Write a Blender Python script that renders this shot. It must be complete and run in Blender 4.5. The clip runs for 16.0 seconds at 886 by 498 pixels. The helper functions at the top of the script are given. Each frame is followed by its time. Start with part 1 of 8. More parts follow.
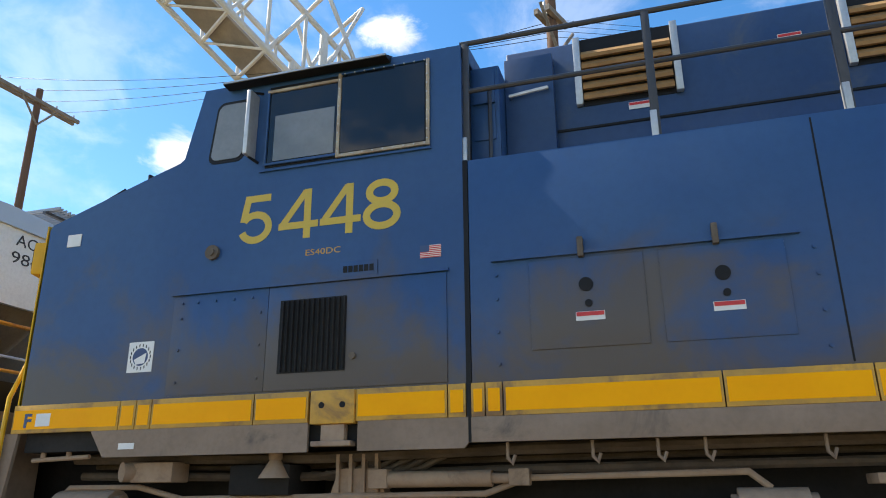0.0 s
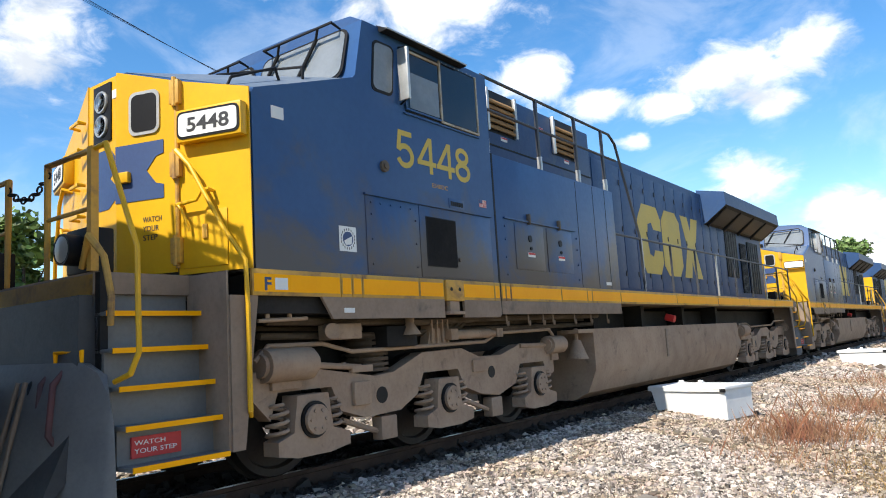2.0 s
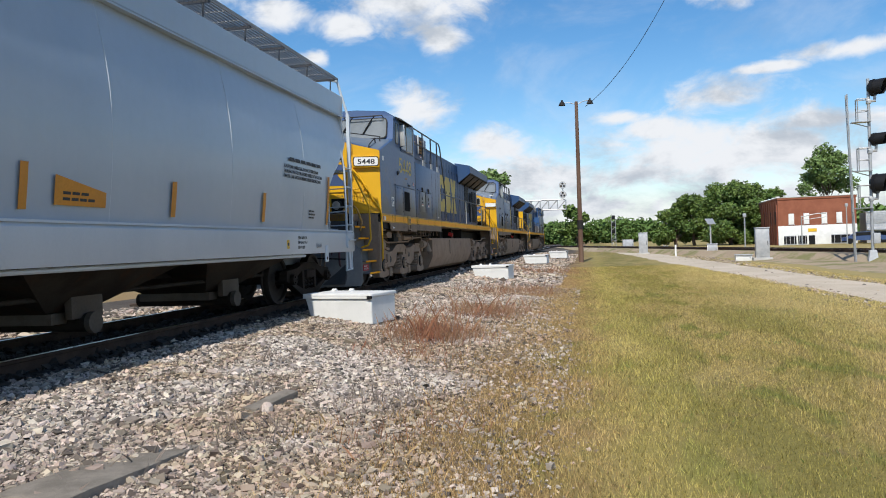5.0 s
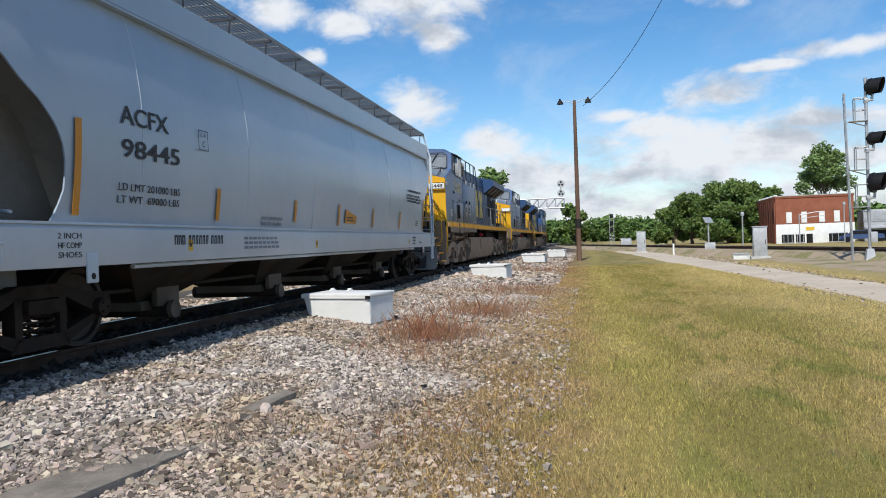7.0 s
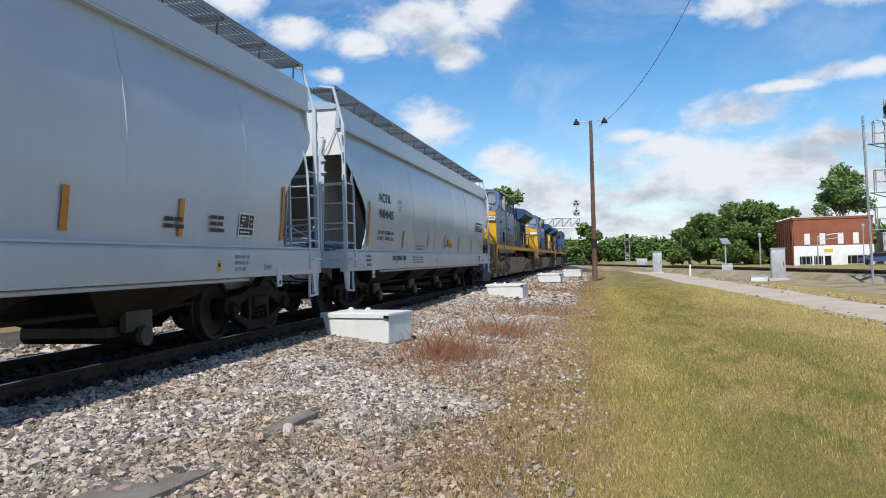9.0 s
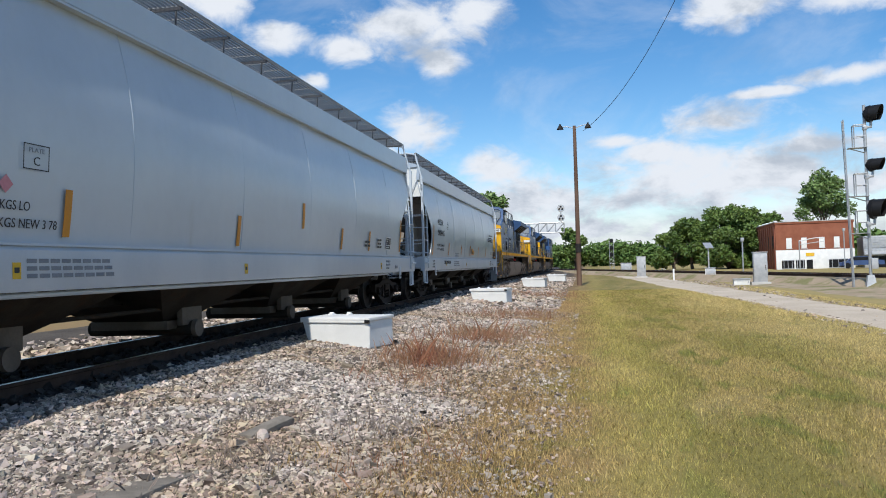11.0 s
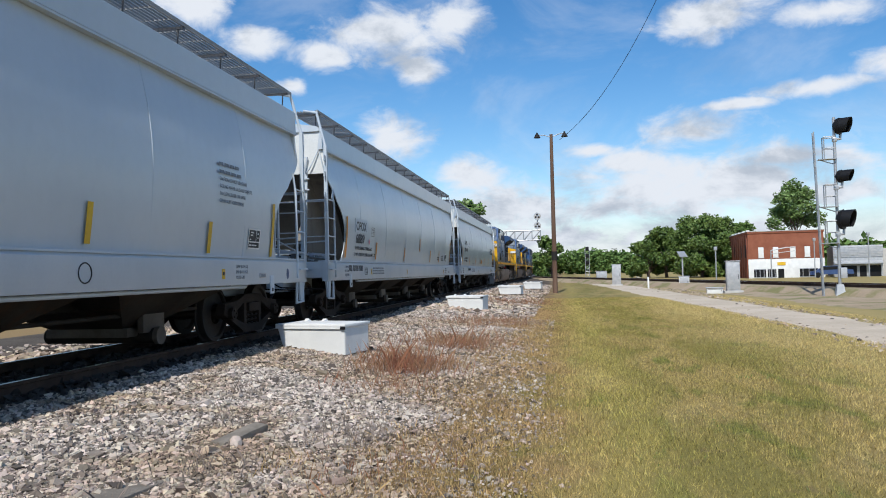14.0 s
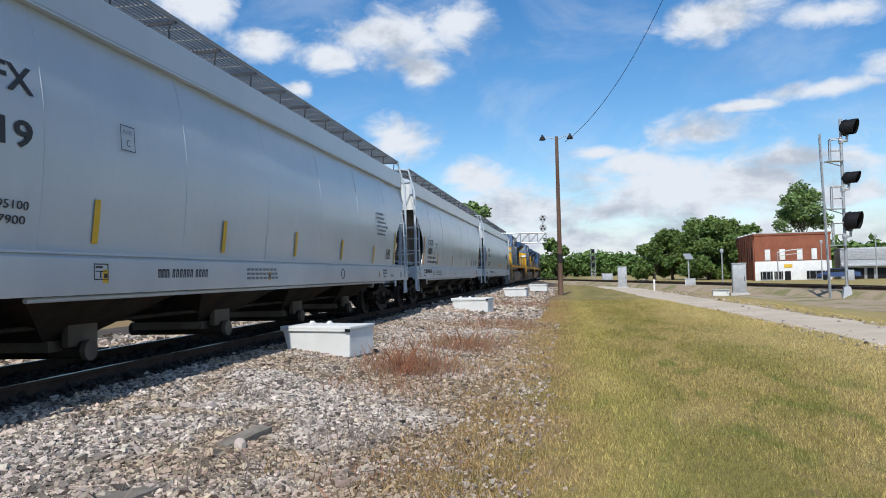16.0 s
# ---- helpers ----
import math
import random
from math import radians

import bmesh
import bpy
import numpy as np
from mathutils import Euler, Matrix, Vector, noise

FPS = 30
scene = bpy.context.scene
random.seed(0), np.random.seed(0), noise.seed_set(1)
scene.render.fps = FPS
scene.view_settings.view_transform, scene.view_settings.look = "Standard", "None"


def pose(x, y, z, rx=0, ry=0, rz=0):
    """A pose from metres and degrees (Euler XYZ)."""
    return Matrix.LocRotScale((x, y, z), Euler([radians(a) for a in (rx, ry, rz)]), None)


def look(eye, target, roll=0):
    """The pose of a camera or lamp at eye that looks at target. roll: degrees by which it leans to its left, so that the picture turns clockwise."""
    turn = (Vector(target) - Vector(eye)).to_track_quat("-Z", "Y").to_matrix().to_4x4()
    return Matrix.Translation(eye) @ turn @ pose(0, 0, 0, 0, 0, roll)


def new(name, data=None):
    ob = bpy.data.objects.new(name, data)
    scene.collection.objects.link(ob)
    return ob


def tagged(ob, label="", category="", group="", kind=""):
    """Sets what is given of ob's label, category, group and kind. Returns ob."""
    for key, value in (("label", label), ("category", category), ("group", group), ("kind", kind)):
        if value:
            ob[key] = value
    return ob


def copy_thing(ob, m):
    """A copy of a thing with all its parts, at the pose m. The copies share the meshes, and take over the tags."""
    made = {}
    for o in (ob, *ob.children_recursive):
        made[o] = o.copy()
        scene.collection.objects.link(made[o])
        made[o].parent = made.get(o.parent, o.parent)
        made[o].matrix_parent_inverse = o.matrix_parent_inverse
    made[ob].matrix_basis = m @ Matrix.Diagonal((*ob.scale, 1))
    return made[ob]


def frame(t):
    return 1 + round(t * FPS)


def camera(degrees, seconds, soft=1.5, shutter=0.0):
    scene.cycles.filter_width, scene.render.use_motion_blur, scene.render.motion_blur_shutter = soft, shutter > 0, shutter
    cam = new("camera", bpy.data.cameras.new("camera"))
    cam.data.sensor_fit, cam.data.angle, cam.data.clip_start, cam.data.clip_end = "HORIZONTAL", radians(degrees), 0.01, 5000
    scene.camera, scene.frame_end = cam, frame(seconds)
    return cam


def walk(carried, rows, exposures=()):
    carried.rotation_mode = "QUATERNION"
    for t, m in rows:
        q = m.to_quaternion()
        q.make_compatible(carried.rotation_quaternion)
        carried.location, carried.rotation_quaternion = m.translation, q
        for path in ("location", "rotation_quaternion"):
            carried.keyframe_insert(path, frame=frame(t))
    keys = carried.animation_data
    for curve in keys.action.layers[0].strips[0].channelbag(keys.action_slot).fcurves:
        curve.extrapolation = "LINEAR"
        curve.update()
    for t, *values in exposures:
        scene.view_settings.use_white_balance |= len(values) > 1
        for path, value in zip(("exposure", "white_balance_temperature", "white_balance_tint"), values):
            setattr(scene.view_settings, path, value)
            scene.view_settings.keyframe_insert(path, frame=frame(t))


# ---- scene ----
cam = camera(62.24, 16.0, soft=1.0)
PATH = [
    (0, pose(-0.200, 0.091, 1.685, 108.42, 0.46, 106.93)),
    (0.5, pose(-0.231, 0.104, 1.733, 107.25, 1.42, 88.22)),
    (1, pose(-0.209, 0.108, 1.778, 104.21, 2.05, 69.88)),
    (1.5, pose(-0.208, 0.068, 1.757, 100.83, 2.75, 49.66)),
    (2, pose(-0.212, 0.040, 1.674, 97.42, 3.40, 36.58)),
    (2.5, pose(-0.204, 0.016, 1.592, 92.57, 2.92, 25.49)),
    (3, pose(-0.189, -0.005, 1.560, 90.29, 2.48, 19.60)),
    (3.5, pose(-0.234, 0.037, 1.567, 91.27, 3.00, 15.39)),
    (4, pose(-0.128, 0.028, 1.567, 90.68, 2.57, 12.88)),
    (4.2, pose(-0.090, 0.023, 1.557, 90.32, 2.31, 11.62)),
    (6.5, pose(0.023, -0.062, 1.595, 89.25, 1.79, 11.11)),
    (7, pose(0.003, -0.038, 1.595, 89.48, 1.97, 11.08)),
    (7.5, pose(-0.049, 0.061, 1.565, 89.94, 2.01, 10.97)),
    (8, pose(-0.032, -0.006, 1.598, 90.84, 1.81, 11.78)),
    (8.5, pose(-0.012, -0.072, 1.628, 90.65, 1.42, 12.51)),
    (8.7, pose(-0.048, -0.103, 1.640, 90.74, 1.43, 12.22)),
    (10.8, pose(-0.086, -0.007, 1.585, 91.54, 1.57, 12.27)),
    (11, pose(-0.011, 0.006, 1.602, 91.34, 1.65, 11.07)),
    (11.5, pose(-0.028, 0.059, 1.583, 90.77, 1.51, 9.35)),
    (12, pose(-0.031, 0.046, 1.582, 90.99, 1.37, 9.97)),
    (12.5, pose(-0.049, 0.066, 1.570, 91.00, 1.63, 9.19)),
    (13, pose(-0.027, 0.024, 1.589, 90.78, 1.40, 9.20)),
    (13.5, pose(-0.014, 0.016, 1.590, 90.87, 1.44, 9.26)),
    (14, pose(-0.005, -0.003, 1.598, 91.84, 1.31, 9.25)),
    (14.5, pose(-0.006, -0.004, 1.602, 92.01, 1.42, 9.55)),
    (15, pose(0.008, 0.000, 1.592, 91.58, 1.11, 8.93)),
    (15.5, pose(0.003, -0.006, 1.596, 91.88, 1.30, 9.73)),
    (16, pose(0.012, -0.003, 1.599, 92.03, 1.32, 9.69)),
]
walk(cam, PATH, exposures=[(0.0, 0.92, 7000, 10), (0.8, 0.75, 6900, 10), (1.5, 0.70, 6700, 10), (2.2, 0.58, 6600, 10), (3.0, 0.28, 6600, 8), (4.2, 0.02, 6500, 10), (8.5, -0.07, 6250, 10), (16.0, -0.12, 6150, 10)])

# metres that the train has rolled, by second
ROLLED = [(0, -0.00), (1, 4.46), (2, 8.92), (3, 13.42), (4, 17.96), (6.5, 29.08), (7.5, 33.46), (8.5, 37.87), (11, 48.93), (12, 53.32), (13, 57.71), (14, 62.20), (15, 66.68), (16, 71.13)]

# ---- sky, sun ----
SUN = Vector((-0.05, -0.66, 0.75)).normalized()


def link(nt, a, b):
    nt.links.new(a, b)


def op(nt, kind, a, b=None, c=None, clamp=False):
    n = nt.nodes.new("ShaderNodeMath")
    n.operation, n.use_clamp = kind, clamp
    for i, v in enumerate((a, b, c)):
        if v is None:
            continue
        if isinstance(v, (int, float)):
            n.inputs[i].default_value = v
        else:
            link(nt, v, n.inputs[i])
    return n.outputs[0]


def noise_tex(nt, vec, scale, detail=4.0, rough=0.55, distort=0.0):
    n = nt.nodes.new("ShaderNodeTexNoise")
    n.inputs["Scale"].default_value, n.inputs["Detail"].default_value = scale, detail
    n.inputs["Roughness"].default_value, n.inputs["Distortion"].default_value = rough, distort
    link(nt, vec, n.inputs["Vector"])
    return n.outputs["Fac"]


def ramp(nt, fac, lo, hi):
    n = nt.nodes.new("ShaderNodeMapRange")
    n.interpolation_type = "SMOOTHSTEP"
    n.inputs["From Min"].default_value, n.inputs["From Max"].default_value = lo, hi
    link(nt, fac, n.inputs["Value"])
    return n.outputs["Result"]


def mixc(nt, fac, a, b):
    n = nt.nodes.new("ShaderNodeMix")
    n.data_type = "RGBA"
    for key, v in ((0, fac), (6, a), (7, b)):
        if isinstance(v, (int, float)):
            n.inputs[key].default_value = v
        elif isinstance(v, tuple):
            n.inputs[key].default_value = (*v, 1)
        else:
            link(nt, v, n.inputs[key])
    return n.outputs[2]


world = bpy.data.worlds.new("sky")
scene.world = world
world.use_nodes = True
nt = world.node_tree
sky = nt.nodes.new("ShaderNodeTexSky")
sky.sky_type, sky.sun_disc = "NISHITA", False
sky.sun_elevation, sky.sun_rotation = math.asin(SUN.z), radians(184)
sky.air_density, sky.dust_density, sky.ozone_density = 1.0, 0.25, 1.6
coord = nt.nodes.new("ShaderNodeTexCoord").outputs["Generated"]
sep = nt.nodes.new("ShaderNodeSeparateXYZ")
link(nt, coord, sep.inputs[0])
azim = op(nt, "MULTIPLY", op(nt, "ARCTAN2", sep.outputs[0], sep.outputs[1]), 57.2958)
elev = op(nt, "MULTIPLY", op(nt, "ARCSINE", sep.outputs[2]), 57.2958)
# cumulus: bearing, height, half width, half height in degrees
CLOUDS = [(-13.5, 18.2, 6.6, 2.6), (-8, 18.8, 4.0, 2.0), (-18.2, 16.6, 3.0, 1.5), (-10.8, 15.6, 2.2, 1.5), (-23.5, 17.6, 3.2, 1.4), (-20.6, 14.3, 1.6, 0.8), (-13.0, 10.4, 3.8, 2.4), (-16, 8.2, 4.5, 2.0),
          (11, 17.8, 5.6, 1.9), (19, 17.0, 4.5, 1.3), (18.9, 12.2, 5.0, 0.9), (13, 11.6, 3.0, 0.5), (24, 13.0, 5.0, 1.2), (10.0, 9.9, 4.6, 1.9), (4.6, 7.9, 4.0, 1.3), (2.6, 9.0, 3.0, 0.8), (15.9, 7.6, 6.5, 1.1),
          (11.7, 5.4, 4.5, 1.2), (19, 5.0, 5.0, 1.4), (4.0, 4.6, 7.0, 1.8), (-7.0, 7.4, 3.6, 1.7), (-4, 4.8, 7.0, 2.4), (10, 2.6, 12, 1.8), (-2, 2.4, 12, 1.6), (27, 5, 8, 3), (-20, 5.0, 8, 3.0), (11, 6.0, 15, 3.6), (-5, 4.5, 10, 3.2),
          (-66, 22.5, 5, 4.5), (-36, 26, 8.5, 4.5), (-28, 20, 4, 2.2), (-48, 30, 4, 3.5), (-76, 25, 6, 5), (-100.5, 24.7, 4, 3.2), (-95, 27, 3.5, 2.2), (-89, 27.2, 5, 2.4), (-100.5, 12, 5, 4.5), (-100.5, 18.2, 4, 3.2),
          # bearings 40 to 160: unseen clouds, added to brighten the train's east side
          (-111, 34.6, 3.5, 1.6), (-128, 24, 3, 2.2), (40, 13, 9, 3), (52, 24, 8, 4), (62, 10, 9, 3), (76, 20, 10, 4.5), (90, 34, 10, 5), (98, 12, 10, 3.5), (112, 24, 9, 4), (126, 10, 10, 3), (140, 26, 11, 5), (160, 14, 10, 3.5), (-160, 35, 12, 6)]
best = None
for a, e, w, h in CLOUDS:
    dx = op(nt, "DIVIDE", op(nt, "SUBTRACT", azim, a), w)
    dy = op(nt, "DIVIDE", op(nt, "SUBTRACT", elev, e), h)
    d2 = op(nt, "ADD", op(nt, "MULTIPLY", dx, dx), op(nt, "MULTIPLY", dy, dy))
    v = op(nt, "SUBTRACT", 1.0, op(nt, "SQRT", d2))
    best = v if best is None else op(nt, "MAXIMUM", best, v)
flat = nt.nodes.new("ShaderNodeCombineXYZ")
link(nt, op(nt, "MULTIPLY", azim, 0.1), flat.inputs[0])
link(nt, op(nt, "MULTIPLY", elev, 0.17), flat.inputs[1])
billow = noise_tex(nt, flat.outputs[0], 2.3, 10, 0.6, 0.35)
wisp = noise_tex(nt, flat.outputs[0], 0.9, 7, 0.6, 0.5)
body = op(nt, "ADD", best, op(nt, "MULTIPLY", op(nt, "SUBTRACT", billow, 0.5), 2.1))
thick = ramp(nt, body, -0.05, 0.75)
low = ramp(nt, elev, 12.0, 1.0)
veil = op(nt, "MAXIMUM", op(nt, "MULTIPLY", ramp(nt, wisp, 0.44, 0.66), op(nt, "ADD", 0.2, op(nt, "MULTIPLY", low, 0.75))), op(nt, "MULTIPLY", ramp(nt, elev, 5.5, 1.5), 0.85))
mask = op(nt, "MAXIMUM", thick, veil, clamp=True)
shade_n = noise_tex(nt, flat.outputs[0], 1.3, 6, 0.6, 0.2)
grey = op(nt, "MULTIPLY", ramp(nt, op(nt, "ADD", shade_n, op(nt, "MULTIPLY", low, 0.07)), 0.46, 0.66), 0.74)
cloud_col = mixc(nt, grey, (0.88, 0.90, 0.93), (0.40, 0.46, 0.54))
hsv = nt.nodes.new("ShaderNodeHueSaturation")
hsv.inputs["Saturation"].default_value, hsv.inputs["Value"].default_value = 1.34, 0.14
link(nt, sky.outputs[0], hsv.inputs["Color"])
link(nt, mixc(nt, mask, hsv.outputs[0], cloud_col), nt.nodes["Background"].inputs[0])
nt.nodes["Background"].inputs[1].default_value = 1.0

sun = new("sun", bpy.data.lights.new("sun", "SUN"))
sun.data.energy, sun.data.angle, sun.data.color = 5.0, radians(0.5), (1.0, 0.95, 0.86)
sun.matrix_basis = look(SUN * 50, (0, 0, 0))

# ---- materials ----


def surf(name, col, col2, scale=1.5, rough=0.5, metal=0.0, bump=0.2, fine=30.0, grime=None, grime_lo=0.5, grime_hi=0.7, island=0.0, coat=0.0, tall=1.0, obj_rand=0.0, grain=0.18, spec=-1.0):
    m = bpy.data.materials.new(name)
    m.use_nodes = True
    nt = m.node_tree
    p = nt.nodes["Principled BSDF"]
    co = nt.nodes.new("ShaderNodeTexCoord").outputs["Object"]
    if tall != 1.0:
        mp = nt.nodes.new("ShaderNodeMapping")
        mp.inputs["Scale"].default_value = (1, 1, tall)
        link(nt, co, mp.inputs[0])
        co2 = mp.outputs[0]
    else:
        co2 = co
    big = noise_tex(nt, co2, scale, 5, 0.6)
    tiny = noise_tex(nt, co, fine, 4, 0.6)
    c = mixc(nt, ramp(nt, big, 0.35, 0.65), col, col2)
    c = mixc(nt, op(nt, "MULTIPLY", ramp(nt, tiny, 0.35, 0.75), grain), c, tuple(v * 0.45 for v in col))
    if grime:
        g = noise_tex(nt, co2, scale * 1.7, 7, 0.65, 0.6)
        c = mixc(nt, ramp(nt, g, grime_lo, grime_hi), c, grime)
    if island or obj_rand:
        src = nt.nodes.new("ShaderNodeNewGeometry").outputs["Random Per Island"] if island else nt.nodes.new("ShaderNodeObjectInfo").outputs["Random"]
        h = nt.nodes.new("ShaderNodeHueSaturation")
        link(nt, c, h.inputs["Color"])
        amt = island or obj_rand
        link(nt, op(nt, "ADD", 1.0 - amt, op(nt, "MULTIPLY", src, 2 * amt)), h.inputs["Value"])
        link(nt, op(nt, "ADD", 0.5 - 0.03 * amt, op(nt, "MULTIPLY", op(nt, "FRACT", op(nt, "MULTIPLY", src, 7.3)), 0.06 * amt)), h.inputs["Hue"])
        c = h.outputs["Color"]
    link(nt, c, p.inputs["Base Color"])
    p.inputs["Metallic"].default_value = metal
    p.inputs["Specular IOR Level"].default_value = spec if spec >= 0 else (0.18 if rough >= 0.65 and metal == 0 else 0.5)
    link(nt, op(nt, "ADD", rough - 0.08, op(nt, "MULTIPLY", tiny, 0.16)), p.inputs["Roughness"])
    p.inputs["Coat Weight"].default_value = coat
    p.inputs["Coat Roughness"].default_value = 0.2
    if bump:
        b = nt.nodes.new("ShaderNodeBump")
        b.inputs["Strength"].default_value, b.inputs["Distance"].default_value = bump, 0.01
        link(nt, tiny, b.inputs["Height"])
        link(nt, b.outputs[0], p.inputs["Normal"])
    return m


def dusty(name, col, col2, dust, top, bottom, **k):
    """Paint with dust thrown up from the track, patchy and thinning out between two heights."""
    m = surf(name, col, col2, **k)
    nt = m.node_tree
    p = nt.nodes["Principled BSDF"]
    src = p.inputs["Base Color"].links[0].from_socket
    co = nt.nodes.new("ShaderNodeTexCoord").outputs["Object"]
    s = nt.nodes.new("ShaderNodeSeparateXYZ")
    link(nt, co, s.inputs[0])
    patch = noise_tex(nt, co, 0.9, 7, 0.62, 0.4)
    height = op(nt, "DIVIDE", op(nt, "SUBTRACT", top, s.outputs[2]), top - bottom)
    f = ramp(nt, op(nt, "ADD", op(nt, "MULTIPLY", height, 0.75), op(nt, "MULTIPLY", op(nt, "SUBTRACT", patch, 0.5), 2.6)), 0.1, 0.72)
    link(nt, mixc(nt, op(nt, "MULTIPLY", f, 0.88), src, dust), p.inputs["Base Color"])
    return m


BLUE = dusty("blue_paint", (0.021, 0.070, 0.19), (0.031, 0.085, 0.205), (0.10, 0.08, 0.06), 3.75, 2.3, scale=0.8, rough=0.38, bump=0.04, coat=0.08, spec=0.28, fine=14, grain=0.12)
BLUE_TOP = surf("blue_grey_paint", (0.02, 0.058, 0.15), (0.03, 0.068, 0.155), scale=1.2, rough=0.48, bump=0.06, coat=0.03, spec=0.25, fine=16, grime=(0.075, 0.095, 0.13), grime_lo=0.55, grime_hi=0.8)
ROOF = surf("faded_roof_paint", (0.10, 0.14, 0.19), (0.16, 0.19, 0.23), rough=0.45, bump=0.08)
YELLOW = surf("yellow_paint", (0.68, 0.375, 0.010), (0.60, 0.325, 0.010), scale=1.0, rough=0.42, bump=0.04, coat=0.05, spec=0.3, grain=0.06, grime=(0.30, 0.16, 0.03), grime_lo=0.62, grime_hi=0.9)
STRIPE = surf("stripe_tape", (1.0, 0.43, 0.0), (0.96, 0.39, 0.0), rough=0.5, spec=0.15, bump=0.03, grain=0.03, grime=(0.40, 0.2, 0.03), grime_lo=0.68, grime_hi=0.85)
OCHRE = surf("weathered_yellow", (0.62, 0.33, 0.04), (0.42, 0.24, 0.05), rough=0.6, bump=0.08, grime=(0.2, 0.11, 0.05))
LETTER = surf("lettering_yellow", (0.56, 0.40, 0.045), (0.50, 0.36, 0.05), rough=0.5, bump=0.03, grain=0.1)
DUST = surf("dust_brown_steel", (0.31, 0.215, 0.15), (0.375, 0.27, 0.19), scale=2.2, rough=0.85, bump=0.3, fine=24, grime=(0.15, 0.11, 0.085), grime_lo=0.55, grime_hi=0.8)
SKIRT = surf("dusty_grey_skirt", (0.235, 0.172, 0.125), (0.285, 0.21, 0.155), scale=1.6, rough=0.75, bump=0.15, fine=20, grime=(0.11, 0.09, 0.075), grime_lo=0.55, grime_hi=0.8)
GRIME = surf("sooty_pipe", (0.075, 0.056, 0.042), (0.12, 0.09, 0.066), scale=3, rough=0.85, bump=0.3)
DARK = surf("grimy_black_steel", (0.016, 0.015, 0.015), (0.03, 0.027, 0.025), rough=0.7, bump=0.25)
BLACK = surf("black_paint", (0.008, 0.008, 0.009), (0.013, 0.013, 0.014), rough=0.5, spec=0.2, bump=0.05)
RAILB = surf("dark_rail_paint", (0.03, 0.035, 0.045), (0.05, 0.05, 0.055), rough=0.5, bump=0.08)
WHITE = surf("white_paint", (0.74, 0.74, 0.72), (0.66, 0.66, 0.64), rough=0.5, bump=0.05, grain=0.06)
ALUM = surf("bare_aluminium", (0.55, 0.55, 0.53), (0.42, 0.42, 0.40), rough=0.4, metal=0.6, bump=0.05)
HOSE = surf("faded_red_hose", (0.16, 0.07, 0.07), (0.10, 0.06, 0.06), rough=0.7, bump=0.1)
WORN = surf("worn_cream_frame", (0.42, 0.37, 0.28), (0.26, 0.20, 0.14), scale=5, rough=0.6, bump=0.1)
TAN = surf("tan_filter", (0.36, 0.21, 0.09), (0.28, 0.16, 0.07), scale=4, rough=0.85, bump=0.3)
RED = surf("red_print", (0.55, 0.03, 0.03), (0.5, 0.03, 0.03), rough=0.5, bump=0.02)
PINK = surf("faded_pink_print", (0.55, 0.22, 0.26), (0.6, 0.27, 0.3), rough=0.6, bump=0.02)
NAVY = surf("blue_print", (0.03, 0.06, 0.16), (0.035, 0.07, 0.17), rough=0.5, bump=0.02)
INK = surf("black_lettering", (0.015, 0.016, 0.02), (0.03, 0.03, 0.035), rough=0.6, bump=0.02)
FADED = surf("faded_lettering", (0.16, 0.18, 0.21), (0.22, 0.24, 0.27), rough=0.6, bump=0.02)
HOPPER = surf("grey_hopper_paint", (0.315, 0.38, 0.46), (0.355, 0.415, 0.485), scale=0.5, rough=0.34, bump=0.02, coat=0.5, fine=6, grain=0.05, grime=(0.31, 0.335, 0.35), grime_lo=0.6, grime_hi=0.85, tall=0.35)
PALE = surf("pale_grey_hopper_paint", (0.445, 0.50, 0.555), (0.49, 0.54, 0.585), scale=0.5, rough=0.34, bump=0.02, coat=0.5, fine=6, grain=0.05, grime=(0.36, 0.385, 0.40), grime_lo=0.6, grime_hi=0.85, tall=0.35)
SILL = surf("grey_sill_paint", (0.43, 0.49, 0.55), (0.49, 0.54, 0.59), scale=0.8, rough=0.4, bump=0.03, grain=0.06, grime=(0.36, 0.35, 0.33), grime_lo=0.62, grime_hi=0.85, tall=0.4)
# dirty grey with the shade below the end panels put into its base
SLOPE = surf("shaded_grimy_slope_sheet", (0.16, 0.147, 0.13), (0.21, 0.195, 0.175), scale=0.8, rough=0.75, bump=0.1, grime=(0.09, 0.08, 0.07), grime_lo=0.5, grime_hi=0.75)
HOPPER_END = surf("grey_end_sheet", (0.60, 0.62, 0.61), (0.66, 0.67, 0.65), scale=0.9, rough=0.5, bump=0.05, grime=(0.3, 0.27, 0.23), grime_lo=0.6, grime_hi=0.85)
GALV = surf("galvanised_steel", (0.40, 0.41, 0.42), (0.5, 0.5, 0.5), scale=3, rough=0.5, metal=0.4, bump=0.1)
WALK = surf("dull_grating", (0.27, 0.275, 0.28), (0.33, 0.33, 0.33), rough=0.6, metal=0.3, bump=0.1)
CAP = surf("dull_steel_cap", (0.10, 0.082, 0.066), (0.15, 0.125, 0.10), rough=0.7, bump=0.1)
PLOW = surf("scuffed_black_plow", (0.12, 0.12, 0.122), (0.17, 0.165, 0.16), scale=1.0, rough=0.5, bump=0.1, grime=(0.11, 0.095, 0.08), grime_lo=0.58, grime_hi=0.8)
PILOT = surf("dusty_black_paint", (0.035, 0.036, 0.04), (0.06, 0.06, 0.062), scale=1.5, rough=0.6, bump=0.15, grime=(0.09, 0.08, 0.07), grime_lo=0.55, grime_hi=0.8)
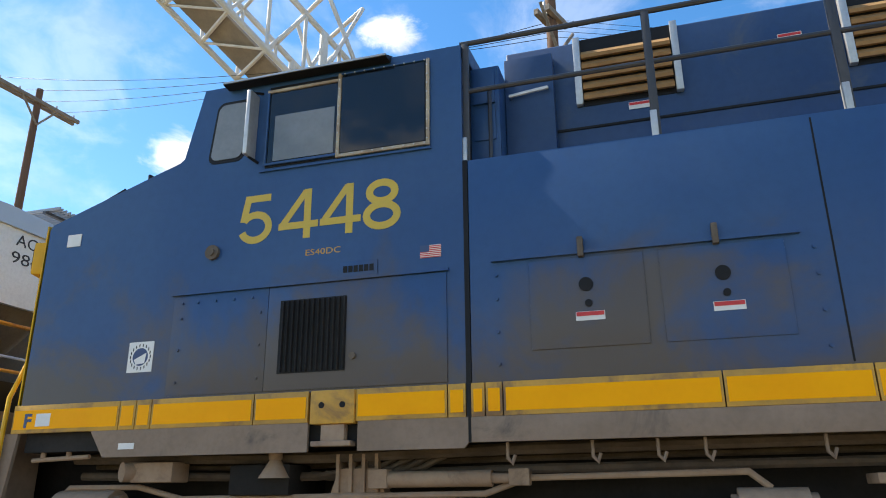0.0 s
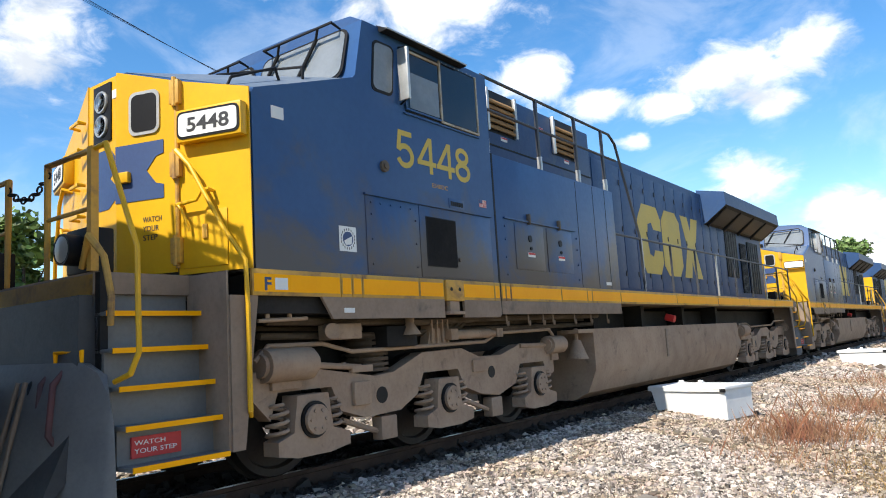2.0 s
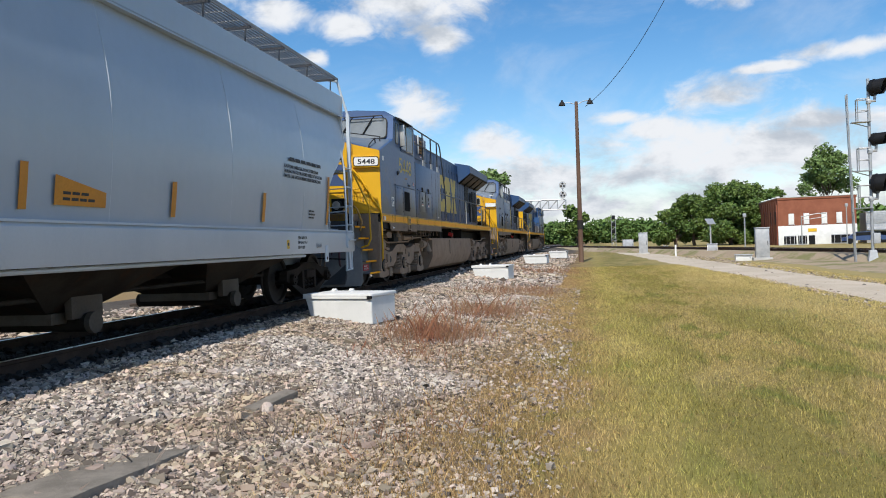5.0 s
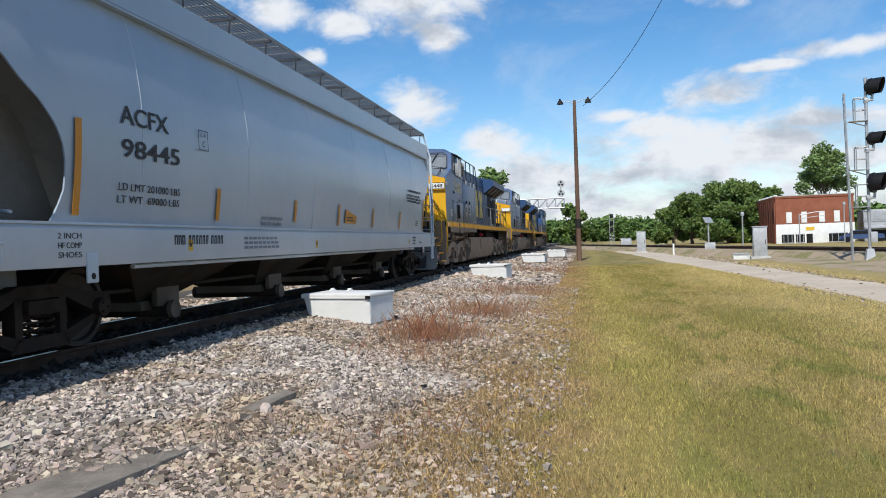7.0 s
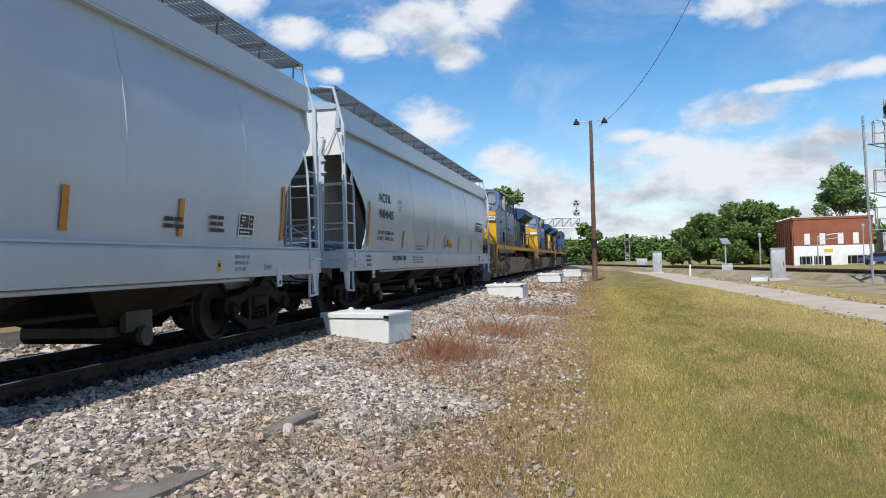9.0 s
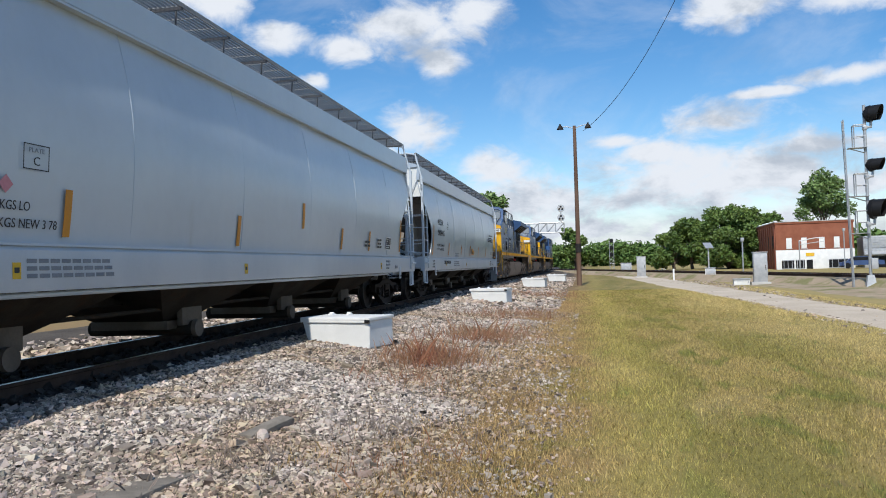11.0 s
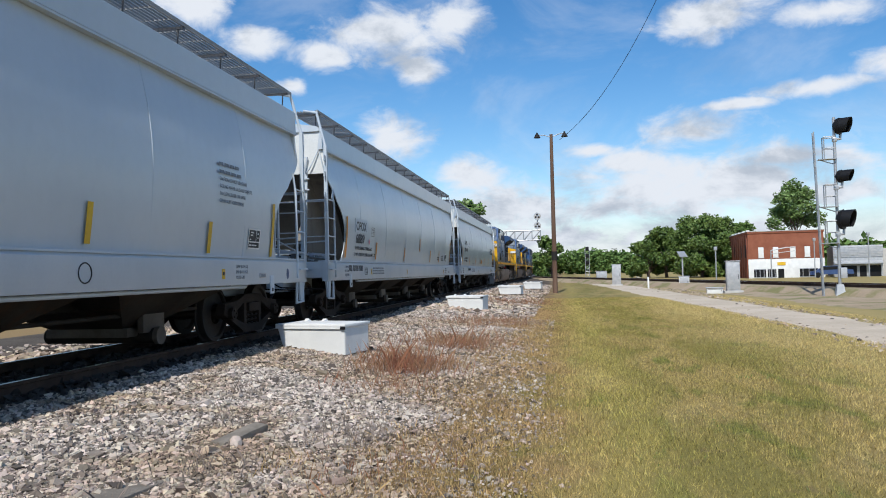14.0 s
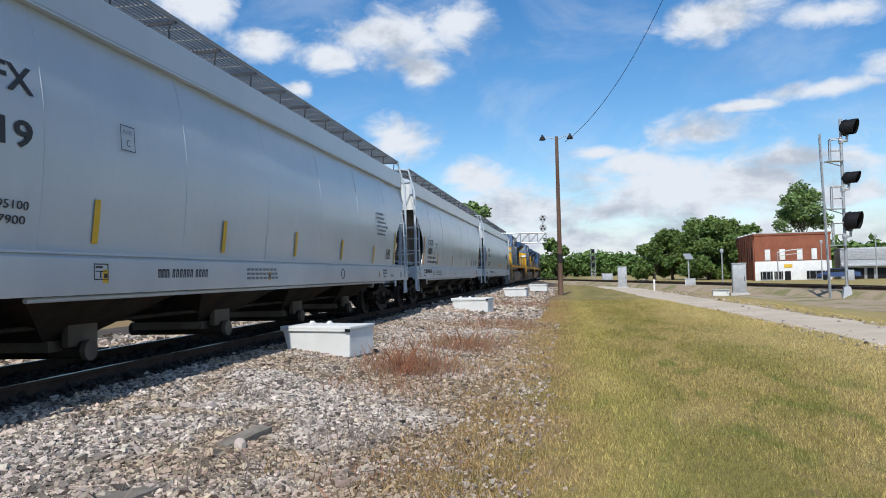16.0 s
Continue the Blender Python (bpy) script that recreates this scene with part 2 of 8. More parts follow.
# chute, truck and wheel base colours lowered to hold the shade under the cars
CHUTE = surf("shaded_rusty_chute", (0.022, 0.018, 0.015), (0.042, 0.036, 0.03), scale=1.6, rough=0.8, bump=0.2, grime=(0.05, 0.027, 0.016), grime_lo=0.5, grime_hi=0.72)
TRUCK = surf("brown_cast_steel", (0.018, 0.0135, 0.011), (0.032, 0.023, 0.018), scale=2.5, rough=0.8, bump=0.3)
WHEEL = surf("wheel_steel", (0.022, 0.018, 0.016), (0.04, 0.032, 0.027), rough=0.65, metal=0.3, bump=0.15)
ORANGE = surf("orange_tape", (0.62, 0.25, 0.012), (0.55, 0.22, 0.015), rough=0.55, bump=0.03, grime=(0.4, 0.2, 0.05), grime_lo=0.6, grime_hi=0.85)
YTAPE = surf("yellow_tape", (0.68, 0.42, 0.012), (0.6, 0.36, 0.02), rough=0.55, bump=0.03)
# rail side and tie colours likewise lowered for shade under the train
RUST = surf("rusty_rail", (0.05, 0.032, 0.024), (0.075, 0.048, 0.035), scale=3, rough=0.85, bump=0.25)
RAILTOP = surf("worn_railhead", (0.42, 0.40, 0.38), (0.34, 0.32, 0.3), rough=0.3, metal=0.9, bump=0.03)
TIE = surf("creosoted_timber", (0.03, 0.024, 0.02), (0.055, 0.045, 0.038), scale=3, rough=0.9, bump=0.5, fine=40)
OLDWOOD = surf("weathered_timber", (0.25, 0.22, 0.185), (0.17, 0.15, 0.125), scale=4, rough=0.9, bump=0.6, fine=50, tall=3)
POLE = surf("pole_timber", (0.11, 0.065, 0.045), (0.17, 0.11, 0.08), scale=1.2, rough=0.9, bump=0.5, fine=30, tall=0.15)
STONE = surf("ballast_stone", (0.335, 0.275, 0.225), (0.42, 0.37, 0.325), scale=0.35, rough=0.9, bump=0.35, fine=40, island=0.75, grime=(0.31, 0.24, 0.175), grime_lo=0.45, grime_hi=0.6)
# near-black stone: the train's shadow put into the colour
SHADE_STONE = surf("shaded_ballast", (0.034, 0.029, 0.026), (0.06, 0.053, 0.048), scale=0.6, rough=0.85, bump=0.35, fine=40, island=0.4)
def field(name, bump, island=0.0, gain=1.0):
    """Patchy mown grass: straw, olive, green and bare brown earth in patches drawn out along the mowing."""
    m = surf(name, (0.5, 0.5, 0.5), (0.5, 0.5, 0.5), rough=0.92, bump=bump, fine=22, grain=0.0)
    nt = m.node_tree
    p = nt.nodes["Principled BSDF"]
    co = nt.nodes.new("ShaderNodeTexCoord").outputs["Object"]
    mp = nt.nodes.new("ShaderNodeMapping")
    mp.inputs["Scale"].default_value = (1.0, 0.32, 0.05)
    link(nt, co, mp.inputs[0])
    v = mp.outputs[0]
    k = lambda *c: tuple(q * gain for q in c)
    c = mixc(nt, ramp(nt, noise_tex(nt, v, 0.8, 6, 0.62, 0.4), 0.38, 0.62), k(0.165, 0.14, 0.040), k(0.245, 0.185, 0.070))
    c = mixc(nt, ramp(nt, noise_tex(nt, v, 1.9, 5, 0.6, 0.6), 0.52, 0.66), c, k(0.12, 0.122, 0.03))
    c = mixc(nt, op(nt, "MULTIPLY", ramp(nt, noise_tex(nt, co, 3.3, 5, 0.6, 0.3), 0.56, 0.7), 0.7), c, k(0.15, 0.105, 0.055))
    c = mixc(nt, op(nt, "MULTIPLY", ramp(nt, noise_tex(nt, v, 0.37, 4, 0.6, 0.2), 0.52, 0.68), 0.55), c, k(0.30, 0.235, 0.11))
    c = mixc(nt, op(nt, "MULTIPLY", ramp(nt, noise_tex(nt, co, 34.0, 4, 0.7), 0.42, 0.62), 0.45), c, k(0.07, 0.065, 0.022))
    # light strips: a band of fresh grass beside the margin, straw towards the road
    sb = nt.nodes.new("ShaderNodeSeparateXYZ")
    link(nt, co, sb.inputs[0])
    drift = op(nt, "ADD", sb.outputs[0], op(nt, "MULTIPLY", op(nt, "SUBTRACT", noise_tex(nt, v, 0.55, 5, 0.6), 0.5), 1.6))
    band = ramp(nt, op(nt, "ABSOLUTE", op(nt, "SUBTRACT", drift, 0.5)), 0.75, 0.1)
    c = mixc(nt, op(nt, "MULTIPLY", band, 0.35), c, k(0.25, 0.215, 0.062))
    c = mixc(nt, op(nt, "MULTIPLY", ramp(nt, drift, 2.6, 5.2), 0.6), c, k(0.30, 0.235, 0.10))
    # dry brown margin along the stones
    sx = nt.nodes.new("ShaderNodeSeparateXYZ")
    link(nt, co, sx.inputs[0])
    edge = op(nt, "ADD", sx.outputs[0], op(nt, "MULTIPLY", op(nt, "SUBTRACT", noise_tex(nt, co, 0.7, 5, 0.65), 0.5), 3.4))
    c = mixc(nt, op(nt, "MULTIPLY", ramp(nt, edge, 0.9, -1.4), 0.8), c, k(0.22, 0.145, 0.072))
    if island:
        h = nt.nodes.new("ShaderNodeHueSaturation")
        link(nt, c, h.inputs["Color"])
        src = nt.nodes.new("ShaderNodeNewGeometry").outputs["Random Per Island"]
        link(nt, op(nt, "ADD", 1.0 - island, op(nt, "MULTIPLY", src, 2 * island)), h.inputs["Value"])
        c = h.outputs["Color"]
    link(nt, c, p.inputs["Base Color"])
    return m


def edged(m, grass_like, x0, x1):
    """Stony ground that grows over with grass, patch by patch, between two lines along the track."""
    nt = m.node_tree
    p = nt.nodes["Principled BSDF"]
    src = p.inputs["Base Color"].links[0].from_socket
    co = nt.nodes.new("ShaderNodeTexCoord").outputs["Object"]
    s = nt.nodes.new("ShaderNodeSeparateXYZ")
    link(nt, co, s.inputs[0])
    n = op(nt, "ADD", op(nt, "MULTIPLY", op(nt, "SUBTRACT", noise_tex(nt, co, 0.9, 6, 0.65), 0.5), 3.0), op(nt, "MULTIPLY", op(nt, "SUBTRACT", noise_tex(nt, co, 5.0, 4, 0.65), 0.5), 1.4))
    tone = mixc(nt, ramp(nt, noise_tex(nt, co, 1.5, 5, 0.6), 0.4, 0.6), grass_like, tuple(q * 0.7 for q in grass_like))
    link(nt, mixc(nt, ramp(nt, op(nt, "ADD", s.outputs[0], n), x0, x1), src, tone), p.inputs["Base Color"])
    return m


BED = surf("stony_bed", (0.34, 0.26, 0.175), (0.40, 0.315, 0.22), scale=0.3, rough=0.95, bump=1.0, fine=26, grain=0.4, grime=(0.19, 0.18, 0.075), grime_lo=0.46, grime_hi=0.62)
# bed colour kept dark to stand for the shadowed gaps between stones
SHOULDER = edged(surf("ballast_bed", (0.075, 0.062, 0.05), (0.11, 0.092, 0.073), scale=0.6, rough=0.95, bump=1.0, fine=26, grain=0.5), (0.235, 0.16, 0.08), -1.9, -0.9)
ROAD = surf("gravel_road", (0.56, 0.475, 0.37), (0.46, 0.385, 0.295), scale=0.35, rough=0.95, bump=0.5, fine=18, grain=0.3, grime=(0.40, 0.37, 0.29), grime_lo=0.6, grime_hi=0.75)
GRASS = field("mown_grass", 0.9, 0.0, 1.18)
BLADE = field("grass_blade", 0, 0.7, 1.8)
STRAW = surf("dry_straw", (0.40, 0.27, 0.12), (0.30, 0.18, 0.085), scale=0.8, rough=0.9, bump=0, island=0.4)
DRYSTEM = surf("dry_red_weed", (0.24, 0.105, 0.06), (0.30, 0.19, 0.115), scale=1.5, rough=0.9, bump=0, island=0.35)
GREYSTEM = surf("dry_grey_weed", (0.20, 0.165, 0.14), (0.25, 0.2, 0.17), scale=1.5, rough=0.9, bump=0, island=0.35)
LEAF = surf("leaf", (0.075, 0.135, 0.024), (0.125, 0.185, 0.036), scale=0.4, rough=0.6, bump=0, island=0.4, grain=0.1)
LEAF2 = surf("light_leaf", (0.12, 0.19, 0.05), (0.15, 0.23, 0.065), scale=0.5, rough=0.6, bump=0, island=0.4, grain=0.1)
NEEDLE = surf("pine_needles", (0.085, 0.135, 0.035), (0.12, 0.17, 0.05), scale=0.8, rough=0.7, bump=0, island=0.4, grain=0.1)
BARK = surf("bark", (0.085, 0.065, 0.05), (0.13, 0.10, 0.08), scale=3, rough=0.9, bump=0.5)
FAR = surf("far_leaf", (0.09, 0.155, 0.04), (0.12, 0.19, 0.055), scale=0.08, rough=0.8, bump=0, island=0.35, grain=0.1)
BRICK = surf("red_brick", (0.24, 0.085, 0.05), (0.29, 0.11, 0.065), scale=0.8, rough=0.9, bump=0.3, obj_rand=0.12)
CONC = surf("concrete", (0.42, 0.40, 0.37), (0.5, 0.48, 0.45), scale=1.5, rough=0.9, bump=0.25)
STEELW = surf("pale_gantry_paint", (0.62, 0.62, 0.6), (0.52, 0.52, 0.5), rough=0.55, bump=0.1, grime=(0.35, 0.28, 0.2), grime_lo=0.6, grime_hi=0.85)
DECKUN = surf("rusty_deck_plate", (0.22, 0.19, 0.155), (0.3, 0.26, 0.21), scale=0.8, rough=0.8, bump=0.2)
SILVER = surf("signal_aluminium", (0.45, 0.46, 0.47), (0.38, 0.39, 0.4), rough=0.45, metal=0.5, bump=0.08)


def glass_mat(name, tint, rough=0.03):
    m = bpy.data.materials.new(name)
    m.use_nodes = True
    p = m.node_tree.nodes["Principled BSDF"]
    p.inputs["Base Color"].default_value = (*tint, 1)
    p.inputs["Roughness"].default_value = rough
    p.inputs["Transmission Weight"].default_value = 1.0
    p.inputs["IOR"].default_value = 1.45
    return m


def sheen_dust_glass():
    # grey base carries the sky's reflection in the panes, with some dust
    m = surf("sheen_dust_windshield", (0.20, 0.225, 0.24), (0.27, 0.295, 0.31), scale=2.0, rough=0.12, bump=0.0, grain=0.1)
    m.node_tree.nodes["Principled BSDF"].inputs["Transmission Weight"].default_value = 0.25
    return m


SHEENGLASS = sheen_dust_glass()
GLASS = glass_mat("tinted_glass", (0.012, 0.018, 0.028), 0.02)
GLASS.node_tree.nodes["Principled BSDF"].inputs["Transmission Weight"].default_value = 0.2
LENS = glass_mat("lamp_lens", (0.9, 0.9, 0.88), 0.08)

# ---- building helpers ----
XC = -6.56          # centre line of the track
RAIL_Z = 0.54


def part(name, bm, material, parent=None, label="", angle=35):
    me = bpy.data.meshes.new(name)
    bm.to_mesh(me)
    bm.free()
    for m in material if isinstance(material, (list, tuple)) else (material,):
        me.materials.append(m)
    if len(me.polygons):
        me.polygons.foreach_set("use_smooth", [True] * len(me.polygons))
        me.set_sharp_from_angle(angle=radians(angle))
    ob = new(name, me)
    ob.parent = parent
    if angle == 50:
        ob.modifiers.new("even_normals", "WEIGHTED_NORMAL").keep_sharp = True
    return tagged(ob, label)


def bx(bm, x0, x1, y0, y1, z0, z1, bev=0.0, m=None):
    if bev:
        t = bmesh.new()
    else:
        t = bm
    mat = Matrix.Translation(((x0 + x1) / 2, (y0 + y1) / 2, (z0 + z1) / 2)) @ Matrix.Diagonal((abs(x1 - x0), abs(y1 - y0), abs(z1 - z0), 1))
    if m is not None:
        mat = m @ mat
    bmesh.ops.create_cube(t, size=1, matrix=mat)
    if bev:
        bmesh.ops.bevel(t, geom=t.edges[:], offset=bev, segments=2, affect="EDGES", profile=0.6)
        me = bpy.data.meshes.new("tmp")
        t.to_mesh(me)
        t.free()
        bm.from_mesh(me)
        bpy.data.meshes.remove(me)
    return bm


def box(x0, x1, y0, y1, z0, z1, bev=0.0, m=None):
    return bx(bmesh.new(), x0, x1, y0, y1, z0, z1, bev, m)


def rod(bm, p, q, r, r2=None, n=8):
    p, q = Vector(p), Vector(q)
    d = q - p
    mat = Matrix.Translation((p + q) / 2) @ d.to_track_quat("Z", "Y").to_matrix().to_4x4()
    bmesh.ops.create_cone(bm, cap_ends=True, segments=n, radius1=r, radius2=r if r2 is None else r2, depth=d.length, matrix=mat)
    return bm


def tube(bm, pts, r, n=8):
    """One unbroken pipe along a line of points."""
    pts = [Vector(p) for p in pts]
    d = [(b - a).normalized() for a, b in zip(pts, pts[1:])]
    up = Vector((0.31, 0.17, 0.94))
    rings = []
    for i, p in enumerate(pts):
        t = (d[max(0, i - 1)] + d[min(i, len(d) - 1)]).normalized()
        u = (up - t * up.dot(t)).normalized()
        w = t.cross(u)
        k = 1 / max(0.5, t.dot(d[max(0, i - 1)]))
        rings.append([bm.verts.new(p + (u * math.cos(6.28319 * j / n) + w * math.sin(6.28319 * j / n)) * r * k) for j in range(n)])
        up = u
    for a, b in zip(rings, rings[1:]):
        for j in range(n):
            bm.faces.new((a[j], a[(j + 1) % n], b[(j + 1) % n], b[j]))
    bm.faces.new(rings[0][::-1])
    bm.faces.new(rings[-1])
    return bm


def prism(bm, pts, axis, a, b):
    """A polygon drawn in the plane across an axis and pushed from a to b along it."""
    def at(u, v, w):
        return (w, u, v) if axis == "x" else (u, w, v) if axis == "y" else (u, v, w)
    lo = [bm.verts.new(at(u, v, a)) for u, v in pts]
    hi = [bm.verts.new(at(u, v, b)) for u, v in pts]
    faces = [bm.faces.new(lo), bm.faces.new(hi)]
    n = len(pts)
    for i in range(n):
        faces.append(bm.faces.new((lo[i], lo[(i + 1) % n], hi[(i + 1) % n], hi[i])))
    bmesh.ops.recalc_face_normals(bm, faces=faces)
    return bm


def hull(pts, bev=0.0):
    bm = bmesh.new()
    for p in pts:
        bm.verts.new(p)
    bmesh.ops.convex_hull(bm, input=bm.verts[:])
    bmesh.ops.dissolve_limit(bm, angle_limit=0.02, verts=bm.verts[:], edges=bm.edges[:])
    if bev:
        bmesh.ops.bevel(bm, geom=bm.edges[:], offset=bev, segments=3, affect="EDGES", profile=0.5)
    return bm


def rounded(w, h, r, n=4):
    pts = []
    for cx, cy, a0 in ((w / 2 - r, h / 2 - r, 0), (-w / 2 + r, h / 2 - r, 90), (-w / 2 + r, -h / 2 + r, 180), (w / 2 - r, -h / 2 + r, 270)):
        for i in range(n + 1):
            a = radians(a0 + 90 * i / n)
            pts.append((cx + r * math.cos(a), cy + r * math.sin(a)))
    return pts


def moved(bm, m):
    bmesh.ops.transform(bm, matrix=m, verts=bm.verts[:])
    return bm


def side(x, y, z):
    """Writing on a wall that faces +x: right is +y, up is z."""
    return Matrix(((0, 0, 1, x), (1, 0, 0, y), (0, 1, 0, z), (0, 0, 0, 1)))


def facing(p, right, up):
    r, u = Vector(right).normalized(), Vector(up).normalized()
    n = r.cross(u)
    return Matrix(((r.x, u.x, n.x, p[0]), (r.y, u.y, n.y, p[1]), (r.z, u.z, n.z, p[2]), (0, 0, 0, 1)))


def writing(text, cap, m, material, parent, width=None, name="lettering", gap=1.0, bold=0.0):
    """Letters of the built-in font with that cap height, starting at the pose m; width fits the line's length."""
    cu = bpy.data.curves.new("t", "FONT")
    cu.body, cu.size, cu.extrude, cu.space_line, cu.offset, cu.resolution_u = text, cap / 0.729, 0.0015, gap, bold, 3
    tmp = bpy.data.objects.new("t", cu)
    me = bpy.data.meshes.new_from_object(tmp)
    bpy.data.objects.remove(tmp)
    bpy.data.curves.remove(cu)
    xs = [v.co.x for v in me.vertices]
    k = width / (max(xs) - min(xs)) if width else 1.0
    me.transform(m @ Matrix.Diagonal((k, 1, 1, 1)))
    me.name = name
    me.materials.append(material)
    ob = new(name, me)
    ob.parent = parent
    return ob


def ribbon(bm, path, w, m, z, closed=False):
    """A flat painted stroke of that width along a path, on the pose m."""
    n = len(path)
    vs = []
    for i, p in enumerate(path):
        a = path[(i - 1) % n] if closed or i else p
        b = path[(i + 1) % n] if closed or i < n - 1 else p
        d1, d2 = Vector(p) - Vector(a), Vector(b) - Vector(p)
        d1 = d1.normalized() if d1.length else d2.normalized()
        d2 = d2.normalized() if d2.length else d1
        t = (d1 + d2).normalized()
        k = w / 2 / max(0.4, t.dot(d1))
        vs.append([bm.verts.new(m @ Vector((p[0] - s * t.y * k, p[1] + s * t.x * k, z))) for s in (-1, 1)])
    for i in range(n if closed else n - 1):
        a, b = vs[i], vs[(i + 1) % n]
        bm.faces.new((a[0], b[0], b[1], a[1]))


def arc(cx, cy, rx, ry, a0, a1, n=26):
    return [(cx + rx * math.cos(radians(a0 + (a1 - a0) * i / n)), cy + ry * math.sin(radians(a0 + (a1 - a0) * i / n))) for i in range(n + 1)]


def digit(ch, w, h, m, material, parent):
    """A painted block numeral in strokes of even width."""
    bm = bmesh.new()
    t = 0.145 * h
    S = lambda pts: [(x * w, y * h) for x, y in pts]
    if ch == "4":
        ribbon(bm, S([(0.72, 0.0), (0.72, 1.0)]), t, m, 0.002)
        ribbon(bm, S([(0.67, 0.955), (0.07, 0.27)]), t * 0.9, m, 0.0026)
        ribbon(bm, S([(0.0, 0.275), (1.0, 0.275)]), t * 0.95, m, 0.0032)
    elif ch == "5":
        ribbon(bm, S([(0.92, 0.93), (0.25, 0.93), (0.14, 0.46)]), t, m, 0.002)
        ribbon(bm, S(arc(0.5, 0.33, 0.40, 0.26, 148, -160)), t, m, 0.0026)
    else:
        ribbon(bm, S(arc(0.5, 0.745, 0.345, 0.185, 0, 360)[:-1]), t, m, 0.002, True)
        ribbon(bm, S(arc(0.5, 0.285, 0.41, 0.215, 0, 360)[:-1]), t, m, 0.0026, True)
    bmesh.ops.recalc_face_normals(bm, faces=bm.faces[:])
    bmesh.ops.solidify(bm, geom=bm.faces[:], thickness=0.0015)
    return part("road_number", bm, material, parent)


def bars(lines, m, material, parent, name="lettering"):
    """Plain bars in place of small print: x, y, width, height on the pose m."""
    bm = bmesh.new()
    for x, y, w, h in lines:
        k = max(1, round(w / (h * 4)))
        for i in range(k):
            bx(bm, x + w * i / k, x + w * (i + 0.82) / k, y, y + h, 0, 0.002, m=m)
    return part(name, bm, material, parent)


def print_lines(n, w, h, gap):
    rnd = random.Random(n * 7 + int(w * 100))
    return [(0, -i * gap, w * rnd.uniform(0.78, 1.0), h) for i in range(n)]


def thing(name, loc, label, category, group=""):
    ob = new(name)
    ob.matrix_basis = pose(*loc)
    return tagged(ob, label, category, group)


def raw(name, verts, faces, material, parent=None, label="", smooth=False):
    """A mesh from arrays: verts (n, 3), faces (m, k)."""
    me = bpy.data.meshes.new(name)
    verts, faces = np.asarray(verts, np.float32), np.asarray(faces, np.int32)
    k = faces.shape[1]
    me.vertices.add(len(verts))
    me.vertices.foreach_set("co", verts.ravel())
    me.loops.add(faces.size)
    me.loops.foreach_set("vertex_index", faces.ravel())
    me.polygons.add(len(faces))
    me.polygons.foreach_set("loop_start", np.arange(len(faces), dtype=np.int32) * k)
    me.polygons.foreach_set("use_smooth", np.full(len(faces), smooth))
    me.update(calc_edges=True)
    for q in material if isinstance(material, (list, tuple)) else (material,):
        me.materials.append(q)
    ob = new(name, me)
    ob.parent = parent
    return tagged(ob, label)

# ---- ground, ballast, track ----


def bed_height(x):
    """Height of the ballast over the field, across the track."""
    d = np.abs(np.asarray(x) - XC)
    return np.interp(d, [0, 1.35, 2.2, 3.2, 4.2, 5.2, 6.2, 6.9], [0.385, 0.37, 0.30, 0.17, 0.09, 0.045, 0.0, -0.05])


def make_ground():
    xs = np.concatenate([np.linspace(-1500, -60, 10), np.linspace(-50, 50, 81), np.linspace(60, 1500, 10)])
    ys = np.concatenate([np.linspace(-1500, -40, 8), np.linspace(-30, 140, 120), np.linspace(160, 2500, 12)])
    gx, gy = np.meshgrid(xs, ys)
    gz = np.array([[noise.noise((x * 0.12, y * 0.12, 3.0)) * 0.02 + noise.noise((x * 0.5, y * 0.5, 9.0)) * 0.008 for x in xs] for y in ys])
    gz[(np.abs(gx) > 55) | (gy > 145) | (gy < -35)] = 0
    nx, ny = len(xs), len(ys)
    idx = np.arange(nx * ny).reshape(ny, nx)
    quads = np.stack([idx[:-1, :-1], idx[:-1, 1:], idx[1:, 1:], idx[1:, :-1]], -1).reshape(-1, 4)
    ob = raw("ground", np.stack([gx, gy, gz - 0.02], -1).reshape(-1, 3), quads, GRASS, smooth=True)
    tagged(ob, "patchy mown grass, yellow green with dry spots", "ground", kind="structure")
    # ballast bed, with a ragged edge
    ys = np.concatenate([np.linspace(-40, 60, 260), np.linspace(62, 260, 60)])
    us = np.linspace(-1, 1, 61)
    v = []
    for y in ys:
        e1 = 5.85 + 0.6 * noise.noise((0.0, y * 0.35, 0.0)) + 0.6 * noise.noise((5.0, y * 1.3, 0.0))
        for u in us:
            x = XC + u * (e1 if u > 0 else 9.0)
            d = abs(x - XC) if u > 0 else min(abs(x - XC), 4.8)
            z = float(bed_height(XC + d)) + 0.007 * noise.noise((x * 2.0, y * 2.0, 0.0)) - (0.05 if abs(u) == 1 else 0)
            v.append((x, y, max(z, -0.1)))
    nx = len(us)
    idx = np.arange(len(v)).reshape(-1, nx)
    quads = np.stack([idx[:-1, :-1], idx[:-1, 1:], idx[1:, 1:], idx[1:, :-1]], -1).reshape(-1, 4)
    bed = raw("ballast_bed", v, quads, [SHOULDER, SHADE_STONE], smooth=True)
    # bed faces under the train and its shadow band take the shade-dark stone
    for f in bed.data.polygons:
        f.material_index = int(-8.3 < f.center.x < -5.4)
    tagged(bed, "bed of crushed limestone, coloured dark under the train for its shade", "ballast", kind="structure")
    return bed


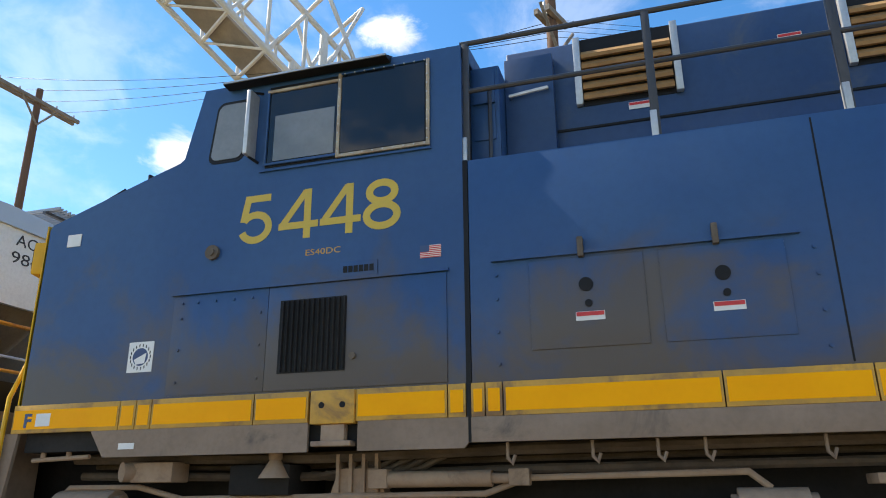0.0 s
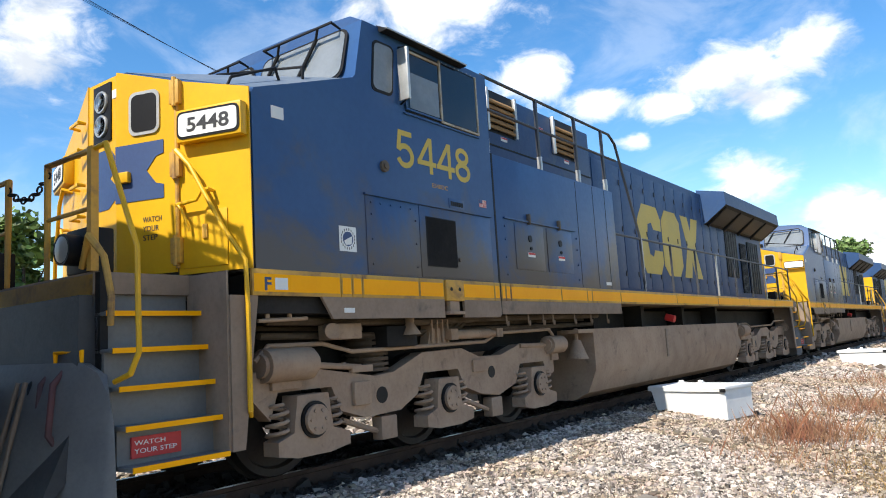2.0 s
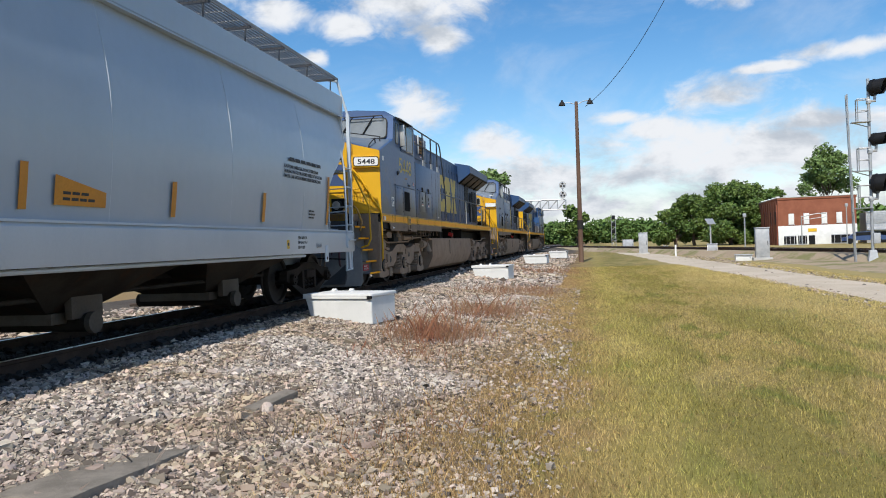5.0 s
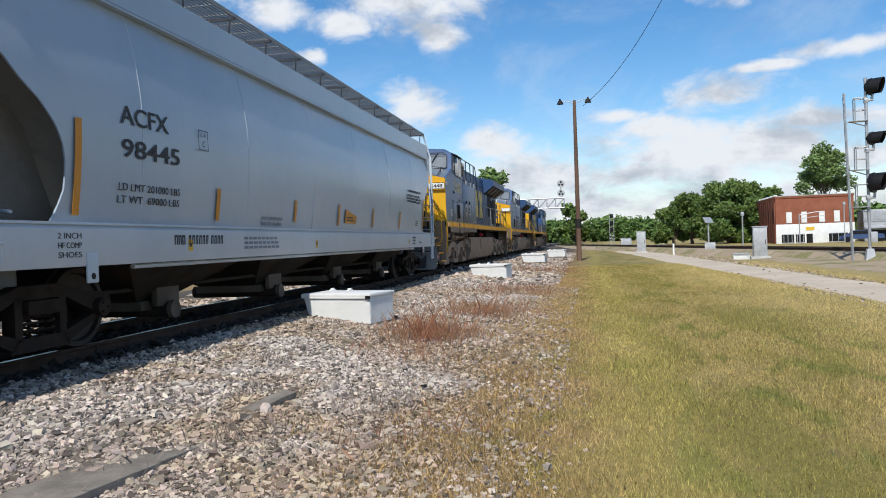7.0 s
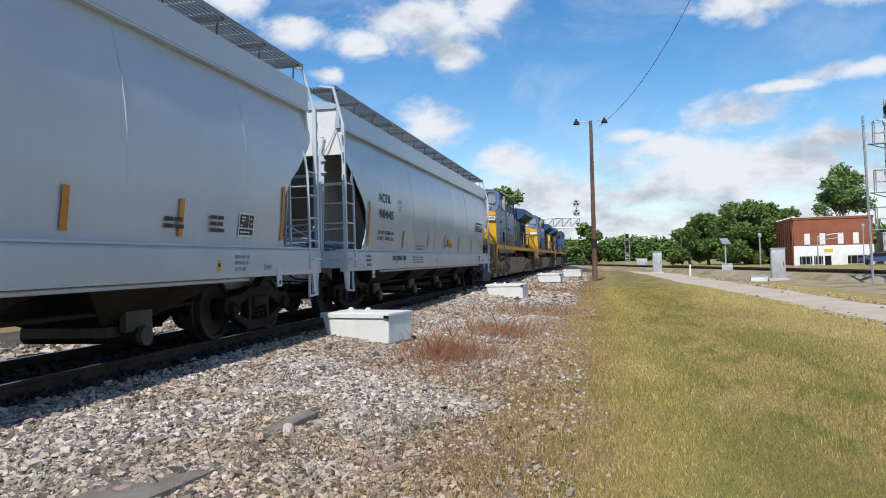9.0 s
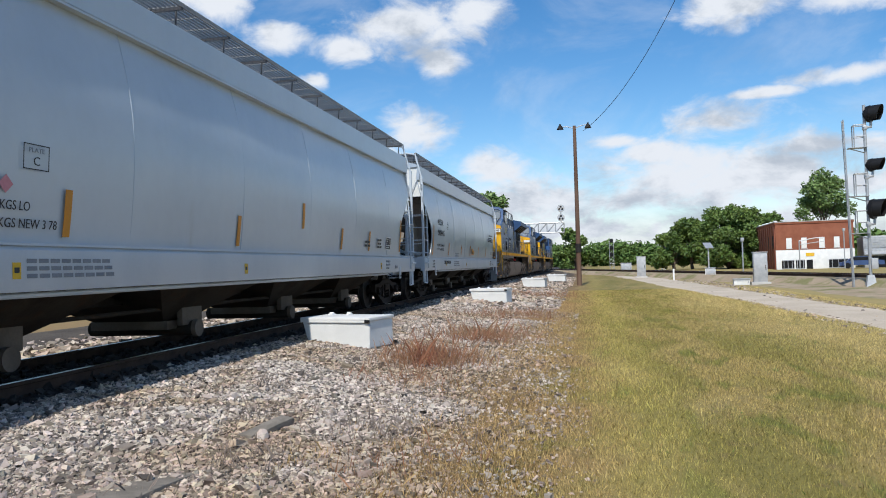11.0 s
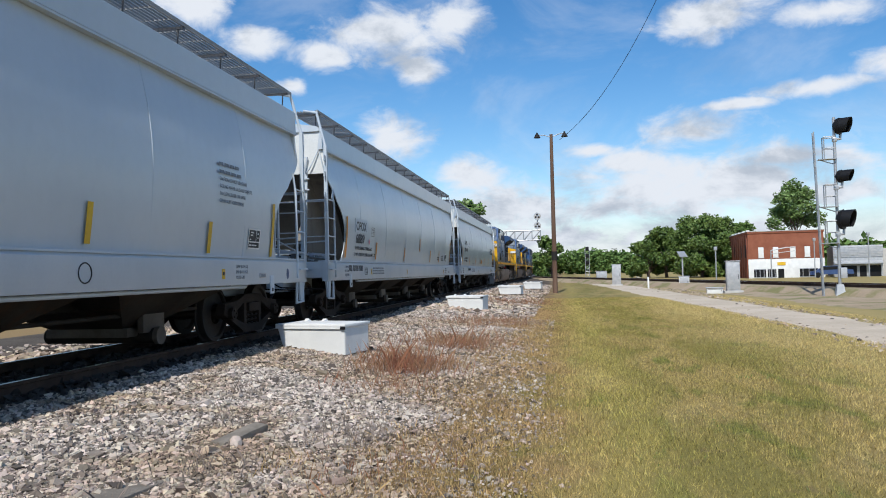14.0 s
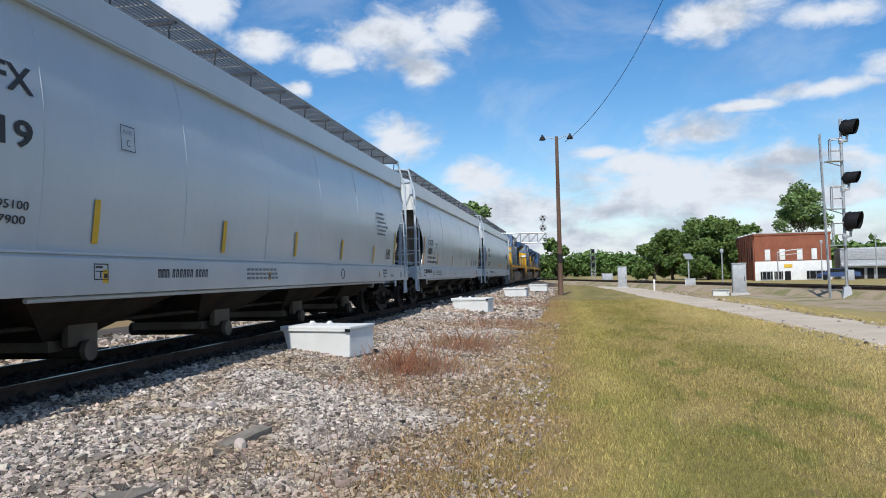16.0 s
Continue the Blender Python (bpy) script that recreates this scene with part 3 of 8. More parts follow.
def strip(name, left, right, z, material, label, n=90):
    """A ragged strip between two lines, each a list of (x, y)."""
    v = []
    for i in range(n + 1):
        t = i / n
        yy = left[0][1] + (left[-1][1] - left[0][1]) * t
        xl = np.interp(yy, [p[1] for p in left], [p[0] for p in left]) + 0.35 * noise.noise((yy * 0.4, 0, 1.0))
        xr = np.interp(yy, [p[1] for p in right], [p[0] for p in right]) + 0.35 * noise.noise((yy * 0.4, 0, 7.0))
        for k in range(7):
            u = k / 6
            crown = z * (1 - (2 * u - 1) ** 4) - 0.035 * (k in (0, 6))
            v.append((xl + (xr - xl) * u, yy, crown + 0.02 * noise.noise((xl + u * 3, yy * 0.5, 2.0))))
    idx = np.arange(len(v)).reshape(-1, 7)
    quads = np.stack([idx[:-1, :-1], idx[:-1, 1:], idx[1:, 1:], idx[1:, :-1]], -1).reshape(-1, 4)
    ob = raw(name, v, quads, material, smooth=True)
    return tagged(ob, label, "road", kind="structure")


def stones(name, n, area, size, seed, label, density=None, material=None):
    """Angular broken stones strewn over the bed."""
    rng = np.random.default_rng(seed)
    x0, x1, y0, y1 = area
    x = rng.uniform(x0, x1, n)
    y = y0 + (y1 - y0) * rng.uniform(0, 1, n) ** 1.6
    if density is not None:
        keep = rng.uniform(0, 1, n) < density(x, y)
        x, y = x[keep], y[keep]
        n = len(x)
    base = np.array([(-1, -1, -1), (1, -1, -1), (1, 1, -1), (-1, 1, -1), (-1, -1, 1), (1, -1, 1), (1, 1, 1), (-1, 1, 1)], float) * 0.5
    faces = np.array([(4, 5, 6, 7), (0, 1, 5, 4), (1, 2, 6, 5), (2, 3, 7, 6), (3, 0, 4, 7)])
    p = base[None] * rng.uniform(0.45, 1.25, (n, 8, 3))
    s = size * rng.lognormal(0, 0.36, n)
    p *= s[:, None, None] * np.stack([rng.uniform(0.8, 1.5, n), rng.uniform(0.6, 1.0, n), rng.uniform(0.4, 0.8, n)], -1)[:, None]
    a, b, c = rng.uniform(0, 6.283, n), rng.normal(0, 0.35, n), rng.normal(0, 0.35, n)
    ca, sa, cb, sb, cc, sc = np.cos(a), np.sin(a), np.cos(b), np.sin(b), np.cos(c), np.sin(c)
    one, zero = np.ones(n), np.zeros(n)
    rz = np.stack([np.stack([ca, -sa, zero], -1), np.stack([sa, ca, zero], -1), np.stack([zero, zero, one], -1)], 1)
    rx = np.stack([np.stack([one, zero, zero], -1), np.stack([zero, cb, -sb], -1), np.stack([zero, sb, cb], -1)], 1)
    ry = np.stack([np.stack([cc, zero, sc], -1), np.stack([zero, one, zero], -1), np.stack([-sc, zero, cc], -1)], 1)
    p = np.einsum("nij,nkj->nki", rz @ rx @ ry, p)
    z = np.maximum(bed_height(x), -0.02) + s * 0.28
    p += np.stack([x, y, z], -1)[:, None]
    f = faces[None] + (np.arange(n) * 8)[:, None, None]
    ob = raw(name, p.reshape(-1, 3), f.reshape(-1, 4), material or STONE)
    return tagged(ob, label, "ballast", kind="stuff")


def blades(name, n, area, height, seed, material, label, density=None, lean=0.35, width=0.006, power=2.0, ground=None, sliver=False):
    rng = np.random.default_rng(seed)
    x0, x1, y0, y1 = area
    x = rng.uniform(x0, x1, n)
    y = y0 + (y1 - y0) * rng.uniform(0, 1, n) ** power
    if density is not None:
        keep = rng.uniform(0, 1, n) < density(x, y)
        x, y = x[keep], y[keep]
        n = len(x)
    h = height * rng.lognormal(0, 0.35, n)
    a = rng.uniform(0, 6.283, n)
    w = width * rng.uniform(0.7, 1.4, n) * (1 + y / 22)
    dx, dy = np.cos(a), np.sin(a)
    lx, ly = rng.normal(0, lean, n) * h, rng.normal(0, lean, n) * h
    b = bed_height(x)
    z = (np.where(b > 0.004, b - 0.006, -0.022) if ground is None else ground) + np.zeros(n)
    v = np.stack([np.stack([x - dx * w, y - dy * w, z], -1), np.stack([x + dx * w, y + dy * w, z], -1),
                  np.stack([x + lx * 0.5 + dx * w * 0.7, y + ly * 0.5 + dy * w * 0.7, z + h * 0.6], -1), np.stack([x + lx, y + ly, z + h], -1)], 1)
    f = np.array([(0, 1, 2), (0, 2, 3)])[None] + (np.arange(n) * 4)[:, None, None]
    if sliver:
        v = v[:, (0, 1, 3)]
        f = np.arange(n * 3).reshape(n, 1, 3)
    ob = raw(name, v.reshape(-1, 3), f.reshape(-1, 3), material)
    return tagged(ob, label, "grass", kind="stuff")


def rail_mesh(length):
    prof = [(-0.07, 0), (0.07, 0), (0.07, 0.012), (0.012, 0.03), (0.012, 0.13), (0.036, 0.142), (0.036, 0.172), (0.03, 0.178), (-0.03, 0.178), (-0.036, 0.172), (-0.036, 0.142), (-0.012, 0.13), (-0.012, 0.03), (-0.07, 0.012)]
    bm = prism(bmesh.new(), prof, "y", 0, length)
    bm.faces.ensure_lookup_table()
    for f in bm.faces:
        c = f.calc_center_median()
        f.material_index = 1 if c.z > 0.1775 else 0
    return bm


def make_track(name, at, length, label, ties=True, step=0.53):
    t = thing(name, (0, 0, 0), label, "railway track")
    t.matrix_basis = at
    for x in (-0.755, 0.755):
        r = part("rail", rail_mesh(length), [RUST, RAILTOP], t, "rusty steel rail with a bright worn head")
        r.matrix_basis = pose(x, 0, RAIL_Z - 0.178)
    first = None
    n = int(length / step)
    for i in range(min(n, 290) if ties else 0):
        rnd = random.Random(i)
        if first is None:
            first = part("tie", box(-1.3, 1.3, -0.115, 0.115, -0.18, 0, 0.012), TIE, t)
            o = first
        else:
            o = new("tie", first.data)
            o.parent = t
        o.matrix_basis = pose(rnd.uniform(-0.03, 0.03), 0.3 + i * step, RAIL_Z - 0.18, 0, 0, rnd.uniform(-0.7, 0.7))
    spike = None
    for i in range(40, 100):
        for x in (0.66, 0.85):
            if spike is None:
                spike = part("spike", box(-0.02, 0.02, -0.02, 0.02, -0.05, 0.035, 0.006), RUST, t)
                o = spike
            else:
                o = new("spike", spike.data)
                o.parent = t
            o.matrix_basis = pose(x, 0.3 + i * step, RAIL_Z - 0.17)
    return t


make_ground()
strip("road_gravel", [(7.5, -20), (6.5, 0), (6.1, 15.6), (5.7, 27), (3.9, 57), (1.5, 110)], [(11, -20), (9.4, 0), (8.4, 15.6), (8.1, 27), (7.0, 57), (5.0, 110)], 0.03, ROAD, "pale gravel service road with faint wheel ruts")
strip("gravel_apron", [(10.2, 20), (9.6, 40), (8.2, 60), (6.5, 80), (4.0, 120)], [(24, 20), (19, 40), (16, 60), (13, 80), (9, 120)], 0.06, BED, "stony ground with thin weeds beside the crossing line")
make_track("railway_track", pose(XC, -14, 0), 150, "main line track, rusty rails on creosoted timber ties")
make_track("crossing_track", pose(17.6, 30, 0.0, 0, 0, 12.5), 110, "second railway track on a low bed", ties=True, step=0.55)
blk = bmesh.new()
prism(blk, [(-2.4, -0.1), (-1.5, 0.37), (1.5, 0.37), (2.4, -0.1)], "y", 0, 120)
b2 = part("ballast_bed", blk, BED)
b2.matrix_basis = pose(17.6, 26, 0, 0, 0, 12.5)
tagged(b2, "low stony bed of the second track", "ballast", kind="structure")


def near_edge(x, y):
    return np.exp(np.minimum(0, -1.75 * (x + 2.15) + 0.9 * np.sin(y * 1.1 + x * 2.0) * np.sin(x * 1.7 - y * 0.6) + 0.6 * np.sin(x * 4.1 + y) * np.sin(y * 3.3)))


stones("ballast_stones", 185000, (-5.42, -0.3, 3.0, 24), 0.025, 1, "loose angular grey and tan crushed stone", near_edge)
stones("grit", 24000, (-3.4, 0.0, 3.0, 13), 0.015, 6, "fine gravel scattered through the thin grass", lambda x, y: np.exp(np.minimum(0, -1.1 * (x + 1.6) + 1.1 * np.sin(y * 2.3 + x) * np.sin(x * 3.7 - y))))
stones("ballast_stones", 15000, (-8.4, -5.3, -4.0, 34), 0.055, 2, "crushed stone between and beside the rails, coloured dark for the train's shade", None, SHADE_STONE)
stones("ballast_stones", 24000, (-5.4, -1.0, 24, 75), 0.07, 3, "crushed stone along the distant track", near_edge)
stones("ballast_stones", 9000, (-13.5, -8.4, 4, 50), 0.075, 4, "crushed stone beyond the track")
stones("road_stones", 7000, (5.6, 8.6, 9, 60), 0.035, 5, "small loose stones on the gravel road")


def grass_here(x, y):
    edge = -1.4 + 0.3 * np.sin(y * 0.9) + 0.2 * np.sin(y * 2.3 + 1)
    patch = np.sin(x * 2.1 + y * 0.7) * np.sin(y * 1.3 - x) + 0.6 * np.sin(x * 5.1) * np.sin(y * 3.7)
    g = np.clip((x - edge + 0.6 + 0.75 * patch) * 0.75, 0.0, 1)
    road = np.interp(y, [0, 15.6, 27, 57, 110], [6.5, 6.1, 5.7, 3.9, 1.5])
    road2 = np.interp(y, [0, 15.6, 27, 57, 110], [9.4, 8.4, 8.1, 7.0, 5.0])
    return g * np.where((x > road + 0.1) & (x < road2), 0.02, 1.0) * np.where(x > road2, 0.6, 1.0)


blades("grass", 760000, (-2.4, 9, 2.8, 42), 0.036, 11, BLADE, "short mown grass, yellow green and dry", grass_here, lean=0.4, width=0.0024, power=2.2, sliver=True)
blades("dry_grass", 140000, (-2.4, 8, 3.0, 30), 0.042, 13, STRAW, "thin straw-brown grass at the edge of the stones", lambda x, y: np.clip(1.1 - np.abs(x + 0.95) * 0.85 + 0.35 * np.sin(x * 2.3 + y) * np.sin(y * 1.1), 0, 1) + np.clip(np.sin(x * 1.3 + 0.5 * np.sin(y * 0.6)) * np.sin(y * 0.45 + x * 0.4) - 0.45, 0, 0.5) * (x > 0), lean=0.4, width=0.0021, power=1.7, sliver=True)
blades("tall_grass", 12000, (-2.4, 2.5, 3.0, 22), 0.065, 12, BLADE, "taller dry grass stalks at the ballast edge", lambda x, y: np.clip(1 - np.abs(x + 0.9) * 0.55, 0, 1), lean=0.3, width=0.0019)


def weed(cx, cy, r, n, h, material, label, seed):
    def dens(x, y):
        return np.exp(-(((x - cx) / r) ** 2 + ((y - cy) / (r * 1.1)) ** 2) * 1.3)
    rng = np.random.default_rng(seed)
    ob = blades("weed_clump", n, (cx - 1.6 * r, cx + 1.6 * r, cy - 1.8 * r, cy + 1.8 * r), h, seed, material, label, dens, lean=0.3, width=0.0024, power=1.0)
    ob["category"] = "weeds"
    return ob


weed(-2.43, 11.2, 0.66, 5600, 0.21, DRYSTEM, "clump of rust-red dry weeds in the stones", 21)
weed(-2.2, 14.9, 0.85, 3600, 0.20, DRYSTEM, "clump of brown dry weeds in the stones", 22)
weed(-2.4, 9.4, 0.6, 900, 0.14, DRYSTEM, "thin reddish weeds among the stones", 23)
weed(-2.1, 21.0, 1.2, 2600, 0.19, DRYSTEM, "reddish brown weeds along the ballast", 24)
weed(-2.2, 34.0, 1.5, 2400, 0.21, DRYSTEM, "brown weeds along the far ballast", 25)
weed(-3.75, 8.2, 0.22, 420, 0.11, GREYSTEM, "small dead grey weed in the stones", 26)
weed(-2.7, 5.3, 0.3, 700, 0.12, GREYSTEM, "dead grey weed beside the old plank", 27)
weed(-2.0, 6.6, 0.5, 900, 0.13, GREYSTEM, "dead grey weeds in the stones", 28)
weed(-1.5, 5.6, 0.5, 800, 0.10, DRYSTEM, "thin reddish weeds at the grass edge", 29)
weed(-3.2, 6.9, 0.3, 500, 0.1, GREYSTEM, "dead grey weed among pale stones", 30)


blades("dead_weeds", 9000, (-4.6, -0.6, 3.2, 16), 0.06, 31, GREYSTEM, "thin dead grey weeds between the stones", lambda x, y: np.clip(np.sin(x * 3.1 + 1) * np.sin(y * 1.9 + x) - 0.25 + 0.12 * (x + 2.5), 0, 1), lean=0.5, width=0.0022)
blades("clover", 26000, (-0.8, 7.5, 3.0, 16), 0.02, 33, LEAF, "small dark green weeds in the mown grass", lambda x, y: np.clip(np.sin(x * 2.9 + 3 + 0.6 * np.sin(y * 1.7)) * np.sin(y * 2.3 - x * 0.8) * np.sin(x * 0.9 + y * 0.5) * 2.2 - 0.75, 0, 1), lean=0.7, width=0.005)
blades("green_tufts", 5200, (-2.4, -0.3, 3.4, 14), 0.07, 32, BLADE, "small green tufts in the stones", lambda x, y: np.clip(np.sin(x * 4.3 + 2) * np.sin(y * 2.7 - x) * 1.6 - 0.75, 0, 1), lean=0.5, width=0.003)


def plank(m, l, w, h, label):
    p = thing("timber_plank", (0, 0, 0), label, "plank")
    p.matrix_basis = m
    bm = box(-l / 2, l / 2, -w / 2, w / 2, -h, 0, 0.012)
    bmesh.ops.subdivide_edges(bm, edges=[e for e in bm.edges if e.calc_length() > l * 0.6], cuts=8)
    for v in bm.verts:
        v.co += Vector((0, noise.noise(v.co * 3) * 0.012, noise.noise(v.co * 4 + Vector((5, 0, 0))) * 0.006))
    part("board", bm, OLDWOOD, p)


plank(pose(-3.12, 4.42, 0.180, 0, 3, 88), 1.7, 0.50, 0.13, "old grey timber half buried in the stones")
plank(pose(-2.92, 6.3, 0.20, 4, -4, 76), 0.62, 0.15, 0.08, "short piece of weathered timber in the stones")
plank(pose(-3.25, 12.55, 0.17, 0, 3, -5), 1.9, 0.9, 0.12, "timber sleeper pad under the steel box")
plank(pose(-3.5, 17.5, 0.2, 3, 3, 20), 0.8, 0.16, 0.07, "dark timber offcut lying on the stones")
for (rx_, ry_, rs) in ((-2.83, 6.02, 0.11), (-2.2, 13.4, 0.12), (-3.9, 15.4, 0.14)):
    bm = bmesh.new()
    bmesh.ops.create_icosphere(bm, subdivisions=2, radius=rs / 2)
    for v in bm.verts:
        v.co *= 1 + 0.45 * noise.noise(v.co * 14 + Vector((rx_, ry_, 0)))
        v.co.z *= 1.2
    o = part("rock", bm, STONE, angle=20)
    o.matrix_basis = pose(rx_, ry_, float(bed_height(rx_)) + rs * 0.35, 0, 0, 40)
    tagged(o, "pale broken rock standing among the stones", "rock")


def steel_box(x, y, z, rz, w=1.38, d=0.82, h=0.47, group="trackside boxes"):
    b = thing("trackside_box", (x, y, z, 0, 0, rz), "white painted steel trackside box with a hinged lid", "equipment box", group)
    bm = bmesh.new()
    lo = [(-w / 2 + 0.13, -d / 2 + 0.02), (w / 2, -d / 2), (w / 2, d / 2), (-w / 2 + 0.13, d / 2)]
    hi = [(-w / 2, -d / 2), (w / 2, -d / 2), (w / 2, d / 2), (-w / 2, d / 2)]
    a = [bm.verts.new((*p, 0)) for p in lo]
    c = [bm.verts.new((*p, h)) for p in hi]
    fs = [bm.faces.new(a), bm.faces.new(c)] + [bm.faces.new((a[i], a[(i + 1) % 4], c[(i + 1) % 4], c[i])) for i in range(4)]
    bmesh.ops.recalc_face_normals(bm, faces=fs)
    bmesh.ops.bevel(bm, geom=bm.edges[:], offset=0.01, segments=2, affect="EDGES")
    part("body", bm, WHITE, b)
    bm = box(-w / 2 - 0.025, w / 2 + 0.025, -d / 2 - 0.03, d / 2 + 0.02, h, h + 0.055, 0.012)
    bx(bm, -w / 2 - 0.02, w / 2 + 0.02, -d / 2 - 0.028, -d / 2 - 0.015, h - 0.03, h + 0.02)
    part("lid", bm, WHITE, b)
    for hx in (-w / 2 + 0.12, -w / 2 + 0.5):
        part("hinge", bx(rod(bmesh.new(), (hx - 0.04, d / 2 - 0.05, h + 0.075), (hx + 0.04, d / 2 - 0.05, h + 0.075), 0.022), hx - 0.035, hx + 0.035, d / 2 - 0.12, d / 2 + 0.01, h + 0.055, h + 0.07), WHITE, b)
    part("latch", box(w / 2 - 0.07, w / 2 + 0.03, -d / 2 - 0.045, -d / 2 - 0.03, h - 0.035, h + 0.02, 0.004), BLACK, b)
    return b


first_box = steel_box(-4.25, 12.62, 0.235, -14)
for x, y, z, rz in ((-3.55, 27.3, 0.2, -8), (-3.1, 44.0, 0.22, -6), (-2.3, 57.2, 0.2, -4)):
    copy_thing(first_box, pose(x, y, z, 0, 0, rz))

# ---- signals, poles, buildings, trees ----


def lamp_pole():
    p = thing("lamp_pole", (-0.54, 52, 0), "weathered wooden pole with two floodlights", "utility pole")
    part("shaft", rod(bmesh.new(), (0, 0, -0.2), (0, 0, 11.15), 0.18, 0.11, n=16), POLE, p)
    part("band", rod(bmesh.new(), (0, 0, 2.3), (0, 0, 2.9), 0.21, n=14), DARK, p)
    part("arm", tube(bmesh.new(), [(-0.95, 0, 11.1), (-0.5, 0, 11.12), (0, 0, 10.95), (0.5, 0, 11.15), (0.9, 0, 11.2)], 0.03), GALV, p)
    for x in (-0.98, 0.93):
        bm = rod(bmesh.new(), (x, 0, 10.95), (x, 0, 11.2), 0.24, 0.12, n=16)
        rod(bm, (x, 0, 11.2), (x, 0, 11.32), 0.07, n=10)
        part("floodlight", bm, DARK, p, "grey shaded floodlight")


def wire(name, a, b, sag, label, r=0.012, n=14):
    a, b = Vector(a), Vector(b)
    pts = [a.lerp(b, i / n) - Vector((0, 0, sag * 4 * (i / n) * (1 - i / n))) for i in range(n + 1)]
    return tagged(part(name, tube(bmesh.new(), pts, r, n=6), BLACK), label, "cable")


def block_signal(x, y, rz):
    s = thing("block_signal", (x, y, 0, 0, 0, rz), "tall aluminium signal mast with three black hooded heads", "railway signal")
    part("base", hull([(sx * a, sy * a, z) for sx in (-1, 1) for sy in (-1, 1) for a, z in ((0.24, -0.1), (0.14, 0.6))]), GALV, s)
    part("mast", rod(bmesh.new(), (0, 0, 0.6), (0, 0, 8.65), 0.07, n=14), SILVER, s)
    for z, r in ((8.2, 0.41), (5.78, 0.32), (3.7, 0.49)):
        m = pose(0.22, 0, z, 0, 0, 62)
        bm = rod(bmesh.new(), (0, 0.10, 0), (0, -0.06, 0), r * 0.92, r, n=28)
        rod(bm, (0, 0.24, 0), (0, 0.10, 0), r * 0.5, r * 0.8, n=20)
        h = part("signal_head", moved(bm, m), BLACK, s, "black round signal head with a deep hood")
        bm = bmesh.new()
        n = 26
        ring = [(r * 0.93 * math.cos(radians(-50 + 280 * i / n)), r * 0.93 * math.sin(radians(-50 + 280 * i / n))) for i in range(n + 1)]
        for (u0, v0), (u1, v1) in zip(ring, ring[1:]):
            bm.faces.new([bm.verts.new(c) for c in ((u0, -0.06, v0), (u1, -0.06, v1), (u1, -0.46 - 0.12 * v1 / r, v1), (u0, -0.46 - 0.12 * v0 / r, v0))])
        bmesh.ops.remove_doubles(bm, verts=bm.verts[:], dist=0.001)
        bmesh.ops.solidify(bm, geom=bm.faces[:], thickness=0.02)
        part("hood", moved(bm, m), BLACK, h)
        part("lens", moved(rod(bmesh.new(), (0, -0.06, 0), (0, -0.08, 0), r * 0.4, n=16), m), DARK, h)
        part("bracket", tube(bmesh.new(), [(0, 0, z - r - 0.22), (0.25, 0, z - r - 0.2), (0.27, 0, z - r + 0.05)], 0.06), SILVER, s)
        part("clamp", box(-0.1, 0.1, -0.1, 0.1, z - r - 0.32, z - r - 0.12, 0.02), SILVER, s)
    for z in (6.65, 4.35, 2.6):
        pf = part("platform", box(-0.75, 0.05, -0.25, 0.25, z - 0.03, z, 0.0), SILVER, s, "small maintenance platform with rail")
        bm = bmesh.new()
        for yy in (-0.22, 0.22):
            tube(bm, [(-0.5, yy, z), (-0.5, yy, z + 1.05), (-0.02, yy, z + 1.05)], 0.026)
            tube(bm, [(-0.5, yy, z + 0.5), (-0.02, yy, z + 0.5)], 0.022)
        tube(bm, [(-0.5, -0.22, z + 1.05), (-0.5, 0.22, z + 1.05)], 0.022)
        tube(bm, [(-0.7, 0, z - 0.02), (0, 0, z - 0.28)], 0.025)
        part("guard", bm, SILVER, pf)
    ld = part("ladder", tube(bmesh.new(), [(-0.72, -0.15, 0.0), (-0.92, -0.15, 8.0)], 0.03), SILVER, s, "long aluminium ladder")
    part("stile", tube(bmesh.new(), [(-0.72, 0.2, 0.0), (-0.92, 0.2, 8.0)], 0.03), SILVER, ld)
    for k in range(26):
        z = 0.3 + k * 0.3
        part("rung", rod(bmesh.new(), (-0.725 - z * 0.025, -0.15, z), (-0.725 - z * 0.025, 0.2, z), 0.014, n=6), SILVER, ld)
    part("relay_box", box(0.02, 0.3, -0.2, 0.2, 0.9, 1.4, 0.02), GALV, s)


def cabinet(x, y, w, d, h, rz, label, slab=True):
    c = thing("signal_cabinet", (x, y, 0, 0, 0, rz), label, "equipment cabinet")
    if slab:
        part("plinth", box(-w / 2 - 0.15, w / 2 + 0.15, -d / 2 - 0.15, d / 2 + 0.15, -0.1, 0.14, 0.02), CONC, c)
    b = part("body", box(-w / 2, w / 2, -d / 2, d / 2, 0.14 if slab else -0.05, h, 0.015), GALV if h > 1 else WHITE, c)
    part("roof", box(-w / 2 - 0.04, w / 2 + 0.04, -d / 2 - 0.05, d / 2 + 0.04, h, h + 0.05, 0.015), GALV, c)
    part("door", box(-w / 2 + 0.04, w / 2 - 0.04, -d / 2 - 0.02, -d / 2, 0.22, h - 0.06, 0.006), GALV, c)
    part("handle", box(w / 2 - 0.12, w / 2 - 0.09, -d / 2 - 0.05, -d / 2 - 0.02, h * 0.45, h * 0.6), DARK, c)


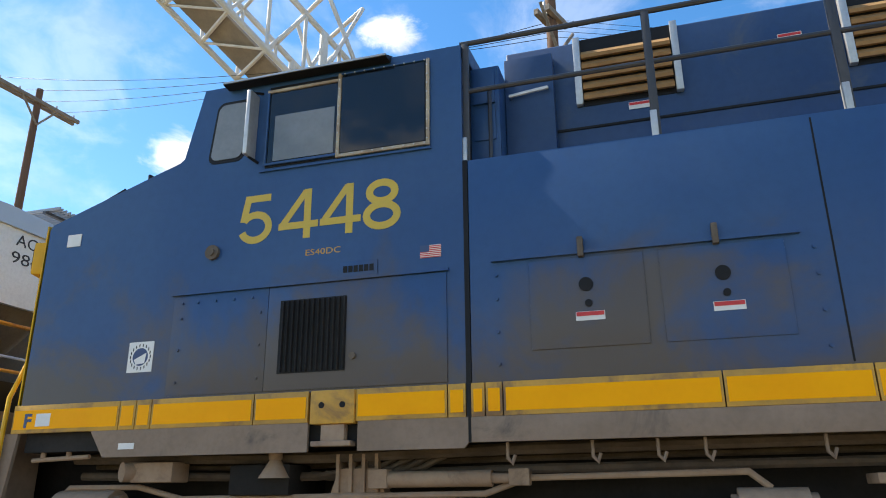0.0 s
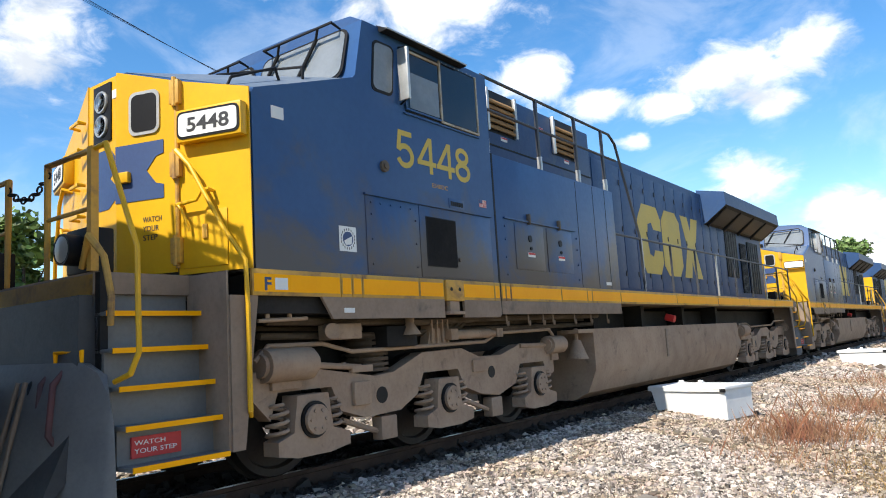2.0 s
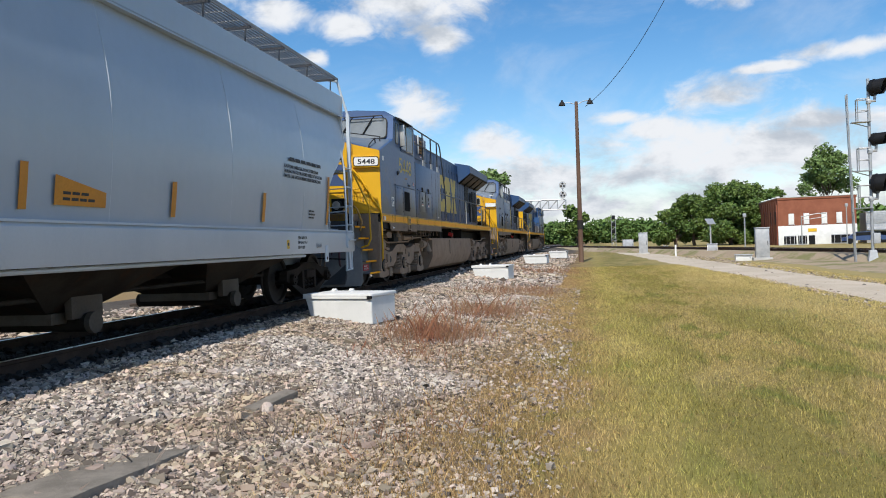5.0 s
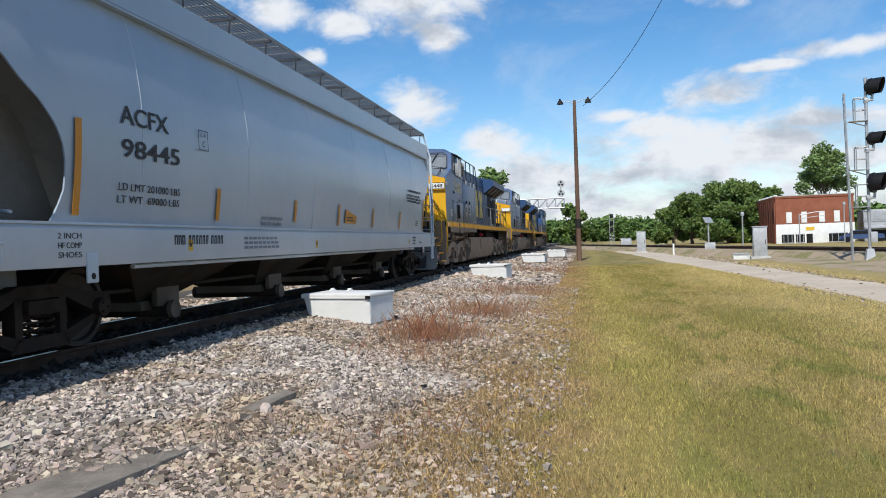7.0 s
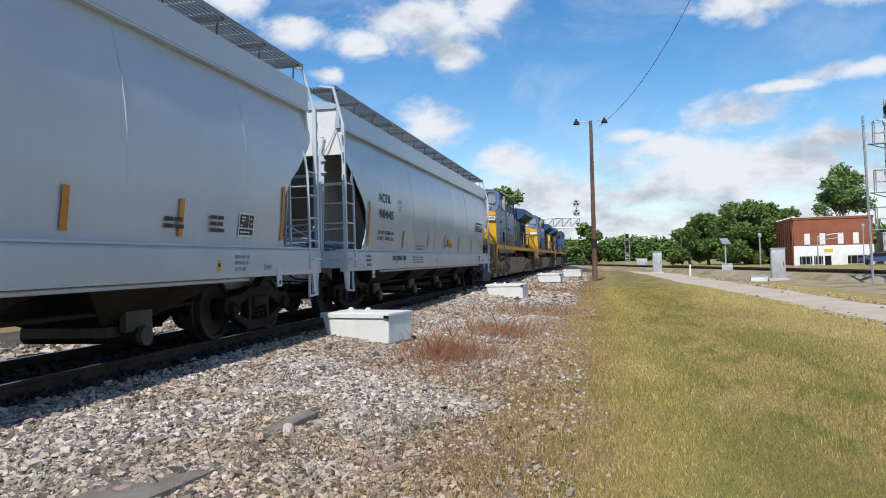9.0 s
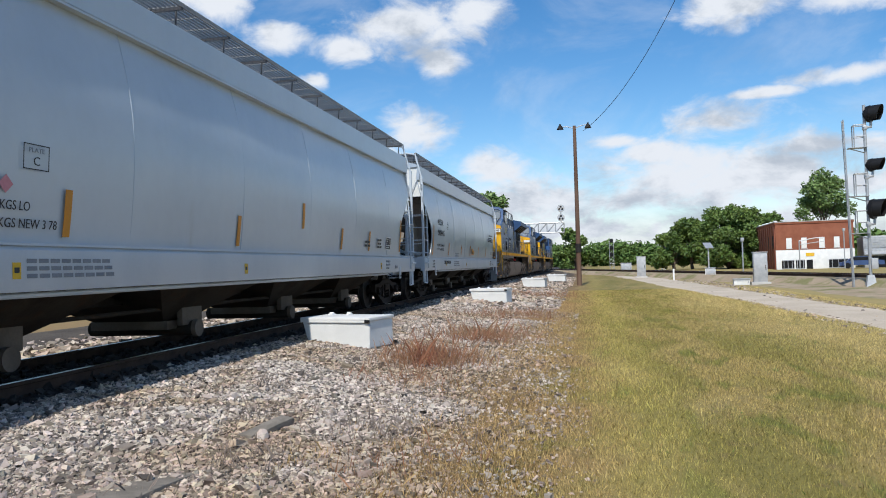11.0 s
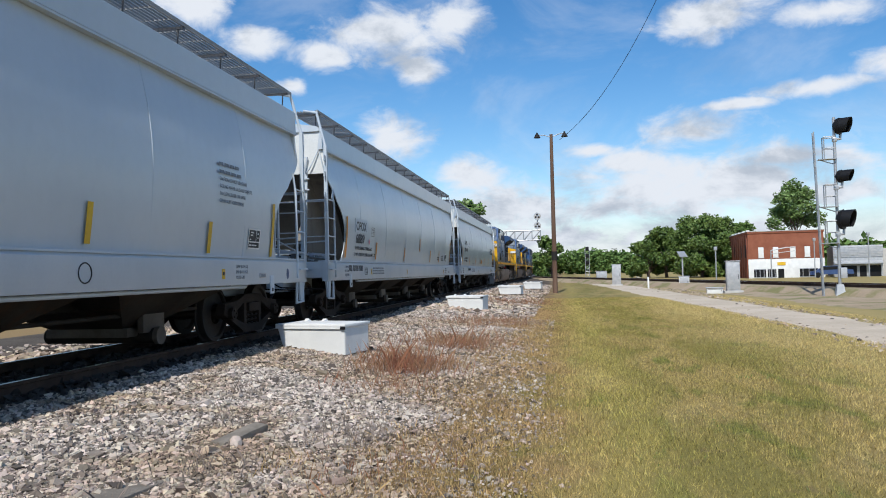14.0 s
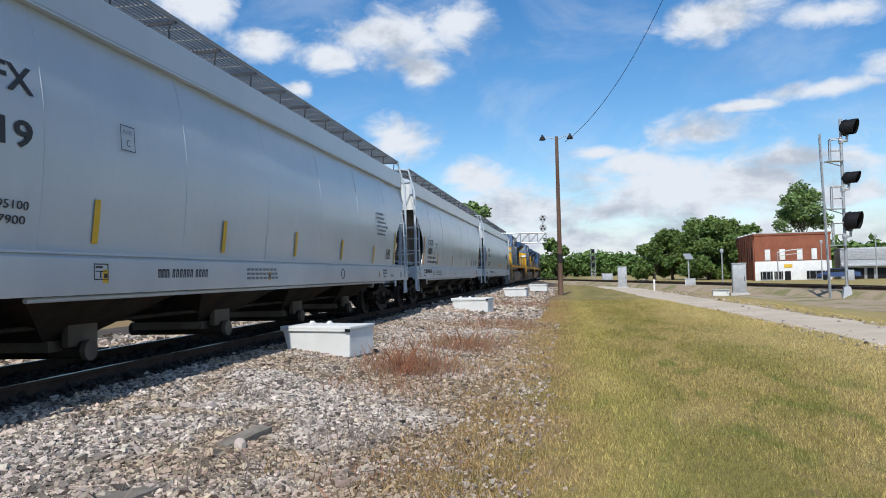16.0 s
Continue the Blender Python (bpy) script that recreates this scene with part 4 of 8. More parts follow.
def lattice_mast(x, y, h, label):
    m = thing("signal_mast", (x, y, 0), label, "railway signal")
    bm = bmesh.new()
    for sx in (-0.35, 0.35):
        rod(bm, (sx, 0, 0), (sx, 0, h), 0.05)
    for k in range(int(h / 0.6)):
        rod(bm, (-0.35, 0, k * 0.6), (0.35, 0, k * 0.6 + 0.6), 0.025)
        rod(bm, (-0.35, 0, k * 0.6), (0.35, 0, k * 0.6), 0.025)
    part("lattice", bm, SILVER, m)
    for k in range(3):
        part("head", box(-0.3, 0.3, -0.2, 0.1, h - 0.1 - k * 1.2, h + 0.6 - k * 1.2, 0.1), BLACK, m)


def cantilever():
    c = thing("signal_bridge", (-8.2, 110, 0), "white cantilever signal bridge over the track", "signal bridge")
    bm = rod(bmesh.new(), (-2.5, 0, 0), (-2.5, 0, 7.6), 0.2)
    part("mast", bm, SILVER, c)
    bm = bmesh.new()
    for yy in (-0.5, 0.5):
        for z in (6.1, 7.55):
            rod(bm, (-2.5, yy, z), (5.1, yy, z), 0.07)
        for k in range(6):
            x = -2.5 + k * 1.27
            rod(bm, (x, yy, 6.1), (x + 1.27, yy, 7.55), 0.045)
            rod(bm, (x, yy, 6.1), (x, yy, 7.55), 0.045)
        rod(bm, (5.1, yy, 6.1), (5.1, yy, 7.55), 0.06)
    part("truss", bm, SILVER, c)
    for z in (8.25, 9.65):
        part("signal_head", rod(bmesh.new(), (4.7, -0.3, z), (4.7, -0.1, z), 0.55, n=20), GALV, c)
        for a in range(3):
            part("lens", rod(bmesh.new(), (4.7 + 0.25 * math.cos(a * 2.09 + 1.57), -0.34, z + 0.25 * math.sin(a * 2.09 + 1.57)), (4.7 + 0.25 * math.cos(a * 2.09 + 1.57), -0.28, z + 0.25 * math.sin(a * 2.09 + 1.57)), 0.15, n=12), DARK, c)
    part("head_post", rod(bmesh.new(), (4.7, 0, 7.55), (4.7, 0, 10.2), 0.07), SILVER, c)


def brick_building():
    """Two storeys: brick above, white front below; bearing set by its corner."""
    b = thing("brick_building", (23.1, 97.3, 0, 0, 0, -4.0), "two-storey red brick building with white ground floor", "building")
    W_, D_, H_ = 8.75, 16.0, 5.75
    wl = part("wall", box(0, W_, 0, D_, -0.4, H_, 0.02), BRICK, b, "red brick walls")
    part("parapet", box(-0.08, W_ + 0.08, -0.08, D_ + 0.08, H_ - 0.18, H_ + 0.06, 0.02), BRICK, b)
    part("coping", box(-0.12, W_ + 0.12, -0.12, D_ + 0.12, H_ + 0.06, H_ + 0.14, 0.01), CONC, b)
    part("shopfront", box(-0.02, W_ + 0.02, -0.10, 0, -0.4, 2.35, 0.01), WHITE, b, "white painted shop front")
    for k, x in enumerate((1.2, 2.9, 4.9, 6.55)):
        w = part("window", box(x, x + 0.62, -0.05, 0.0, 2.55, 3.85, 0.01), WHITE, b, "boarded white sash window")
        part("sill", box(x - 0.06, x + 0.68, -0.10, 0.0, 2.47, 2.55), CONC, w)
        part("lintel", box(x - 0.06, x + 0.68, -0.07, 0.0, 3.85, 3.97), BRICK, w)
    for x0, x1 in ((0.6, 2.0), (2.2, 3.2), (5.9, 8.0)):
        w = part("shop_window", box(x0, x1, -0.13, -0.09, 0.1, 1.05), BLACK, b, "dark shop window")
        part("frame_head", box(x0, x1, -0.16, -0.12, 1.05, 1.13), SILVER, w)
        part("frame_sill", box(x0, x1, -0.16, -0.12, 0.02, 0.1), SILVER, w)
        for k in range(3):
            xx = x0 + (x1 - x0) * (k + 0.5) / 3
            part("mullion", box(xx - 0.03, xx + 0.03, -0.16, -0.12, 0.1, 1.05), SILVER, w)
    part("door", box(3.4, 4.1, -0.13, -0.09, -0.1, 1.1), BLACK, b, "dark shop door")
    sg = part("sign", box(3.35, 4.3, -0.15, -0.10, 1.55, 1.95), YTAPE, b, "small yellow sign")
    for k in range(9):
        part("pilaster", box(-0.09, 0.0, 0.4 + k * 1.7, 1.0 + k * 1.7, -0.4, H_ - 0.3, 0.01), BRICK, b)
    for k in range(5):
        part("side_window", box(-0.04, 0.0, 1.4 + k * 3.0, 2.2 + k * 3.0, 2.6, 4.2), DARK, b)
    for k in range(5):
        part("chimney_pot", box(0.1, 0.5, 1.5 + k * 3, 2.0 + k * 3, H_ + 0.1, H_ + 0.35), WHITE, b)
    # grey neighbour
    g = thing("grey_store", (32.3, 94.9, 0, 0, 0, -15.0), "low grey metal storefront with dark windows", "building")
    part("wall", box(0, 5.1, 0, 12, -0.4, 3.7, 0.02), GALV, g)
    part("wall_extension", box(5.1, 14, 0.4, 12, -0.4, 3.3, 0.02), CONC, g)
    part("parapet", box(-0.05, 5.15, -0.06, 0.0, 2.3, 3.72, 0.01), GALV, g)
    for k in range(7):
        part("cladding_rib", box(0, 5.1, -0.09, -0.06, 2.35 + k * 0.19, 2.39 + k * 0.19), GALV, g)
    for x0, x1 in ((0.5, 2.4), (2.7, 3.4), (3.7, 4.9), (6.5, 8.0), (9.0, 11.0)):
        part("shop_window", box(x0, x1, -0.06 if x0 < 5 else 0.34, 0.02 if x0 < 5 else 0.42, 0.0, 1.3), BLACK, g)
    part("awning", hull([(x, y, z) for x in (0.0, 5.1) for y, z in ((-0.05, 1.9), (-0.9, 1.6), (-0.9, 1.5), (-0.05, 1.45))]), SILVER, g)


def parked_car(x, y, rz):
    c = thing("parked_car", (x, y, 0, 0, 0, rz), "dark saloon car parked by the shop", "car")
    prof = [(-2.2, 0.35), (-2.25, 0.7), (-1.5, 0.85), (-0.8, 1.35), (0.7, 1.38), (1.5, 0.95), (2.2, 0.88), (2.25, 0.4)]
    part("body", prism(bmesh.new(), prof, "y", -0.85, 0.85), NAVY, c)
    part("glass", prism(bmesh.new(), [(-1.3, 0.9), (-0.75, 1.28), (0.65, 1.3), (1.3, 0.95)], "y", -0.87, 0.87), BLACK, c)
    for wx in (-1.4, 1.4):
        for s in (-1, 1):
            part("wheel", rod(bmesh.new(), (wx, s * 0.65, 0.32), (wx, s * 0.88, 0.32), 0.32, n=18), BLACK, c)


def leaf_cloud(blobs, n, size, seed, flat=0.0):
    """Small leaf faces scattered through a set of uneven blobs: centre, radii."""
    rng = np.random.default_rng(seed)
    vol = np.array([b[3] * b[4] * b[5] for b in blobs]) ** 0.7
    pick = rng.choice(len(blobs), n, p=vol / vol.sum())
    B = np.array(blobs)[pick]
    d = rng.normal(0, 1, (n, 3))
    d /= np.linalg.norm(d, axis=1)[:, None]
    r = rng.uniform(0, 1, n) ** 0.45
    lump = 1 + 0.22 * np.sin(d[:, 0] * 7 + pick) * np.cos(d[:, 2] * 6 + pick * 2.0)
    c = B[:, :3] + d * B[:, 3:] * (r * lump)[:, None]
    u = rng.normal(0, 1, (n, 3))
    u[:, 2] *= 0.6
    u /= np.linalg.norm(u, axis=1)[:, None]
    w = np.cross(u, rng.normal(0, 1, (n, 3)))
    w /= np.linalg.norm(w, axis=1)[:, None]
    s = size * rng.uniform(0.6, 1.4, n)[:, None]
    v = np.stack([c - u * s, c + w * s * 0.55, c + u * s, c - w * s * 0.55], 1)
    f = np.arange(n * 4).reshape(n, 4)
    return v.reshape(-1, 3), f


def tree(x, y, h, spread, label, seed, leaf=LEAF, n=7000, size=0.28, trunk_r=0.28, low=0.25, name="tree", zbase=0.0):
    rnd = random.Random(seed)
    t = thing(name, (x, y, zbase), label, "tree")
    bm = bmesh.new()
    top = h * 0.72
    k = 6
    pts = [Vector((rnd.uniform(-0.15, 0.15) * i, rnd.uniform(-0.15, 0.15) * i, top * i / k)) for i in range(k + 1)]
    for i in range(k):
        rod(bm, pts[i], pts[i + 1], trunk_r * (1 - 0.8 * i / k), trunk_r * (1 - 0.8 * (i + 1) / k), n=9)
    blobs = []
    for i in range(13):
        a = i * 2.4 + rnd.uniform(-0.4, 0.4)
        f = rnd.uniform(low, 0.95)
        rad = spread * (1.0 - 0.55 * max(0, f - 0.45) / 0.5) * rnd.uniform(0.45, 0.85)
        start = pts[min(k, max(1, int(f * k * 0.8)))]
        e = Vector((math.cos(a) * rad, math.sin(a) * rad, h * f * rnd.uniform(0.95, 1.02)))
        rod(bm, start, start.lerp(e, 0.55) + Vector((0, 0, 0.2)), trunk_r * 0.3, trunk_r * 0.18, n=6)
        rod(bm, start.lerp(e, 0.55) + Vector((0, 0, 0.2)), e, trunk_r * 0.18, trunk_r * 0.05, n=5)
        q = spread * rnd.uniform(0.28, 0.48)
        blobs.append((e.x, e.y, e.z, q, q, q * rnd.uniform(0.6, 0.85)))
    blobs.append((0, 0, h * 0.9, spread * 0.35, spread * 0.35, h * 0.12))
    part("trunk", bm, BARK, t)
    v, f = leaf_cloud(blobs, n, size, seed)
    raw("crown", v, f, leaf, t)
    return t


def pine(x, y, h, seed):
    rnd = random.Random(seed)
    t = thing("pine_tree", (x, y, 0), "tall pine with open tufts of needles", "tree")
    bm = bmesh.new()
    rod(bm, (0, 0, -0.2), (0.2, 0.1, h * 0.55), 0.26, 0.17, n=10)
    rod(bm, (0.2, 0.1, h * 0.55), (0.1, 0.3, h), 0.17, 0.04, n=8)
    vs, fs, off = [], [], 0
    rng = np.random.default_rng(seed)
    for i in range(44):
        z = h * rnd.uniform(0.35, 1.0)
        a = rnd.uniform(0, 6.283)
        l = (h - z) * 0.28 + rnd.uniform(0.8, 2.0)
        e = Vector((math.cos(a) * l, math.sin(a) * l, z + rnd.uniform(-0.2, 0.7)))
        rod(bm, (0.1, 0.2, z - 0.3), e, 0.05, 0.015, n=5)
        for j in range(5):
            c = Vector((0.1, 0.2, z - 0.3)).lerp(e, rnd.uniform(0.5, 1.0)) + Vector((rnd.uniform(-0.35, 0.35), rnd.uniform(-0.35, 0.35), rnd.uniform(-0.1, 0.3)))
            m = 34
            d = rng.normal(0, 1, (m, 3))
            d[:, 2] = np.abs(d[:, 2]) * 0.8
            d /= np.linalg.norm(d, axis=1)[:, None]
            p = np.cross(d, rng.normal(0, 1, (m, 3)))
            p /= np.linalg.norm(p, axis=1)[:, None]
            base = np.array(c)
            tip = base + d * rng.uniform(0.18, 0.36, m)[:, None]
            vs.append(np.stack([base - p * 0.012, base + p * 0.012, tip], 1).reshape(-1, 3))
            fs.append(np.arange(m * 3).reshape(m, 3) + off)
            off += m * 3
    part("trunk", bm, BARK, t)
    raw("needles", np.concatenate(vs), np.concatenate(fs), NEEDLE, t)


def far_woods(name, x0, x1, y, h, n, seed, label, size=1.0, mat_=None):
    rng = np.random.default_rng(seed)
    blobs = []
    x = x0
    while x < x1:
        hh = h * (0.65 + 0.35 * (0.5 + 0.5 * noise.noise((x * 0.035, y * 0.1, seed)))) * rng.uniform(0.85, 1.1)
        r = rng.uniform(2.6, 4.6)
        blobs.append((x, y + rng.uniform(-6, 6), hh - r * 0.8, r * 1.2, r, r))
        blobs.append((x + rng.uniform(-2, 2), y + rng.uniform(-6, 2), hh * 0.45, r * 1.3, r, hh * 0.5))
        x += rng.uniform(2.0, 4.0)
    v, f = leaf_cloud(blobs, n, size, seed)
    ob = raw(name, v, f, mat_ or FAR)
    return tagged(ob, label, "trees", kind="stuff")


def gantry():
    g = thing("conveyor_gantry", (0, 0, 0), "pale steel grain conveyor bridge on lattice legs", "conveyor")
    A, B = Vector((-14.34, -11.38, 14.54)), Vector((-18.11, -8.85, 11.57))
    d = (B - A).normalized()
    u = d.cross(Vector((0, 0, 1))).normalized()
    up = Vector((0, 0, 1))
    hw, hh = 0.95, 2.4
    A, B = A - d * 10, B + d * 1.0
    n = 12
    bm = bmesh.new()
    for sx in (-1, 1):
        for z in (0, hh):
            rod(bm, A + u * sx * hw + up * z, B + u * sx * hw + up * z, 0.09, n=10)
        for k in range(n + 1):
            p = A.lerp(B, k / n) + u * sx * hw
            rod(bm, p, p + up * hh, 0.06)
            if k < n:
                q = A.lerp(B, (k + 1) / n) + u * sx * hw
                rod(bm, p, q + up * hh, 0.05)
    for k in range(n + 1):
        p = A.lerp(B, k / n)
        rod(bm, p - u * hw, p + u * hw, 0.06)
        rod(bm, p - u * hw + up * hh, p + u * hw + up * hh, 0.06)
        if k < n:
            q = A.lerp(B, (k + 1) / n)
            rod(bm, p - u * hw, q + u * hw, 0.04)
    part("truss", bm, STEELW, g)
    pts = [A + u * sx * 0.62 + up * z for sx in (-1, 1) for z in (0.08, 0.18)] + [B + u * sx * 0.62 + up * z for sx in (-1, 1) for z in (0.08, 0.18)]
    part("deck", hull(pts), DECKUN, g, "rusty conveyor deck plates")
    bm = bmesh.new()
    for sx in (-1, 1):
        for sd in (-1, 1):
            top = B - d * 1.2 + u * sx * 0.95 + d * sd * 0.8 + up * hh
            foot = Vector((top.x + sx * u.x * 0.9, top.y + sx * u.y * 0.9, 0)) + Vector((d.x, d.y, 0)) * sd * 0.6
            rod(bm, top, foot, 0.13, n=10)
        for k in range(6):
            z0, z1 = 16 - k * 2.7, 16 - (k + 1) * 2.7
            for sd in (-1, 1):
                q0 = B - d * 1.2 + u * sx * (0.95 + 0.15 * k) + d * sd * 0.75
                q1 = B - d * 1.2 + u * sx * (0.95 + 0.15 * (k + 1)) - d * sd * 0.75
                rod(bm, (q0.x, q0.y, z0), (q1.x, q1.y, z1), 0.07)
            q0 = B - d * 1.2 + u * (0.95 + 0.15 * k)
            q1 = B - d * 1.2 - u * (0.95 + 0.15 * k)
            if sx > 0:
                for sd in (-1, 1):
                    o = d * sd * 0.75
                    rod(bm, (q0.x + o.x, q0.y + o.y, z0), (q1.x + o.x, q1.y + o.y, z0 - (2.7 if k % 2 else 0)), 0.07)
    part("support_tower", bm, STEELW, g, "pale lattice support tower")


def cross_pole(x, y, h, rz, label, width=2.6):
    p = thing("utility_pole", (x, y, 0, 0, 0, rz), label, "utility pole")
    part("shaft", rod(bmesh.new(), (0, 0, -0.3), (0, 0, h), 0.19, 0.12, n=12), POLE, p)
    bm = bmesh.new()
    for dy in (-0.14, 0.14):
        bx(bm, -width / 2, width / 2, dy - 0.05, dy + 0.05, h - 0.62, h - 0.48)
    part("crossarm", bm, OLDWOOD, p)
    for s in (-1, 1):
        part("brace", rod(bmesh.new(), (s * 0.75, 0.14, h - 0.6), (0, 0.14, h - 1.5), 0.04), OLDWOOD, p)
    for k in range(5):
        xx = -width / 2 + 0.15 + k * (width - 0.3) / 4
        part("insulator", rod(bmesh.new(), (xx, 0, h - 0.5), (xx, 0, h - 0.28), 0.05, 0.03), GALV, p)


lamp_pole()
wire("overhead_wire", (0.05, 52, 10.75), (7.6, 44.5, 21.0), 1.6, "thin black cable from the lamp pole", r=0.017, n=40)
block_signal(13.1, 37.8, -8)
cabinet(9.98, 45.9, 0.75, 0.6, 1.86, -6, "tall grey trackside equipment cabinet")
cabinet(9.0, 46.3, 0.9, 0.6, 0.3, -6, "low concrete vault lid", slab=False)
cabinet(4.92, 69.8, 0.8, 0.7, 1.95, -4, "white signal cabinet by the crossing")
cabinet(4.9, 96.0, 1.3, 0.9, 1.3, 0, "small white signal hut")
cabinet(9.3, 59.3, 0.75, 0.6, 0.85, -10, "low white equipment cabinet")
part("marker_post", box(-0.06, 0.06, -0.05, 0.05, 0, 0.9, 0.01), WHITE).matrix_basis = pose(6.47, 58.2, 0)
tagged(bpy.data.objects["marker_post"], "short white marker post in the gravel", "post")
sp = thing("solar_panel", (9.7, 62.5, 0), "small solar panel on a post", "solar panel")
part("post", rod(bmesh.new(), (0, 0, 0), (0, 0, 2.6), 0.06), GALV, sp)
part("panel", box(-0.38, 0.38, -0.3, 0.3, -0.03, 0.03, 0.01, m=pose(0, 0, 2.65, 50, 0, 30)), SILVER, sp)
lattice_mast(4.3, 130, 4.9, "distant lattice signal mast")
lattice_mast(12.8, 129.4, 4.7, "distant lattice signal mast by the trees")
for x, y, h in ((13.9, 70.5, 3.4), (28.6, 90, 4.6), (33.6, 88, 5.0)):
    pp = thing("steel_post", (x, y, 0), "thin grey steel post with a fitting", "post")
    part("shaft", rod(bmesh.new(), (0, 0, 0), (0, 0, h), 0.06), SILVER, pp)
    part("fitting", box(-0.14, 0.14, -0.12, 0.12, h - 0.35, h, 0.03), SILVER, pp)
fr = thing("pipe_frame", (24.0, 90.5, 0), "grey steel pipe frame before the shop", "frame")
part("frame", tube(bmesh.new(), [(0, 0, 0), (0, 0, 3.3), (1.7, 0, 3.6), (2.6, 0, 3.6)], 0.06), SILVER, fr)
part("frame", tube(bmesh.new(), [(0, 0, 2.9), (2.6, 0, 3.2)], 0.04), SILVER, fr)
cantilever()
brick_building()
parked_car(30.8, 91.5, -15)
# trees
for i, (x, y, h, s) in enumerate(((13.6, 121, 5.6, 3.4), (16.2, 120, 7.6, 3.8), (19.2, 119, 9.0, 4.2), (22.2, 119, 9.6, 4.4), (25.4, 121, 9.2, 4.2), (28.0, 119, 8.2, 3.6), (20.5, 114, 6.2, 3.4), (24.5, 113, 6.0, 3.2))):
    tree(x, y, h, s, "dense green broadleaf tree", 40 + i, n=15000, size=0.19, low=0.08)
tree(35.2, 120, 14.6, 4.6, "tall open-crowned broadleaf tree", 60, leaf=LEAF2, n=9000, size=0.22, low=0.35)
tree(-17.5, 140, 15.0, 4.6, "broadleaf tree behind the train", 61, leaf=LEAF2, n=5000, size=0.4, low=0.4)
tree(-2.2, 150, 7.6, 3.6, "broadleaf tree by the far track", 62, n=4500, size=0.34, low=0.1)
tree(-42.5, 14.5, 11.6, 3.6, "broadleaf tree behind the train", 63, n=6500, size=0.26)
tree(-44, 19, 10.5, 4.0, "broadleaf tree behind the train", 64, n=6000, size=0.26)
pine(-23.6, 18.6, 12.6, 70)
pine(-25.6, 16.0, 11.6, 71)
pine(-27.0, 22.0, 12.5, 72)
far_woods("far_woods", -70, 60, 262, 9.0, 46000, 80, "distant wooded ridge in full leaf", 0.7)
far_woods("far_woods", 40, 130, 190, 8.5, 12000, 81, "woods behind the shops", 0.9)
far_woods("far_woods", -90, -30, 90, 9.0, 12000, 82, "trees on the far side of the track", 0.7)
far_woods("far_woods", -70, -42, 24, 6.0, 9000, 83, "bushes on the far side of the track", 0.5)
gantry()
cross_pole(-19.05, -21.35, 16.2, -5, "old utility pole with a double wooden crossarm", 3.5)
cross_pole(-14.3, -1.58, 12.3, -20, "tall utility pole with hardware", 0.9)
for k in range(4):
    wire("overhead_wire", (-17.6 - k * 0.9, -21.4, 15.9), (-14.2 - 0.15 * k, -1.5, 11.2 + k * 0.25), 0.5, "thin overhead utility wire", r=0.008)
    wire("overhead_wire", (-14.2 - 0.15 * k, -1.5, 11.2 + k * 0.25), (-17.3 - k * 0.5, 20.4, 8.9 + k * 0.2), 0.45, "thin overhead utility wire", r=0.005)

# ---- the train ----


def wheelset(parent, y, r, name="wheelset"):
    ax = part(name, rod(bmesh.new(), (-0.95, 0, 0), (0.95, 0, 0), 0.085, n=16), WHEEL, parent, "steel axle with two flanged wheels")
    ax.matrix_basis = pose(0, y, RAIL_Z + r)
    for s in (-1, 1):
        bm = bmesh.new()
        prof = [(0.0, 0.17), (0.02, 0.19), (0.02, r * 0.42), (0.05, r * 0.55), (0.045, r * 0.82), (0.0, r * 0.86), (0.0, r - 0.01), (0.012, r), (0.1, r + 0.004), (0.115, r + 0.027), (0.135, r + 0.027), (0.14, r * 0.86), (0.09, r * 0.8), (0.095, r * 0.45), (0.15, 0.19), (0.15, 0.15)]
        n = 40
        rings = [[bm.verts.new((s * (0.815 - u), v * math.cos(6.28319 * i / n), v * math.sin(6.28319 * i / n))) for i in range(n)] for u, v in prof]
        for a, b in zip(rings, rings[1:]):
            for i in range(n):
                bm.faces.new((a[i], a[(i + 1) % n], b[(i + 1) % n], b[i]))
        bmesh.ops.recalc_face_normals(bm, faces=bm.faces[:])
        for k in range(3):
            a = k * 2.094
            rod(bm, (s * 0.80, 0.12 * math.cos(a), 0.12 * math.sin(a)), (s * 0.835, 0.12 * math.cos(a), 0.12 * math.sin(a)), 0.02, n=6)
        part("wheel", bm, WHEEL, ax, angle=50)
    return ax


def coil(bm, x, y, z0, z1, r, turns, w=0.018):
    pts = []
    for i in range(turns * 10 + 1):
        a = i * 0.62832
        pts.append((x + r * math.cos(a), y + r * math.sin(a), z0 + (z1 - z0) * i / (turns * 10)))
    return tube(bm, pts, w, n=6)


def bolts(bm, pts, r=0.012, h=0.012):
    for x, y, z in pts:
        rod(bm, (x, y, z), (x + h, y, z), r, n=6)
    return bm


